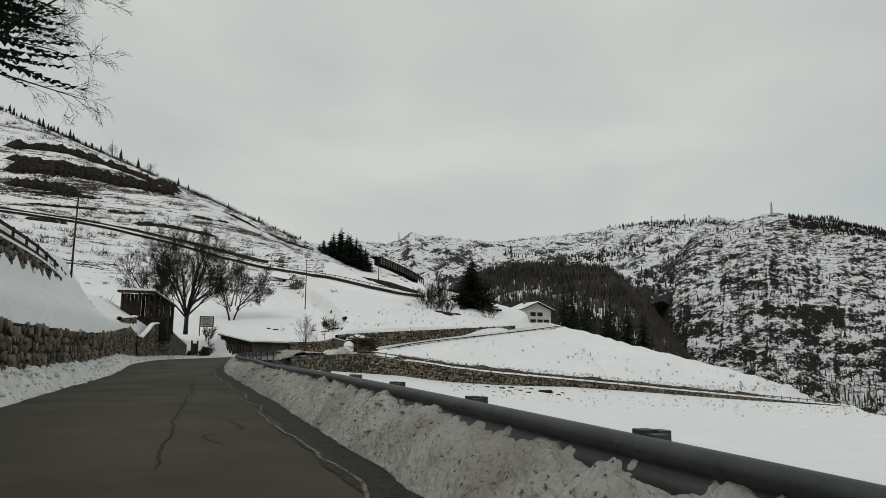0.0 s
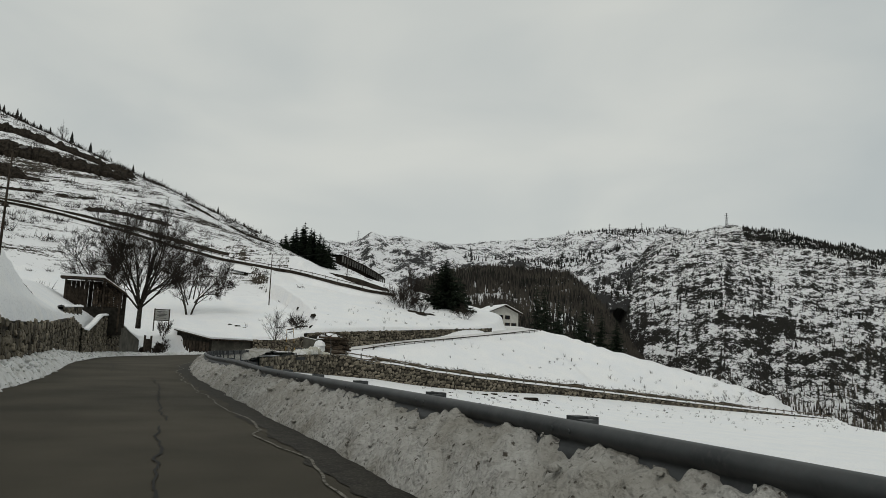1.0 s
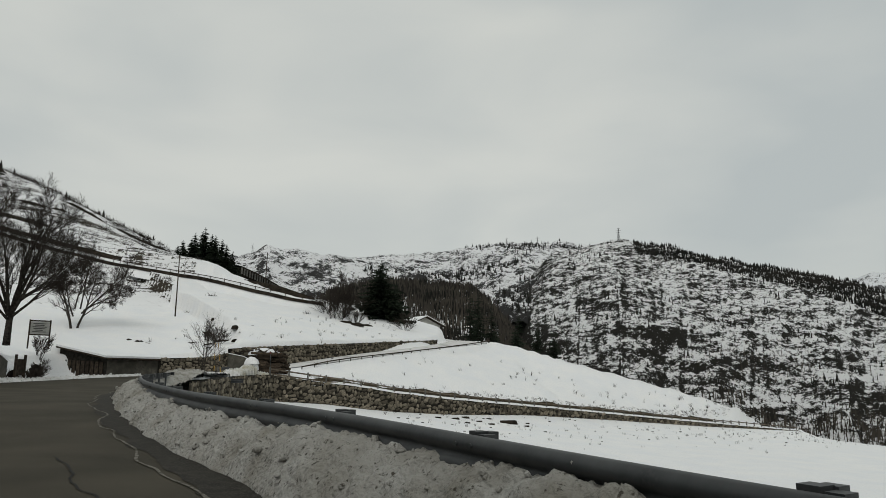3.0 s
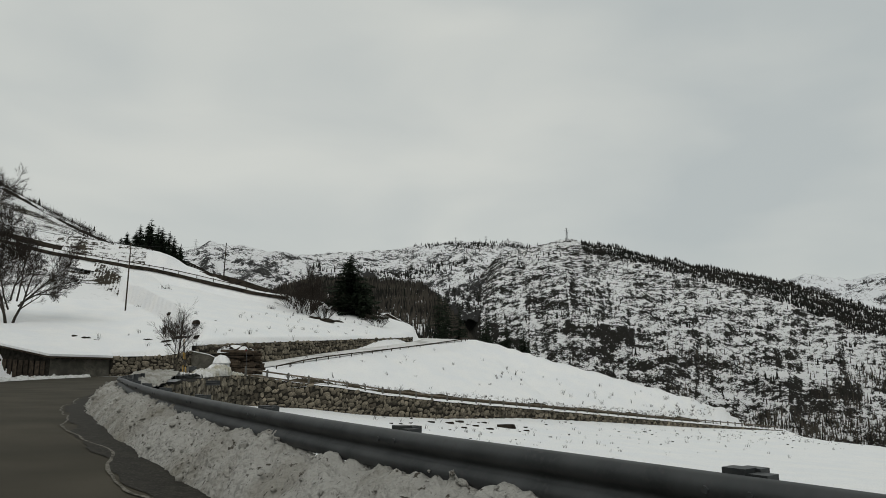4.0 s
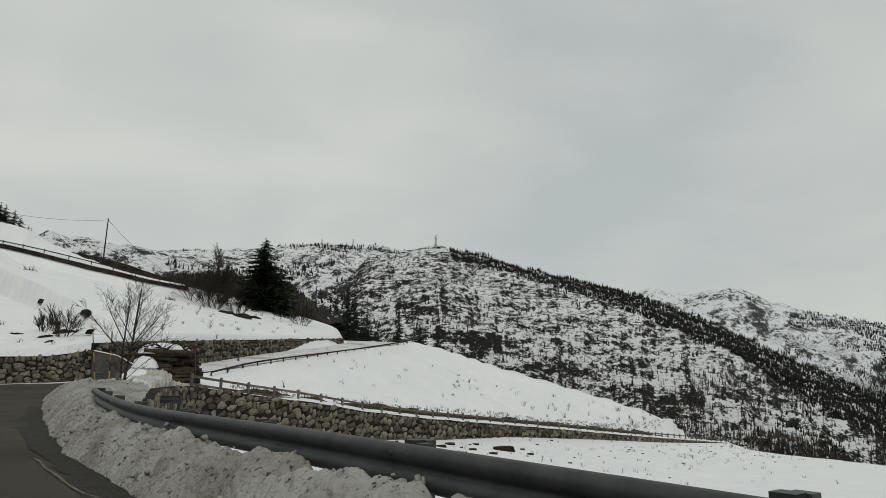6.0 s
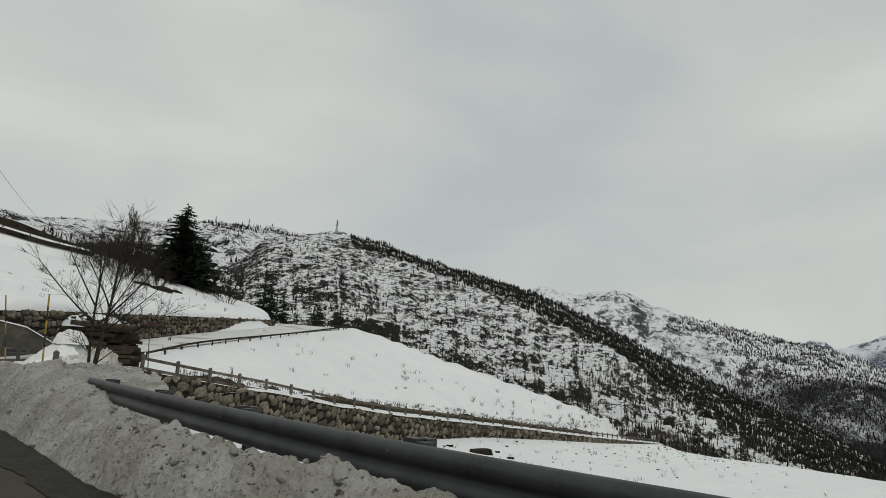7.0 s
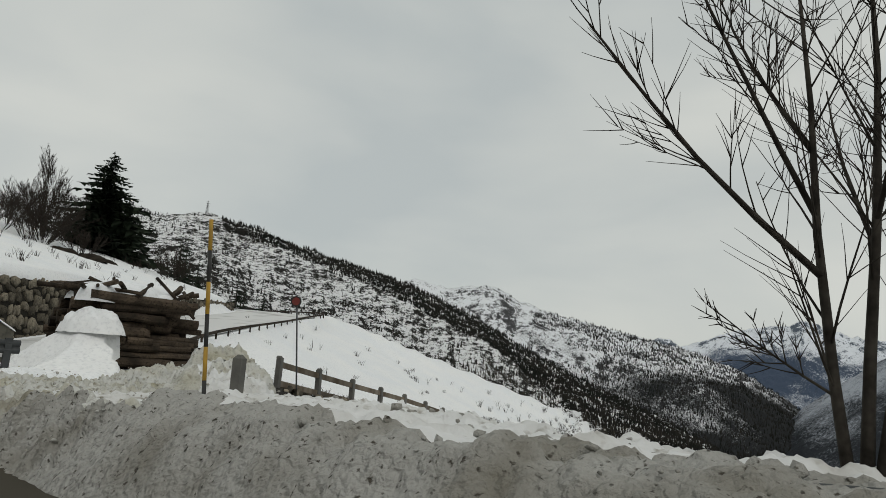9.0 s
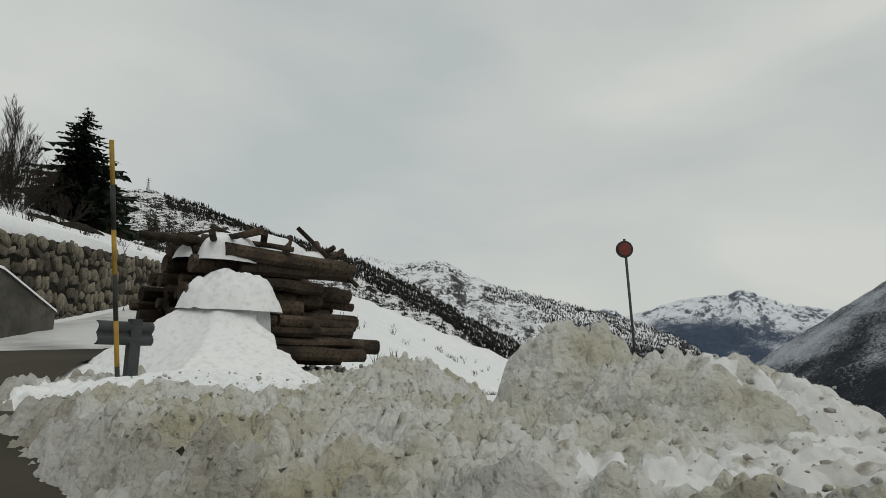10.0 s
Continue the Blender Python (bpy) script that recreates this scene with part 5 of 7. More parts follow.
def rock_step(course, rise, gaps, seed):
    """A broken dark terrace step across the hillside; its course by bearing and elevation from the road's start."""
    az = np.arange(course[0][0], course[-1][0], 0.09)
    el = np.interp(az, [c[0] for c in course], [c[1] for c in course]) + 0.07 * fbm(az * 1.7, az * 0, seed, 3)
    r = np.arange(70, 520, 1.0)
    rows = []
    for a, e in zip(np.radians(az), np.radians(el)):
        x, y = 1.28 + r * math.sin(a), -3.2 + r * math.cos(a)
        hit = on_sheet(GZ, x, y) > 1.14 + r * math.tan(e)
        if hit.any():
            k = int(np.argmax(hit))
            rows.append((x[k], y[k], a, r[k]))
    if len(rows) < 12:
        return
    p = np.array(rows)
    p[:, 3] = np.convolve(np.pad(p[:, 3], 16, mode="edge"), np.ones(33) / 33, "valid")
    p[:, 0], p[:, 1] = 1.28 + p[:, 3] * np.sin(p[:, 2]), -3.2 + p[:, 3] * np.cos(p[:, 2])
    z = on_sheet(GZ, p[:, 0], p[:, 1])
    s = np.arange(len(p)) * 1.0
    ends = np.minimum(1, np.minimum(s, s[::-1]) / 10)
    h = rise * np.clip((lumps(s * 0.07, s * 0 + seed, seed, 4) - gaps) * 4.0, 0, 1) * (0.45 + 1.0 * lumps(s * 0.3, s * 0, seed + 2, 4)) * ends
    back = np.stack([np.sin(p[:, 2]), np.cos(p[:, 2])], 1)
    cols = []
    for off, k in ((-0.9, -0.5), (-0.75, 0.05), (-0.35, 0.35), (0.0, 0.75), (0.5, 1.0), (2.6, 0.7)):
        jit = (lumps(s * 0.9, s * 0 + off * 7, seed + 5, 3) - 0.5) * 0.8
        cols.append(np.c_[p[:, 0] + back[:, 0] * (off * (0.4 + h) + jit), p[:, 1] + back[:, 1] * (off * (0.4 + h) + jit), z - 0.25 + h * k - 0.5 * (h < 0.05) + 0.3 * (lumps(s * 0.8, s * 0 + off, seed + 8, 3) - 0.5) * h])
    return obj_grid("rock_step", np.stack(cols, 1), EARTH, False, label="dark rock and earth terrace step across the hillside", category="rock step", kind="stuff")


STEPS = [
    ([(-34.7, 13.99), (-31.2, 14.25), (-28.0, 13.74), (-25.4, 12.94), (-22.1, 12.04)], 2.70, 0.03),
    ([(-34.6, 13.18), (-29.9, 13.23), (-26.7, 12.72), (-24.3, 12.35), (-22.1, 11.98)], 2.03, 0.13),
    ([(-34.5, 12.4), (-32.3, 12.61), (-29.2, 12.71), (-26.6, 12.34), (-22.7, 11.93)], 3.38, 0.02),
    ([(-34.4, 11.51), (-31.7, 11.5), (-29.0, 11.13)], 2.54, 0.03),
    ([(-21.9, 12.43), (-19.3, 11.62), (-17.3, 11.29)], 2.19, 0.02),
    ([(-26.2, 9.49), (-23.3, 9.42), (-19.2, 8.83)], 1.01, 0.13),
    ([(-19.3, 10.9), (-16.4, 9.7), (-14.0, 8.63), (-11.4, 8.12)], 1.01, 0.13),
    ([(-23.7, 10.67), (-20.4, 10.2), (-18.1, 9.96)], 0.84, 0.23),
    ([(-16.7, 10.62), (-13.5, 9.54), (-11.1, 8.43)], 1.01, 0.13),
    ([(-34.3, 10.19), (-31.6, 10.24), (-28.2, 10.26), (-24.2, 10.26)], 0.68, 0.30),
    ([(-33.3, 9.14), (-29.6, 9.06), (-27.1, 8.64)], 1.01, 0.23),
    ([(-30.1, 15.47), (-27.6, 14.74), (-24.4, 14.15), (-22.2, 13.39)], 1.01, 0.18),
    ([(-26.2, 13.95), (-23.6, 13.12), (-21.1, 12.3)], 1.51, 0.08),
    ([(-34.4, 10.91), (-31.0, 11.11), (-26.5, 11.03)], 0.84, 0.23),
]
for i, (course, rise, gap) in enumerate(STEPS):
    rock_step(course, rise, gap, 100 + 3 * i)

# ---------------------------------------------------------------- upper road on the hillside
up_n = (offset_line(UPPER, 1.0) - UPPER)[:, :2]
_keep = UPPER[:, 0] < -6.5
up_xy, up_n, uz = UPPER[_keep, :2], up_n[_keep], UPPER[_keep, 2]


def hill_strip(name, offs, mat, label, category="road"):
    cols = [np.c_[up_xy + up_n * o, uz + h + 0.12 * fbm(np.arange(len(uz)) * 0.35, np.arange(len(uz)) * 0.0 + o, 6, 3)] for o, h in offs]
    return obj_grid(name, np.stack(cols, 1), mat, False, label=label, category=category, kind="structure")


hill_strip("upper_road", ((4.6, -2.2), (2.7, -0.6), (2.2, 0.2), (1.8, 0.4), (-1.8, 0.5), (-2.0, 0.6)), SNOW, "narrow snow-covered road across the hillside")
hill_strip("upper_road_wall", ((2.85, -0.55), (2.62, 0.05), (2.4, 0.1), (2.25, -0.6)), EARTH, "dark retaining wall under the upper road", "wall")
hill_strip("upper_road_cutting", ((-2.0, 0.2), (-2.1, 0.9), (-2.6, 1.55), (-3.6, 1.6), (-5.0, -0.6)), EARTH, "dark earth cutting above the upper road", "wall")
uf = []
for i in range(14, len(uz) - 2, 3):
    uf.append((float(up_xy[i, 0] + up_n[i, 0] * 2.2), float(up_xy[i, 1] + up_n[i, 1] * 2.2), float(uz[i] + 0.75)))
post_fence("upper_guard_rail", uf, 1.0, "dark rail fence along the upper hillside road", (0.82,), 0.09, DARKWOOD, DARKWOOD)


def gallery():
    """Avalanche gallery: a long roof slab on piers, far up the valley."""
    g = empty("avalanche_gallery", (0, 0, 0), label="dark concrete avalanche gallery on the far hillside", category="gallery")
    line = spline([(-58, 500, 69.5), (-48, 530, 68), (-38, 560, 65.5), (-31, 580, 62.5)], 4.0)
    roof = np.stack([np.c_[offset_line(line, o)[:, :2], line[:, 2] + h] for o, h in ((-5, 1.5), (4.5, 0.6), (4.5, -0.5), (-5, 0.3))], 1)
    obj_grid("roof", roof, EARTH, False, close=True, parent=g)
    for i in range(0, len(line), 1):
        s = Soup()
        s.box(pose(*offset_line(line, 4.2)[i, :2], line[i, 2] - 4.6), 1.0, 1.0, 4.3)
        s.make("pier", CONCRETE, parent=g)
    back = np.stack([np.c_[offset_line(line, o)[:, :2], line[:, 2] + h] for o, h in ((-1, -5), (-1, 0.4), (-1.6, 0.4), (-1.6, -5))], 1)
    obj_grid("back_wall", back, EARTH, False, close=True, parent=g)


gallery()

# ---------------------------------------------------------------- poles and wires


def pole(name, x, y, z0, z1, label, r=0.11, arm=False, lean=(0, 0), mat=None):
    p = empty(name, (x, y, z0), label=label, category="pole", group="wooden line poles")
    s = Soup()
    h = z1 - z0
    s.tube([(0, 0, -0.4), (lean[0] * 0.5, lean[1] * 0.5, h * 0.5), (lean[0], lean[1], h)], [r, r * 0.85, r * 0.65], 8)
    s.make("shaft", mat or DARKWOOD, True, p)
    if arm:
        a = Soup()
        a.box(pose(0, 0, h - 0.35), 1.0, 0.08, 0.08)
        a.make("crossarm", DARKWOOD, parent=p)
        for k in (-0.42, 0.42):
            c = Soup()
            c.tube([(k, 0, h - 0.27), (k, 0, h - 0.1)], [0.04, 0.03], 6)
            c.make("insulator", CONCRETE, parent=p)
    return p


pole("line_pole", -29.3, 135.5, ground_at(-29.3, 135.5), 19.2, "dark wooden line pole on the snowy slope")
pole("line_pole", -17.3, 158.0, 15.2, 23.9, "dark wooden line pole beside the upper road", lean=(0.15, 0.0))
pole("line_pole", 37.2, 197.6, 5.0, 16.2, "dark wooden line pole below the side road")
pole("line_pole", -4.0, 205, 16.0, 23.0, "dark wooden line pole on the far slope")


def wire(a, b, sag, label):
    s = Soup()
    a, b = Vector(a), Vector(b)
    pts = [a.lerp(b, t / 16) - Vector((0, 0, 4 * sag * (t / 16) * (1 - t / 16))) for t in range(17)]
    s.tube(pts, [0.022] * 17, 4)
    return s.make("overhead_wire", WIRE, True, label=label, category="cable", group="overhead wires")


wire((-29.3, 135.5, 19.0), (-17.15, 158, 23.7), 0.5, "thin dark overhead wire between line poles")
wire((-17.15, 158, 23.7), (-4.0, 205, 22.8), 0.8, "thin dark overhead wire between line poles")
wire((-29.3, 135.5, 19.0), (-58, 108, 20), 0.8, "thin dark overhead wire between line poles")


def street_lamp(x, y, z0, z1):
    l = empty("street_lamp", (x, y, z0), label="thin dark street lamp post with a small flat head", category="street lamp")
    s = Soup()
    h = z1 - z0
    s.tube([(0, 0, -0.4), (0, 0, h * 0.6), (0.04, 0, h)], [0.075, 0.06, 0.045], 8)
    s.make("post", DARKWOOD, True, l)
    a = Soup()
    a.tube([(0.04, 0, h), (0.25, -0.1, h + 0.12), (0.6, -0.25, h + 0.12)], [0.03, 0.028, 0.025], 6)
    a.make("arm", DARKWOOD, True, l)
    b = Soup()
    b.box(pose(0.75, -0.31, h + 0.08, 0, 0, -22), 0.5, 0.2, 0.09, 0.8)
    b.make("lamp_head", CONCRETE, False, l)


street_lamp(-24.74, 42.48, 5.9, 11.7)

# ---------------------------------------------------------------- pylons on the mountain


def pylon(x, y, z0, h):
    p = empty("transmission_tower", (x, y, z0), label="steel lattice transmission tower on the mountain ridge", category="tower", group="transmission towers")
    body = Soup()
    w = h * 0.09
    for sx, sy in ((-1, -1), (1, -1), (1, 1), (-1, 1)):
        body.tube([(sx * w, sy * w, -3), (sx * w * 0.4, sy * w * 0.4, h * 0.6), (0, 0, h)], [0.28, 0.24, 0.18], 4)
    for k in range(6):
        t, t2 = k / 6, (k + 1) / 6
        a, b = w * (1 - 0.95 * t), w * (1 - 0.95 * t2)
        for sy in (-1, 1):
            body.tube([(-a, sy * a, h * t), (b, sy * b, h * t2)], [0.14, 0.14], 3)
            body.tube([(a, sy * a, h * t), (-b, sy * b, h * t2)], [0.14, 0.14], 3)
    body.make("lattice", WIRE, False, p)
    for zz, ww in ((0.62, 0.16), (0.78, 0.20), (0.93, 0.13)):
        arm = Soup()
        arm.tube([(-h * ww, 0, h * zz), (0, 0, h * zz + 0.6), (h * ww, 0, h * zz)], [0.18, 0.3, 0.18], 4)
        arm.make("crossarm", WIRE, False, p)


for az, top_el, h, r in ((25.35, 11.75, 27, 1440), (18.65, 11.12, 34, 2280), (16.1, 11.05, 32, 2280)):
    px, py = r * math.sin(radians(az)), r * math.cos(radians(az)) + 60 * math.exp(-r / 3000)
    pylon(px, py, r * math.tan(radians(top_el)) + 1.4 - h, h)
r, az = 2290, -4.9
pylon(r * math.sin(radians(az)), r * math.cos(radians(az)) + 28, r * math.tan(radians(10.05)) - 40, 42)

# ---------------------------------------------------------------- house beyond the slope


def house(x, y, z, turn):
    h = empty("house", (x, y, z), turn, label="white-walled alpine house with a snowy gable roof and brown balconies", category="house")
    w, d, e, ridge = 12.5, 11.0, 5.6, 8.2
    wall = Soup()
    wall.add([(-w / 2, -d / 2, -3), (w / 2, -d / 2, -3), (w / 2, d / 2, -3), (-w / 2, d / 2, -3), (-w / 2, -d / 2, e), (w / 2, -d / 2, e), (w / 2, d / 2, e), (-w / 2, d / 2, e), (0, -d / 2, ridge - 0.1), (0, d / 2, ridge - 0.1)],
             [(0, 1, 5, 8, 4), (2, 3, 7, 9, 6), (1, 2, 6, 5), (3, 0, 4, 7)])
    wall.make("wall", WHITEWALL, False, h)
    for sgn in (-1, 1):
        roof = Soup()
        o = 1.3
        a, b = Vector((0, 0, ridge)), Vector((sgn * (w / 2 + o), 0, e - 0.45))
        c = []
        for yy in (-d / 2 - 1.4, d / 2 + 1.0):
            for p, lift in ((a, 0.0), (b, 0.0), (b, 0.28), (a, 0.28)):
                c.append((p.x, yy, p.z + lift))
        roof.add(c, [(0, 1, 2, 3), (7, 6, 5, 4), (0, 4, 5, 1), (1, 5, 6, 2), (2, 6, 7, 3), (3, 7, 4, 0)])
        rf = roof.make("roof", DARKWOOD, False, h)
        cap = Soup()
        c = [(x_, y_, z_ + 0.29) for x_, y_, z_ in c]
        c = [(x_ * 0.985, y_ * 0.99, z_) for x_, y_, z_ in c]
        cap.add(c, [(0, 1, 2, 3), (7, 6, 5, 4), (0, 4, 5, 1), (1, 5, 6, 2), (2, 6, 7, 3), (3, 7, 4, 0)])
        cap.make("roof_snow", SNOW, False, rf)
    for zz in (0.6, 3.3):
        for xx in (-4.3, -1.5, 1.5, 4.3):
            if zz > 3 and abs(xx) > 4:
                continue
            wd = Soup()
            wd.box(pose(xx, -d / 2 - 0.02, zz), 1.1, 0.12, 1.35)
            win = wd.make("window", GLASS, False, h)
            fr = Soup()
            fr.box(pose(xx, -d / 2 - 0.06, zz - 0.12), 1.35, 0.22, 0.1)
            fr.make("sill", WOOD, False, win)
            for sg in (-1, 1):
                sh = Soup()
                sh.box(pose(xx + sg * 0.86, -d / 2 - 0.05, zz), 0.55, 0.08, 1.35)
                sh.make("shutter", DARKWOOD, False, win)
        for yy in (-3.2, 0.0, 3.2):
            wd = Soup()
            wd.box(pose(w / 2 + 0.02, yy, zz), 0.12, 1.1, 1.35)
            wd.make("window", GLASS, False, h)
            wd = Soup()
            wd.box(pose(-w / 2 - 0.02, yy, zz), 0.12, 1.1, 1.35)
            wd.make("window", GLASS, False, h)
    bal = empty("balcony", (0, 0, 0))
    bal.parent = h
    slab = Soup()
    slab.box(pose(w / 2 + 0.6, -1.0, 2.6), 1.3, d * 0.75, 0.14)
    slab.make("balcony_floor", WOOD, False, bal)
    for k in range(14):
        b = Soup()
        b.box(pose(w / 2 + 1.2, -5.0 + k * 0.6, 2.7), 0.05, 0.30, 0.9)
        b.make("baluster", DARKWOOD, False, bal)
    ch = Soup()
    ch.box(pose(-1.6, 1.0, ridge - 0.6), 0.8, 0.8, 1.5)
    ch.box(pose(-1.6, 1.0, ridge + 0.95), 1.0, 1.0, 0.12)
    ch.make("chimney", CONCRETE, False, h)
    return h


house(29.2, 266.0, 12.0, 24)

# ---------------------------------------------------------------- wood pile, stakes and heap at the fork


def log(a, b, r, rs, parent, name="log"):
    a, b = Vector(a), Vector(b)
    s = Soup()
    sides, n = 9, 5
    d = (b - a).normalized()
    u = d.orthogonal().normalized()
    v = d.cross(u)
    ring = []
    ph = rs.uniform(0, 6)
    for i in range(n):
        c = a.lerp(b, i / (n - 1)) + Vector((0, 0, rs.uniform(-0.015, 0.015)))
        for k in range(sides):
            t = 2 * math.pi * k / sides
            q = r * (1 + 0.10 * math.sin(2 * t + ph) + rs.uniform(-0.06, 0.06))
            ring.append(tuple(c + (u * math.cos(t) + v * math.sin(t)) * q))
    f = [(i * sides + k, i * sides + (k + 1) % sides, (i + 1) * sides + (k + 1) % sides, (i + 1) * sides + k) for i in range(n - 1) for k in range(sides)]
    f += [tuple(reversed(range(sides))), tuple((n - 1) * sides + k for k in range(sides))]
    s.add(ring, f)
    return s.make(name, LOG, False, parent)


def snow_blob(name, cx, cy, z0, rx, ry, h, seed, label, mat=None, turn=0.0, lump=0.10, power=1.0, res=44, parent=None, category="snow"):
    """A rounded heap of snow standing on its base."""
    u = np.linspace(0, 1, res)[:, None]
    a = np.linspace(0, 2 * math.pi, res * 2, endpoint=False)[None]
    wob = 1 + 0.22 * fbm(np.cos(a) * 1.6, np.sin(a) * 1.6, seed, 3)
    r = u * wob
    x, y = r * np.cos(a) * rx, r * np.sin(a) * ry
    z = h * (1 - u**2) ** power * (1 + 0 * a)
    n = (lumps((x + 30) * 2.1, (y + 30) * 2.1, seed, 5, 0.6) - 0.5) * lump * 2.5 * np.minimum(1, (1 - u) * 8 + 0.15) + np.clip(lumps((x + 9) * 5, (y + 9) * 5, seed + 3, 3) - 0.6, 0, 1) * lump * 1.6
    n = n * 0.7 + lump * np.minimum(1, (1 - u) * 6 + 0.1) * (1.1 * crumbs(x + 40, y + 40, 0.40, seed + 31) + 0.6 * crumbs(x + 40, y + 40, 0.16, seed + 32) - 0.5)
    ca, sa = math.cos(radians(turn)), math.sin(radians(turn))
    pts = np.stack([cx + x * ca - y * sa, cy + x * sa + y * ca, z0 + z + n - 0.25 * u**6], -1)
    return obj_grid(name, pts, mat or SNOW, close=True, parent=parent, label=label, category=category, kind="" if parent else "stuff")


def woodpile():
    rs = np.random.RandomState(8)
    pile = empty("woodpile", (0, 0, 0), label="big stack of weathered round logs, capped with snow", category="woodpile")
    # logs lie across the stack, their cut ends to the lower road
    ax = Vector((-15.3, 99.5, 0))
    along = Vector((0.985, -0.17, 0)).normalized()
    out = Vector((-0.17, -0.985, 0)).normalized()
    z = 1.15
    layer = 0
    while z < 3.2:
        r_row = rs.uniform(0.10, 0.17)
        shrink = 0.18 * layer * 0.35
        depth = -1.7 + shrink
        while depth < 1.75 - shrink * 0.7:
            r = rs.uniform(0.09, 0.19)
            left = rs.uniform(0.0, 1.2) + shrink * 0.8
            right = 4.5 + rs.uniform(-1.7, 0.45) - shrink * 0.9
            tilt = rs.uniform(-0.06, 0.06)
            a = ax + along * left + out * depth + Vector((0, 0, z + rs.uniform(-0.04, 0.05)))
            b = ax + along * right + out * (depth + rs.uniform(-0.2, 0.2)) + Vector((0, 0, z + rs.uniform(-0.04, 0.05) + tilt))
            mid = a.lerp(b, rs.uniform(0.3, 0.7))
            if rs.uniform() < 0.55:
                log(a, mid, r, rs, pile)
                log(mid + along * 0.06 + Vector((0, 0, rs.uniform(-0.05, 0.05))), b, rs.uniform(0.09, 0.18), rs, pile)
            else:
                log(a, b, r, rs, pile)
            depth += 2 * r * 1.02 + 0.02
        z += r_row * 2 * 0.92
        layer += 1
    for _ in range(24):
        c = ax + along * rs.uniform(0.4, 4.0) + out * rs.uniform(-0.8, 1.3) + Vector((0, 0, z + rs.uniform(-0.12, 0.1)))
        w = Vector((rs.uniform(-1, 1), rs.uniform(-1, 1), rs.uniform(-0.1, 0.5))).normalized()
        log(c - w * rs.uniform(0.4, 1.0), c + w * rs.uniform(0.4, 0.9), rs.uniform(0.05, 0.09), rs, pile, "loose_log")
    # snow on and against the stack
    snow_blob("snow_cap", -13.3, 98.9, 3.22, 1.5, 1.0, 0.42, 3, "", SNOW, -8, 0.05, 0.5, 30, pile)
    snow_blob("snow_cap", -14.2, 98.4, 3.15, 0.8, 0.6, 0.32, 4, "", SNOW, 20, 0.03, 0.5, 26, pile)
    snow_blob("snow_cap", -14.5, 97.8, 2.2, 0.85, 0.55, 0.46, 6, "", SNOW, -35, 0.12, 0.9, 34, pile)
    snow_blob("snow_cap", -12.1, 98.4, 3.2, 0.6, 0.5, 0.2, 5, "", SNOW, 20, 0.03, 0.5, 22, pile)
    return pile


woodpile()


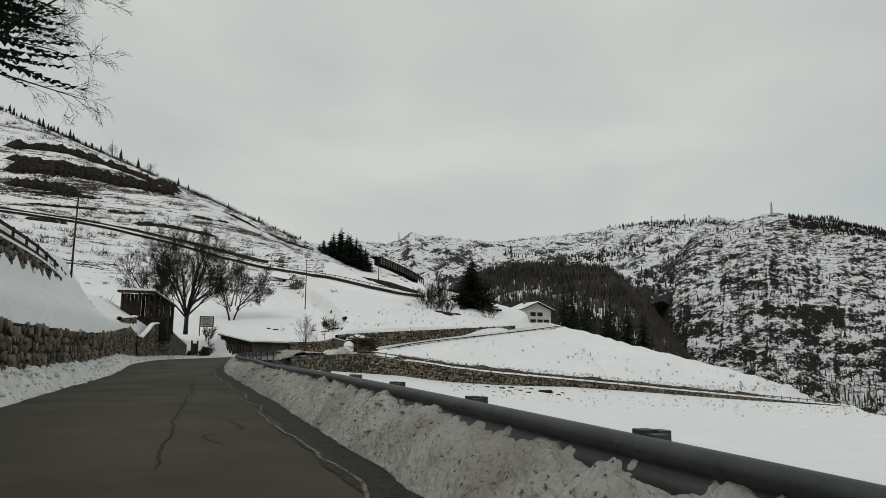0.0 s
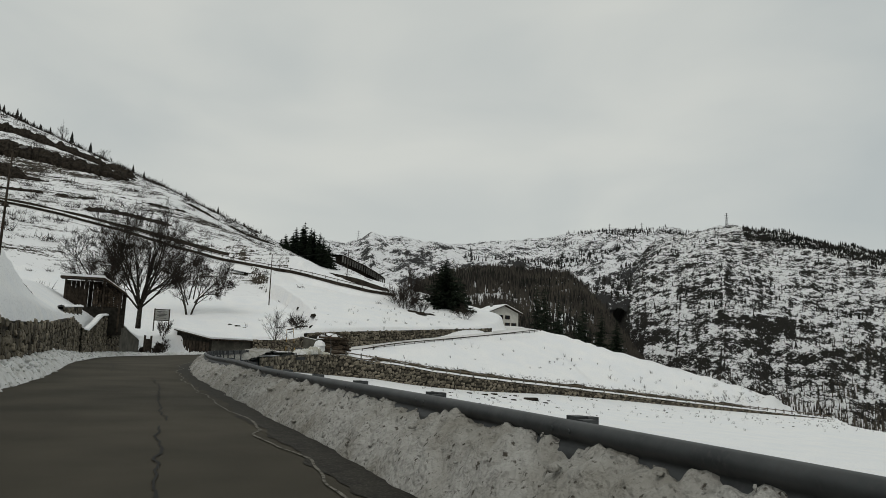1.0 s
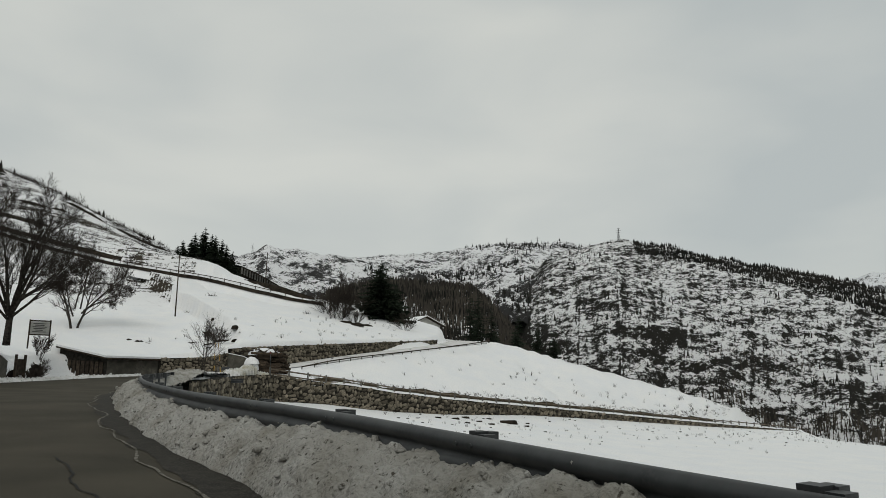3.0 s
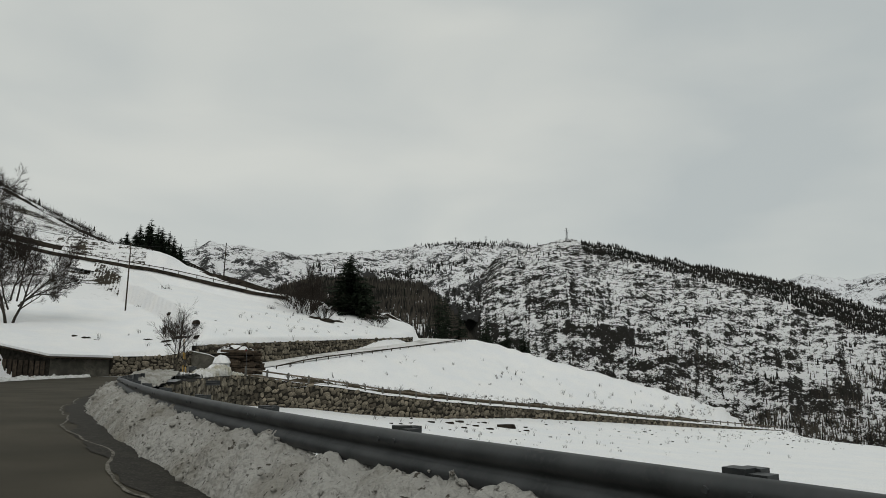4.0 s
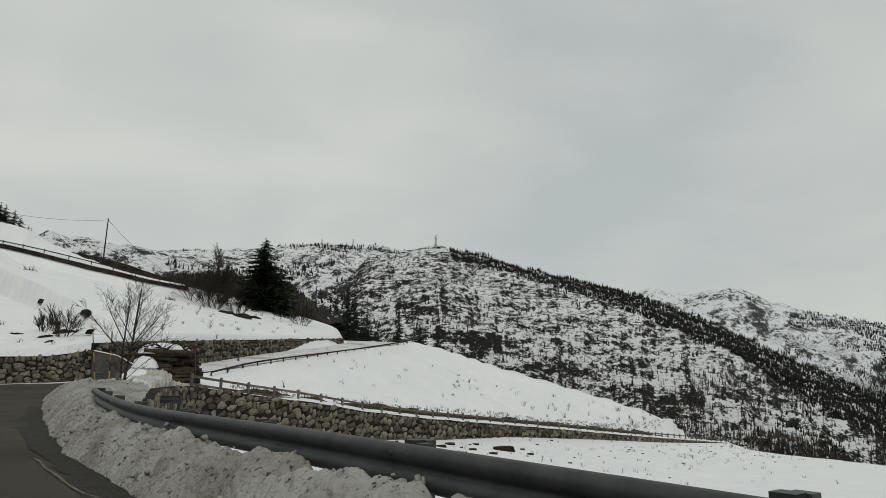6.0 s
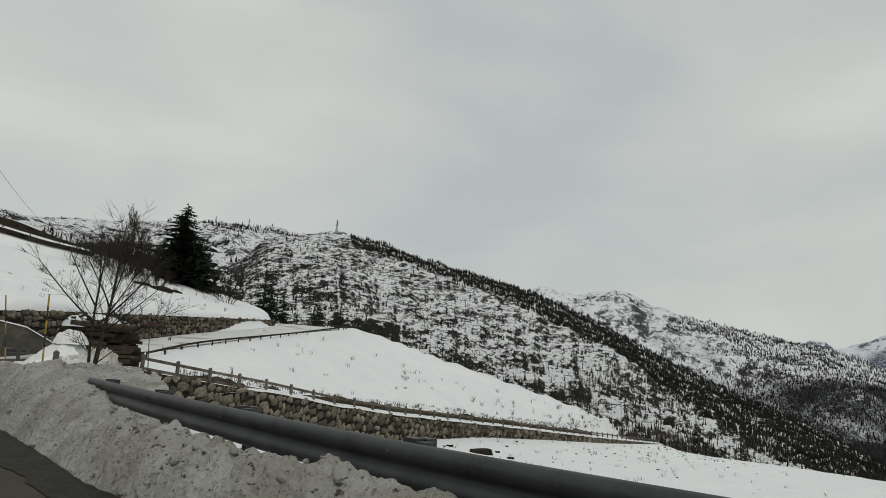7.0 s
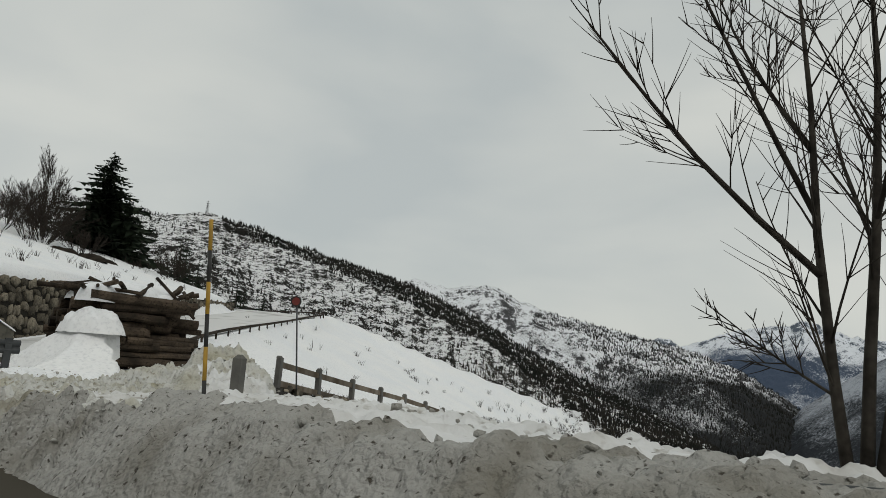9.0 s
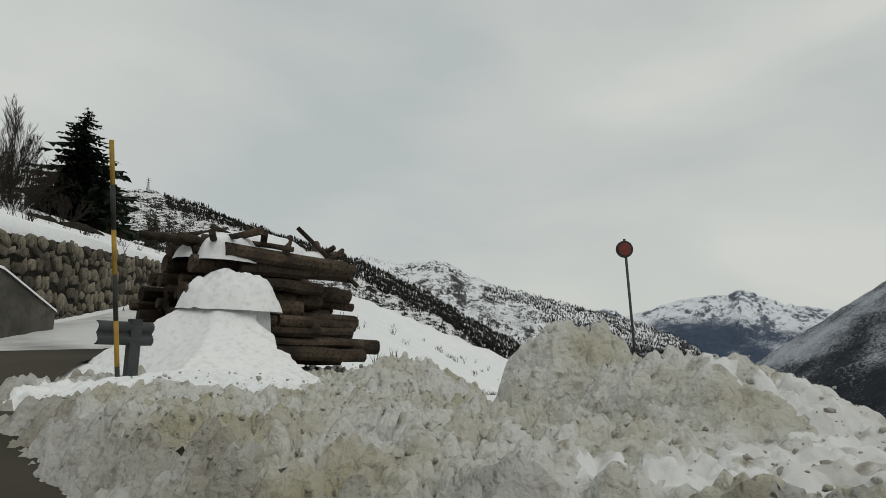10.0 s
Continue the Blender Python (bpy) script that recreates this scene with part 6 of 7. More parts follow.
def fork_heap():
    """Snow pushed together at the fork: a lumpy ring along the road, two heaps, and a smooth drift that climbs the log stack in steps."""
    xs, ys = np.arange(-21.2, -8.6, 0.036), np.arange(83.8, 99.2, 0.036)
    X, Y = np.meshgrid(xs, ys)
    e, side, along, _ = to_line(X, Y, RIGHT_EDGE[RIGHT_EDGE[:, 1] > 78])
    e = e * side + 0.22 * (lumps(along * 0.9, along * 0 + 2.0, 91, 4) - 0.5)
    near = 1 - smooth_step(86.0, 90.0, Y)
    z = 0.06 + (0.60 + 0.22 * near) * smooth_step(0.0, 1.0, e) ** 0.8 + 0.06 * smooth_step(1.1, 2.0, e) - 1.4 * smooth_step(4.6, 6.4, e) - 1.1 * (1 - smooth_step(83.8, 84.7, Y))

    def dome(cx, cy, rx, ry, turn, base, top, power):
        c, s_ = math.cos(radians(turn)), math.sin(radians(turn))
        dx, dy = X - cx, Y - cy
        u, v = (dx * c + dy * s_) / rx, (dy * c - dx * s_) / ry
        r = np.sqrt(u * u + v * v) * (1 + 0.25 * fbm(X * 0.9, Y * 0.9, 93, 3))
        return np.where(r < 1, base + (top - base) * np.clip(1 - r * r, 0, 1) ** power, -2.0)

    for d in ((-14.9, 89.1, 2.7, 1.4, 49, 0.2, 1.38, 0.6), (-14.3, 90.8, 1.15, 1.0, 10, 0.2, 1.72, 0.4), (-13.9, 93.9, 2.6, 1.25, 20, 0.3, 1.12, 0.7), (-16.8, 94.9, 2.3, 2.4, 0, 0.0, 0.98, 0.7), (-17.9, 96.7, 1.3, 1.2, 0, 0.0, 0.75, 0.7)):
        z = np.maximum(z, dome(*d))
    # the drift against the log stack
    a = (X + 14.5) * -0.57 + (Y - 97.6) * -0.82
    b = (X + 14.5) * 0.82 + (Y - 97.6) * -0.57
    ak = (-0.5, -0.1, 0.1, 0.3, 0.5, 0.8, 1.3, 2.2, 3.2)
    crest = np.interp(a, ak, (2.55, 2.45, 2.25, 1.95, 1.66, 1.45, 1.25, 1.0, 0.75))
    ragged = 1 + 0.6 * (lumps(a * 3.0 + 9, b * 0.6 + 9, 95, 3) - 0.5)
    right = np.interp(a, ak, (0.6, 0.6, 0.48, 0.55, 0.95, 1.0, 1.4, 1.8, 2.0)) * ragged
    b = b + 0.15 * a
    right_side = crest - 0.25 * (b / right) ** 2 - np.interp(a, (0.3, 1.6), (6.0, 1.6)) * np.clip(b / right - 0.82, 0, None) ** 1.2
    left_side = crest + 0.72 * np.minimum(b + 0.30 * ragged, 0)
    drift = np.where(b > 0, right_side, left_side)
    drift = np.where((a > -0.5) & (a < 3.2), drift, -2.0)
    smooth = smooth_step(-0.10, 0.10, drift - z)
    z = np.maximum(z, drift)
    smooth = np.maximum(smooth, 0.95 * np.exp(-((((X + 16.9) / 1.9) ** 2 + ((Y - 95.4) / 1.8) ** 2) ** 2)))
    flat = near * smooth_step(0.9, 1.5, e)
    amp = (0.25 * (1 - 0.88 * smooth) * (1 - 0.72 * flat) * smooth_step(0.0, 0.35, e))
    wx, wy = X + 0.12 * fbm(X * 3, Y * 3, 97, 3), Y + 0.12 * fbm(X * 3, Y * 3, 98, 3)
    z = z + amp * (0.75 * crumbs(wx, wy, 0.43, 1) + 0.85 * crumbs(wx, wy, 0.21, 2) + 0.75 * crumbs(wx, wy, 0.105, 3) - 1.1) + 0.5 * amp * (lumps(X * 11, Y * 11, 99, 3) - 0.5)
    q, q_side, _, _ = to_line(X[::6, ::6], Y[::6, ::6], WALL_PATH)
    outer = np.repeat(np.repeat(q * q_side, 6, 0), 6, 1)[: X.shape[0], : X.shape[1]]
    z = np.where(e < 0.0, -0.35, z) - 4.0 * smooth_step(-1.0, -0.55, outer)
    wet = np.zeros(X.shape, bool)
    for cx, cy, rx, ry, turn in ((-18.25, 90.85, 0.42, 0.15, -58), (-17.62, 90.4, 0.30, 0.14, -60), (-18.7, 91.6, 0.30, 0.10, -60)):
        c, s_ = math.cos(radians(turn)), math.sin(radians(turn))
        r = np.hypot(((X - cx) * c + (Y - cy) * s_) / rx, ((Y - cy) * c - (X - cx) * s_) / ry) * (1 + 0.5 * fbm(X * 4, Y * 4, 92, 3))
        z = np.where(r < 1.5, z + (0.47 - z) * (1 - smooth_step(0.85, 1.5, r)), z)
        wet |= r < 0.95
    ob = obj_grid("snow_heap", np.stack([X, Y, z], -1), HEAP, label="dirty lumpy ploughed snow heaped up at the fork before a log stack", category="snow heap", kind="stuff")
    for m in (SNOW, BANK_CLEAN, BANK, GRIT, HEAP_LIGHT):
        ob.data.materials.append(m)
    n = 0.35 * fbm(X * 2.2, Y * 2.2, 96, 4)
    which = np.where(smooth + 0.5 * n > 0.45, 1, np.where(flat + n > 0.55, 2, np.where((near > 0.75) & (e + n < 1.1), 3, np.where(e + n > 0.85, 5, 0))))
    which = np.where(wet, 4, which)
    ob.data.polygons.foreach_set("material_index", which[:-1, :-1].ravel().astype(np.int32))
    ob.data.update()
    clods(ob, 2200, 0.010, 0.038, 410, HEAP, "broken crusts of ploughed snow at the fork", lambda c: (c[:, 2] > 0.3) & (c[:, 1] < 95) & (c[:, 0] < -12.5))


fork_heap()


def stake(x, y, z0, z1, label, first=0, lean=(0, 0), r=0.032):
    s = empty("snow_stake", (x, y, z0), label=label, category="stake", group="yellow and black snow stakes")
    n = 6
    h = (z1 - z0) / 5.0
    for k in range(-1, 5):
        b = Soup()
        a0, a1 = k * h, (k + 1) * h
        b.tube([(lean[0] * a0, lean[1] * a0, a0), (lean[0] * a1, lean[1] * a1, a1)], [r, r], 10, True)
        b.make("band", YELLOW if (k + first) % 2 == 0 else BLACK, True, s)
    return s


stake(-16.88, 86.5, 1.18, 3.68, "tall yellow and black banded snow stake", 0, (-0.03, 0.10))
stake(-17.4, 96.0, 1.0, 4.08, "yellow and black snow stake before a log stack", 0, (-0.13, 0.0))


def small_post(name, x, y, z0, h, w, mat, label, cat):
    s = Soup()
    s.box(pose(x, y, z0 - 0.5, 0, 0, 25), w, w, h + 0.5)
    s.box(pose(x, y, z0 + h, 0, 0, 25), w, w, 0.06, 0.35)
    return s.make(name, mat, False, label=label, category=cat)


small_post("concrete_post", -16.5, 86.2, 0.9, 0.64, 0.15, CONCRETE, "weathered grey concrete fence post in the snow", "post")


def reflector_pole():
    p = empty("reflector_pole", (-12.28, 91.0, 0.5), label="leaning grey pole with a round red reflector", category="marker pole")
    s = Soup()
    s.tube([(0.25, 0, 0), (0.0, 0.0, 2.66)], [0.022, 0.020], 8)
    s.make("pole", STEEL, True, p)
    d = Soup()
    ring = [(0.130 * math.cos(t * 0.3927), -0.03, 2.5 + 0.130 * math.sin(t * 0.3927)) for t in range(16)]
    ring2 = [(x, 0.005, z) for x, _, z in ring]
    d.add(ring + ring2, [tuple(range(16)), tuple(reversed(range(16, 32)))] + [(k, 16 + k, 16 + (k + 1) % 16, (k + 1) % 16) for k in range(16)])
    disc = d.make("disc", BLACK, False, p)
    inner = Soup()
    ring = [(0.098 * math.cos(t * 0.3927), -0.036, 2.5 + 0.098 * math.sin(t * 0.3927)) for t in range(16)]
    inner.add(ring, [tuple(range(16))])
    inner.make("reflector", RED, False, disc)
    p.rotation_euler = (0, 0, radians(-50))


reflector_pole()

def rail_stub():
    """Short end of a guard rail that sticks out of the snow beside the stake."""
    s = empty("rail_stub", (-17.0, 96.7, 1.12), -2, label="short galvanised guard rail end in the snow", category="guard rail")
    a = Soup()
    a.box(pose(0.15, 0, -0.4), 0.16, 0.14, 0.95)
    a.make("post", STEEL, False, s)
    b = np.stack([np.array([(t, off, h + 0.16) for off, h in W_BEAM]) for t in np.linspace(-0.40, 0.42, 6)], 0)
    obj_grid("beam", b, STEEL, close=True, parent=s)


rail_stub()

# ---------------------------------------------------------------- inner side of the road: terrace, sheds, sign, gate
TERRACE = spline([(-6.6, -8, 6.5), (-12.6, 9.5, 6.6), (-17.0, 21.5, 6.7), (-21.4, 33.6, 6.6), (-25.4, 43.6, 6.0), (-29.0, 53, 5.2), (-32.0, 61, 4.4)], 0.8)
t_n = offset_line(TERRACE, 1.0)[:, :2] - TERRACE[:, :2]
stone_wall("wall_terrace", TERRACE[:, :2] + t_n * 0.25, lambda s, line: np.interp(line[:, 1], TERRACE[:, 1], TERRACE[:, 2]) - 0.9, lambda s, line: np.interp(line[:, 1], TERRACE[:, 1], TERRACE[:, 2]) - 3.0,
           "dark stone terrace wall above the snowy road bank", 0.4, (30, 45), 9)
cap = np.stack([np.c_[TERRACE[:, :2] + t_n * o, TERRACE[:, 2] - 0.9 + h] for o, h in ((0.3, 0.0), (0.28, 0.14), (-0.1, 0.2), (-0.9, 0.1), (-0.9, -0.2))], 1)
obj_grid("wall_snow", cap, SNOW, True, label="strip of snow lying on the terrace wall", category="snow", kind="stuff")
tf = [tuple(map(float, p)) for p in resample(TERRACE[TERRACE[:, 1] > 6], 24)]
post_fence("terrace_fence", tf, 1.0, "dark timber rail fence on the terrace wall", (0.85, 0.45), 0.11, DARKWOOD, DARKWOOD)


def roof_slab(name, corners, thick, mat, parent):
    """A sloping slab from four top corners."""
    c = [tuple(p) for p in corners] + [(p[0], p[1], p[2] - thick) for p in corners]
    return obj(name, c, [(0, 1, 2, 3), (7, 6, 5, 4), (0, 4, 5, 1), (1, 5, 6, 2), (2, 6, 7, 3), (3, 7, 4, 0)], mat, False, parent)


def wood_shed():
    """Open log store above the road: flat upper roof that breaks down into a lean-to on one side."""
    place, turn = (-34.4, 75.4, 5.0), 24
    sh = empty("wood_shed", place, turn, label="open dark timber wood shed with snow on its roof", category="shed")
    L, W, H = 5.0, 3.0, 2.7
    k = 0.18 * L
    for sx, h in ((-L / 2, H - 0.1), (-0.15 * L, H), (k, H - 0.1), (L / 2 - 0.1, H - 1.3)):
        for sy in (-W / 2, W / 2):
            p = Soup()
            p.box(pose(sx, sy, -2.5), 0.18, 0.18, h + 2.5)
            p.make("post", DARKWOOD, False, sh)
    for a, b in (((-L / 2, H - 0.5), (-L / 2 + 1.2, H - 2.3)), ((k, H - 0.6), (L / 2 - 0.1, H - 1.9))):
        br = Soup()
        br.tube([(a[0], -W / 2 - 0.05, a[1]), (b[0], -W / 2 - 0.05, b[1])], [0.08, 0.08], 4)
        br.make("brace", DARKWOOD, False, sh)
    front, back = -W / 2 - 0.7, W / 2 + 0.3
    upper = [(-L / 2 - 0.5, front, H), (k, front, H + 0.05), (k, back, H + 0.25), (-L / 2 - 0.5, back, H + 0.2)]
    lower = [(k, front, H + 0.04), (L / 2 + 0.5, front, H - 1.35), (L / 2 + 0.5, back, H - 1.15), (k, back, H + 0.24)]
    for corners, cover in ((upper, 0.22), (lower, 0.08)):
        r = roof_slab("roof", corners, 0.2, DARKWOOD, sh)
        roof_slab("roof_snow", [(x * 0.99, y + 0.05, z + cover) for x, y, z in corners], cover - 0.005, SNOW, r)
    for n in range(14):
        b = Soup()
        b.box(pose(-L / 2 + 0.2 + n * 0.4, W / 2, -2.0), 0.38, 0.05, H + 1.9 - max(0, n - 9) * 0.28)
        b.make("board", DARKWOOD, False, sh)
    for n in range(5):
        b = Soup()
        b.box(pose(-L / 2 + 0.2 + n * 0.4, -W / 2 + 0.1, -0.4), 0.37, 0.05, 2.0 + 0.2 * (n % 2))
        b.make("board", DARKWOOD, False, sh)
    b = Soup()
    b.box(pose(0, 0.2, -2.8), L + 0.6, W + 0.4, 2.7)
    b.make("plinth", MORTAR, False, sh)
    rs = np.random.RandomState(61)
    stack = empty("firewood_stack", place, turn, label="split firewood stacked inside the shed", category="firewood")
    for r in range(9):
        for c in range(10):
            x = 0.1 + c * 0.26 + rs.uniform(-0.04, 0.04)
            z = 0.05 + r * 0.21 + rs.uniform(-0.02, 0.02)
            log((x, -W / 2 + 0.1, z), (x, -W / 2 + 1.0, z), rs.uniform(0.09, 0.125), rs, stack)


wood_shed()


def stone_barn():
    """Low barn built into the slope, its roof under snow."""
    b = empty("stone_barn", (-30.6, 105.3, 0.15), label="low stone barn with a snow-covered roof beside the road fork", category="barn")
    A, B_, C = Vector((-36.4, 107.4, 0)), Vector((-30.7, 105.2, 0)), Vector((-25.9, 108.4, 0))

    def quad(a, c, z0, z1a, z1c, mat, name, thick=0.4):
        d = (c - a).normalized()
        n = Vector((-d.y, d.x, 0)) * thick
        v = [a + Vector((0, 0, z0)), c + Vector((0, 0, z0)), c + Vector((0, 0, z1c)), a + Vector((0, 0, z1a))]
        v = v + [p + n for p in v]
        o = b.location
        return obj(name, [tuple(p - o) for p in v], [(0, 1, 2, 3), (7, 6, 5, 4), (0, 4, 5, 1), (1, 5, 6, 2), (2, 6, 7, 3), (3, 7, 4, 0)], mat, False, b)

    quad(B_, C, -0.3, 2.45, 2.4, PLASTER, "front_wall")
    quad(A, B_, -0.3, 3.6, 2.45, MORTAR, "gable_wall")
    for k in range(9):
        p = A.lerp(B_, 0.12 + k * 0.095)
        s = Soup()
        s.box(Matrix.Translation(p - b.location) @ pose(0.05, -0.12, -0.1, 0, 0, -21), 0.42, 0.06, 2.4 - k * 0.03)
        s.make("door_board", DARKWOOD, False, b)
    o = b.location
    up = Vector((-2.6, 8.5, 0))
    top = [B_ + Vector((0.0, -0.7, 2.55)), C + Vector((0.3, -0.5, 2.5)), C + up + Vector((0.3, 0, 4.6)), A + up + Vector((0, 0, 5.6)), A + Vector((-0.3, -0.6, 3.8))]
    v = [tuple(p - o) for p in top]
    v2 = [(x, y, z - 0.16) for x, y, z in v]
    roof = obj("roof", v + v2, [(0, 1, 2, 3, 4), (9, 8, 7, 6, 5)] + [(k, 5 + k, 5 + (k + 1) % 5, (k + 1) % 5) for k in range(5)], DARKWOOD, False, b)
    v3 = [(x, y + 0.05, z + 0.22) for x, y, z in v]
    obj("roof_snow", v3 + [(x, y, z - 0.215) for x, y, z in v3], [(0, 1, 2, 3, 4), (9, 8, 7, 6, 5)] + [(k, 5 + k, 5 + (k + 1) % 5, (k + 1) % 5) for k in range(5)], SNOW, False, roof)
    for k in range(12):
        p = B_.lerp(C, (k + 0.5) / 12) + Vector((0, -0.35, 2.28)) - o
        s = Soup()
        s.box(Matrix.Translation(p) @ pose(0, 0, 0, 0, 0, 34), 0.12, 0.9, 0.13)
        s.make("rafter_end", DARKWOOD, False, roof)


stone_barn()


def notice_board(x, y, z, turn):
    n = empty("notice_board", (x, y, z), turn, label="framed notice board on two dark posts", category="sign")
    for sx in (-0.95, 0.95):
        p = Soup()
        p.box(pose(sx, 0, -1.2), 0.13, 0.13, 3.0)
        p.make("post", DARKWOOD, False, n)
    f = Soup()
    f.box(pose(0, 0, 1.62), 2.0, 0.1, 0.14)
    f.box(pose(0, 0, 0.18), 2.0, 0.1, 0.12)
    f.make("frame", DARKWOOD, False, n)
    b = Soup()
    b.box(pose(0, -0.02, 0.30), 1.76, 0.05, 1.3)
    board = b.make("board", BOARD, False, n)
    for k, w in enumerate((1.2, 0.9, 1.3, 1.1, 0.7, 1.25)):
        t = Soup()
        t.box(pose(-0.05, -0.052, 1.36 - k * 0.17), w, 0.008, 0.07)
        t.make("text_bar", BLACK, False, board)


notice_board(-36.3, 100.3, 4.5, 28)


def retaining_piece(name, pts, z0, z1, thick, mat, label, snow=0.16):
    """A short rendered wall along a plan line with snow lying on its top."""
    line = np.array(pts, float)
    n = offset_line(line, 1.0) - line
    cols = [np.c_[line, np.full(len(line), z0)], np.c_[line, np.array(z1)], np.c_[line - n * thick, np.array(z1)], np.c_[line - n * thick, np.full(len(line), z0)]]
    w = obj_grid(name, np.stack(cols, 1), mat, False, close=True, label=label, category="wall", kind="structure")
    top = np.stack([np.c_[line + n * 0.06, np.array(z1) + 0.005], np.c_[line + n * 0.03, np.array(z1) + snow * 0.8], np.c_[line - n * thick * 0.5, np.array(z1) + snow], np.c_[line - n * (thick + 0.05), np.array(z1) + snow * 0.6],
                    np.c_[line - n * (thick + 0.06), np.array(z1) + 0.005]], 1)
    obj_grid("snow_cap", top, SNOW, True, parent=w)
    return w


def snowy_stone_wall(name, pts, tops, foot, label, near, seed):
    """A dark stone wall with a ragged strip of snow on its top."""
    line = resample(np.array(pts, float), 40)
    at = np.linspace(0, 1, len(pts))
    top = lambda s, ln: np.interp(s / s[-1], at, tops)
    w = stone_wall(name, line, top, lambda s, ln: np.full(len(s), foot), label, 0.3, near, seed, 0.35)
    zt = np.interp(np.linspace(0, 1, 40), at, tops)
    n = offset_line(line, 1.0) - line
    rag = 0.10 * lumps(np.arange(40) * 0.7, np.arange(40) * 0.0, seed, 3)
    strip = np.stack([np.c_[line + n * o, zt + h + rag * k] for o, h, k in ((0.10, 0.0, 0), (0.07, 0.06, 1), (-0.15, 0.14, 1), (-0.40, 0.05, 1), (-0.42, -0.02, 0))], 1)
    obj_grid("snow_cap", strip, SNOW, True, parent=w)


snowy_stone_wall("wall_garden", [(-26.6, 57.0), (-28.1, 61.0), (-29.9, 66.0), (-31.6, 71.5), (-32.9, 76.5), (-33.7, 81.0)], [2.3, 2.3, 2.9, 3.9, 4.2, 3.4], 0.0, "dark stone garden wall below the wood shed, capped with snow", (0, 5), 12)
snowy_stone_wall("wall_garden", [(-29.4, 59.5), (-32.6, 69.5)], [4.0, 4.6], 1.6, "low dark upper garden wall with snow on top", (0, 4), 13)
retaining_piece("wall_gate", [(-33.75, 81.1), (-34.2, 84.5), (-34.7, 89.0)], -0.2, [3.6, 2.8, 1.9], 0.35, PLASTER, "sloping wall beside a garden gate, capped with snow")


retaining_piece("wall_ramp", [(-17.6, 104.3), (-16.0, 104.9), (-14.2, 106.2)], 0.5, [3.15, 2.85, 1.95], 0.3, PLASTER, "low stained wall that tapers down at the road fork", 0.1)


def garden_gate(x, y, z, turn):
    g = empty("garden_gate", (x, y, z), turn, label="dark weathered wooden gate between posts", category="gate")
    for sx in (-0.75, 0.75):
        p = Soup()
        p.box(pose(sx, 0, -0.8), 0.18, 0.18, 2.7)
        p.make("post", DARKWOOD, False, g)
    for k in range(6):
        b = Soup()
        b.box(pose(-0.55 + k * 0.22, 0, 0.1), 0.18, 0.04, 1.4)
        b.make("board", DARKWOOD, False, g)
    for zz in (0.35, 1.2):
        b = Soup()
        b.box(pose(0, 0.04, zz), 1.4, 0.05, 0.1)
        b.make("crossbar", DARKWOOD, False, g)


garden_gate(-34.1, 90.2, 0.6, 82)
snow_blob("snow_mound", -36.6, 95.0, 0.5, 2.0, 4.2, 1.6, 71, "snowy rock garden bank below a notice board", SNOW, 6, 0.16, 0.8, 50)
for i, (rx, ry, rz, rr) in enumerate(((-34.9, 92.2, 1.4, 0.5), (-34.7, 95.0, 1.2, 0.6), (-35.2, 97.4, 1.6, 0.5), (-34.6, 90.2, 1.0, 0.4), (-35.0, 93.7, 0.9, 0.5))):
    snow_blob("boulder", rx, ry, rz - rr, rr, rr * 1.2, rr * 1.2, 80 + i, "dark boulder showing through snow", EARTH, 30 * i, 0.10, 0.5, 16, category="boulder")

# ---------------------------------------------------------------- verge, tufts and stones on the snow
vs = np.linspace(5.0, WALL_LEN - 0.5, 420)
vz = wall_top(vs)
vh = (0.85 + 0.7 * (lumps(vs * 0.5, vs * 0, 31, 3) - 0.5)) * smooth_step(5, 9, vs) * (1 - 0.35 * smooth_step(70, 93, vs))
cols = []
for q0, k in ((5.0, -0.1), (5.15, 0.45), (5.45, 0.8), (5.9, 1.0), (6.5, 0.9)):
    xy = WALL_A + vs[:, None] * WALL_U + WALL_N * (q0 + 0.25 * (lumps(vs * 1.3, vs * 0 + q0, 33, 3) - 0.5))[:, None]
    cols.append(np.c_[xy, vz + vh * k + 0.10 * (lumps(vs * 2.5, vs * 0 + q0, 35, 3) - 0.5)])
obj_grid("verge", np.stack(cols, 1), DRYGRASS, False, label="dark verge of earth and dry grass above the lower road", category="verge", kind="structure")


def tufts(name, count, area, seed, label, size=(0.15, 0.5), stems=7, mat=None):
    """Dry stalks that stick out of the snow."""
    rs = np.random.RandomState(seed)
    s = Soup()
    for _ in range(count):
        x, y = area(rs)
        z = ground_at(x, y) - 0.05
        h = rs.uniform(*size)
        for _ in range(rs.randint(3, stems + 3)):
            a = rs.uniform(0, 6.28)
            d = Vector((math.cos(a) * 0.45, math.sin(a) * 0.45, 1.0))
            p = Vector((x + rs.normal() * 0.10, y + rs.normal() * 0.10, z))
            m = p + d * h * 0.55
            e = m + (d + Vector((math.cos(a), math.sin(a), 0)) * 0.5) * h * 0.5
            w = Vector((-math.sin(a), math.cos(a), 0)) * (0.010 + 0.016 * h)
            s.add([tuple(p - w), tuple(p + w), tuple(m + w * 0.7), tuple(m - w * 0.7), tuple(e)], [(0, 1, 2, 3), (3, 2, 4)])
    return s.make(name, mat or TWIG, False, label=label, category="dry grass", kind="stuff")


def on_mound(rs):
    a, b = rs.uniform(0, 1), rs.uniform(0, 1) ** 1.5
    s, q = 6 + a * 78, 6.4 + b * (26 * (1 - abs(a - 0.35)) * (1 - 0.75 * a))
    return tuple(WALL_A + WALL_U * s + WALL_N * q)


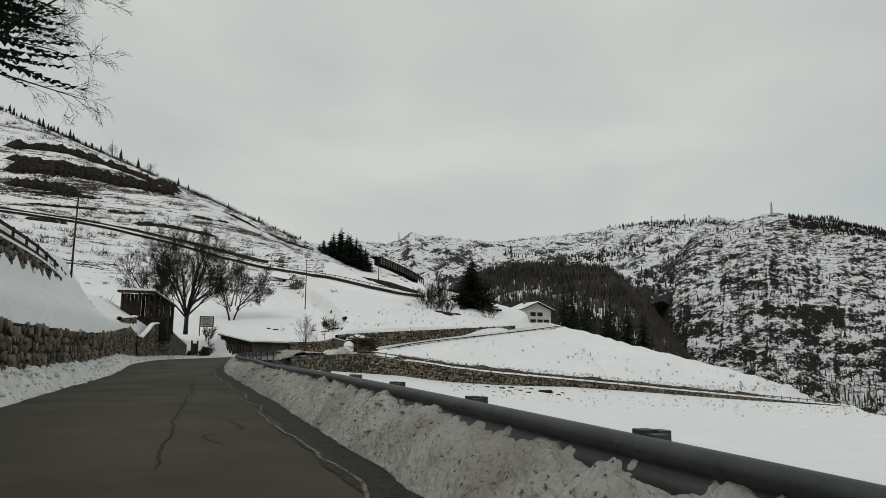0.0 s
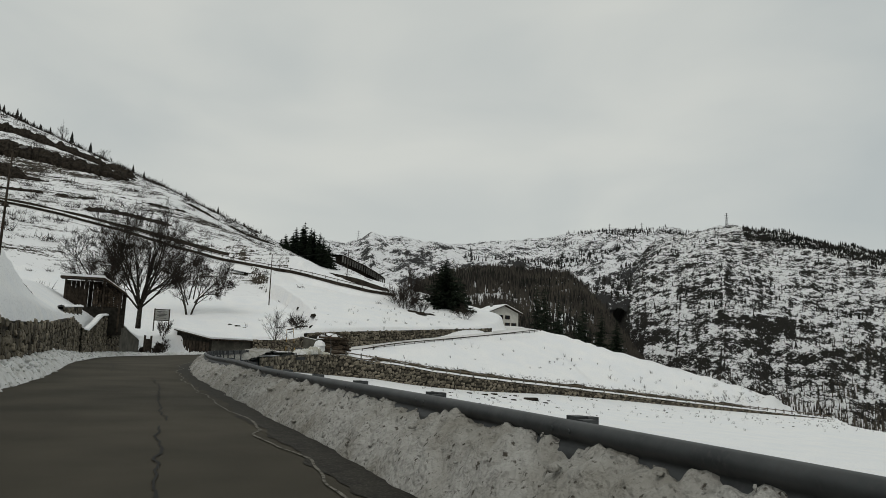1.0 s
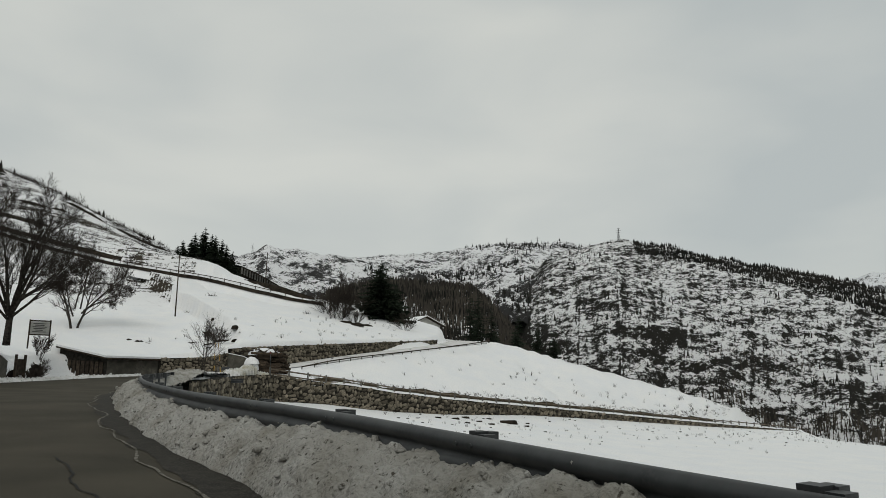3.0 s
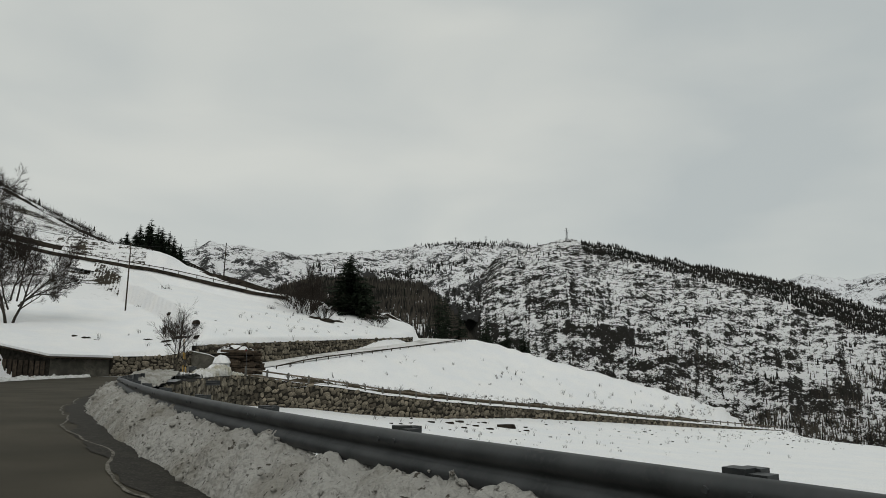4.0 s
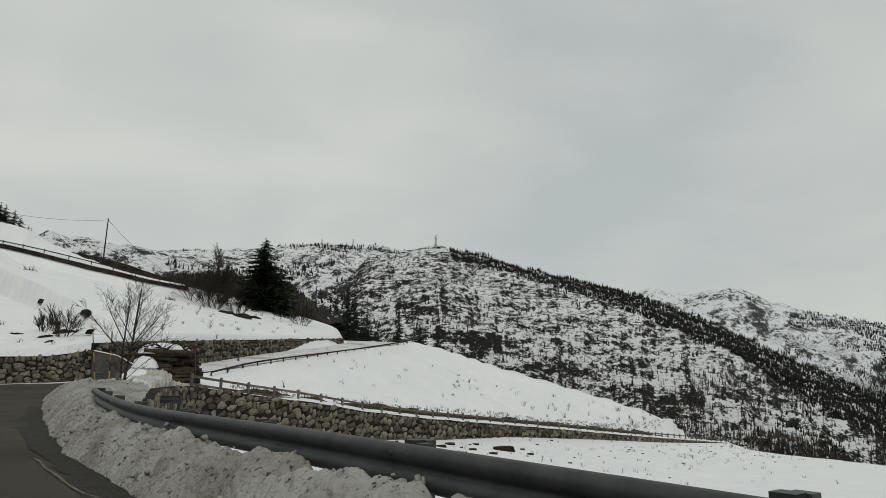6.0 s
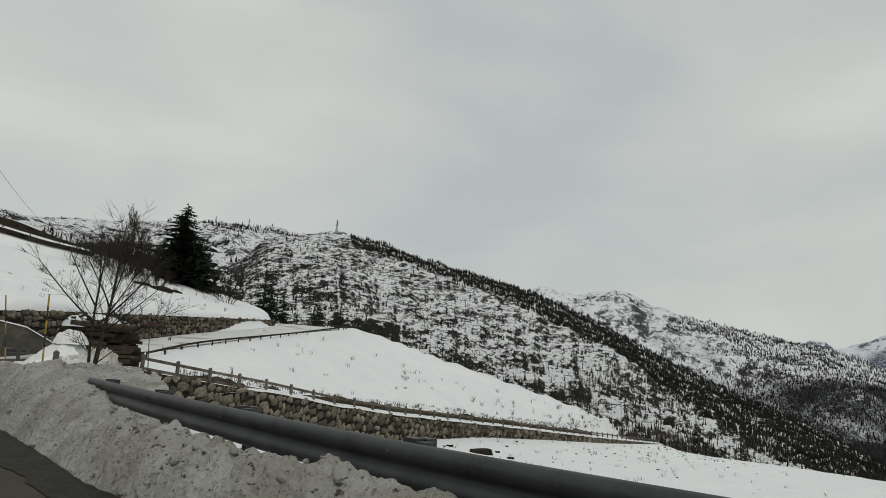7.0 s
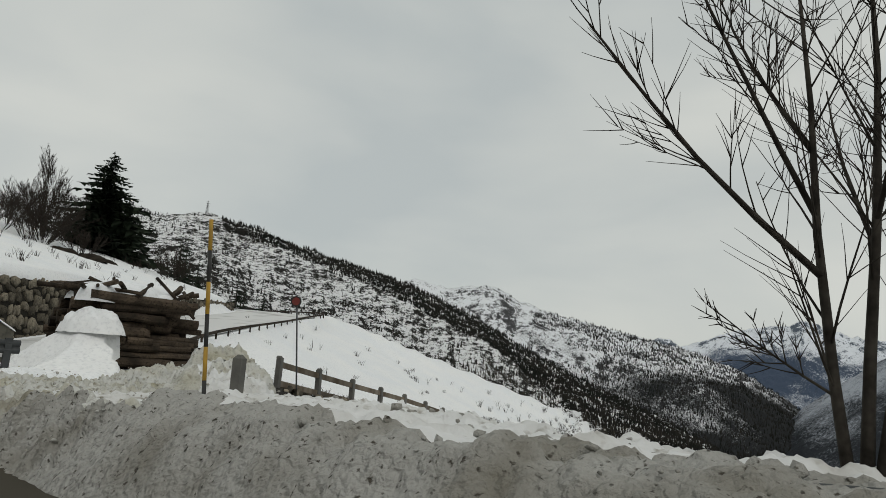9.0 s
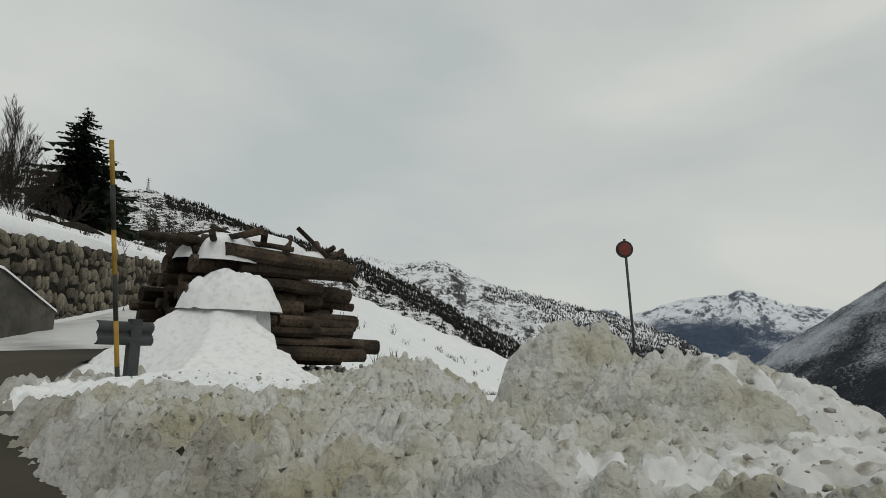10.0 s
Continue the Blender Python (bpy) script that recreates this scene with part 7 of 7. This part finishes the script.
def at_verge(rs):
    return tuple(WALL_A + WALL_U * rs.uniform(6, 93) + WALL_N * rs.uniform(5.7, 6.6))


def on_field(rs):
    return tuple(WALL_A + WALL_U * rs.uniform(10, 92) - WALL_N * rs.uniform(0.6, 9.0) * rs.uniform(0.4, 3.0))


def on_meadow(rs):
    s = rs.uniform(0, 44)
    p = np.array((-17.5, 104.9)) + np.array((0.665, 0.747)) * s + np.array((-0.747, 0.665)) * rs.uniform(1.0, 16)
    return tuple(p)


tufts("dry_stalks", 95, on_mound, 201, "dry stalks poking through the snowy bank", (0.25, 0.8), 9)
verge_tufts = tufts("dry_grass", 520, at_verge, 202, "dry grass hanging over the lower road's verge", (0.10, 0.32), 9, DRYGRASS)
verge_tufts.location.z = 0.55
tufts("dry_stalks", 230, on_field, 203, "dry stalks dotted over the snowy field", (0.12, 0.45), 5)
tufts("dry_stalks", 70, on_meadow, 204, "dry stalks on the meadow above the stone wall", (0.2, 0.7), 8)


def field_stones():
    """Flat dark stones that melt out of the snow in the field."""
    rs = np.random.RandomState(66)
    spots = [(13.9, 98.4, 1.15), (10.2, 97.2, 0.4), (9.0, 98.8, 0.5), (12.0, 99.8, 0.35), (7.6, 97.6, 0.5), (15.6, 97.0, 0.4), (11.2, 95.6, 0.45), (8.4, 95.4, 0.35), (16.5, 99.6, 0.3), (5.5, 96.8, 0.4)]
    spots += [(float(x), float(y), rs.uniform(0.10, 0.22)) for x, y in (on_field(rs) for _ in range(60))]
    for x, y, r in spots:
        s = Soup()
        n, z = 9, ground_at(x, y)
        ring = [(x + r * rs.uniform(0.75, 1.15) * math.cos(k * 0.698), y + 0.55 * r * rs.uniform(0.75, 1.15) * math.sin(k * 0.698)) for k in range(n)]
        v = [(a, b, z - 0.15) for a, b in ring] + [(x + (a - x) * 0.85, y + (b - y) * 0.85, z + 0.16 * r + rs.uniform(0, 0.10) * r + 0.03) for a, b in ring] + [(x, y, z + 0.22 * r + 0.03)]
        s.add(v, [(k, (k + 1) % n, n + (k + 1) % n, n + k) for k in range(n)] + [(n + k, n + (k + 1) % n, 2 * n) for k in range(n)])
        s.make("field_stone", EARTH, False, label="flat dark stone melting out of the snow", category="stone", group="stones in the field")


field_stones()

# dark rocks and bare patches in the meadow above the fork
for i, (rx, ry, rr) in enumerate(((-19.5, 116, 1.0), (-21.0, 114.6, 0.8), (-18.4, 118.4, 0.7), (-22.6, 129, 0.6), (-23.5, 116.8, 0.7), (-17.6, 113.6, 0.6), (-30.0, 116.2, 0.9), (-31.3, 116.6, 0.8), (-28.9, 115.8, 0.6), (-25.6, 122.0, 0.5), (-20.6, 111.9, 0.6),
                                  (-16.4, 120.5, 0.5), (-1.0, 139.0, 1.6), (-2.8, 140.0, 1.3), (0.8, 139.6, 1.2))):
    snow_blob("boulder", rx, ry, ground_at(rx, ry) - 0.2, rr * 1.3, rr * 0.7, rr * 0.26, 300 + i, "dark rock and scrub showing through the snowy meadow", EARTH, 40 * i, 0.12, 0.7, 16, category="boulder")

# ---------------------------------------------------------------- marks on the road


def road_mark(name, pts, width, mat, label, seed, lift=0.012, wander=0.05):
    """A thin strip lying on the asphalt along a plan line, of uneven width."""
    line = spline(pts, 0.12)
    rs = np.random.RandomState(seed)
    s = np.arange(len(line)) * 0.12
    off = (lumps(s * (0.45 if mat == SALT else 1.4), s * 0 + seed, seed, 3) - 0.5) * wander * 4
    n = offset_line(line, 1.0) - line
    w = width * (0.35 + 1.3 * lumps(s * (3.0 if width < 0.2 else 0.8), s * 0 + 2.2, seed + 1, 3))
    w[:4] *= np.linspace(0, 1, 4)
    w[-4:] *= np.linspace(1, 0, 4)
    a, b = line + n * (off - w / 2)[:, None], line + n * (off + w / 2)[:, None]
    z = lambda p: road_top(p[:, 0], p[:, 1]) + lift
    return obj_grid(name, np.stack([np.c_[a, z(a)], np.c_[b, z(b)]], 1), mat, True, label=label, category="road mark", kind="stuff")


road_l, road_r = resample(offset_line(LEFT_EDGE, -0.8), 260), resample(offset_line(RIGHT_EDGE, 0.6), 260)


def road_top(x, y):
    """Height of the asphalt, with its crown."""
    x, y = np.asarray(x, float), np.asarray(y, float)
    dl, dr = to_line(x, y, road_l)[0], to_line(x, y, road_r)[0]
    w = dl / (dl + dr)
    return mid_z(x, y) + 0.05 * (1 - (2 * w - 1) ** 2)


road_mark("asphalt_crack", [(-2.2, 4.6), (-3.9, 9.2), (-5.2, 13.0), (-6.4, 16.4)], 0.035, CRACK, "dark crack along the asphalt", 1)
road_mark("asphalt_crack", [(-2.0, 6.6), (-2.7, 7.6), (-2.5, 8.8), (-3.4, 10.0)], 0.022, CRACK, "thin branching crack in the asphalt", 2, wander=0.09)
road_mark("asphalt_crack", [(-6.5, 17.0), (-8.4, 22.0), (-10.5, 28.0), (-12.6, 33.0)], 0.03, CRACK, "long crack along the asphalt", 3)
road_mark("asphalt_crack", [(-15.5, 36.0), (-16.6, 39.0), (-18.4, 43.0), (-19.6, 46.0)], 0.03, CRACK, "crack along the asphalt", 4)
road_mark("asphalt_crack", [(-21.6, 92.0), (-20.4, 94.0), (-20.0, 96.5)], 0.035, CRACK, "crack near the fork", 5)
wet = offset_line(RIGHT_EDGE, -0.12)
wet = wet[(wet[:, 1] > -6) & (wet[:, 1] < 84)]
road_mark("wet_edge", [tuple(p) for p in wet[::4]], 0.75, GRIT, "dark wet grit at the foot of the snow bank", 6, 0.010, 0.05)
salt = offset_line(RIGHT_EDGE, -0.55)
salt = salt[(salt[:, 1] > -4) & (salt[:, 1] < 62)]
road_mark("salt_line", [tuple(p) for p in salt[::4]], 0.045, SALT, "pale dried salt line along the road edge", 7, 0.014, 0.16)
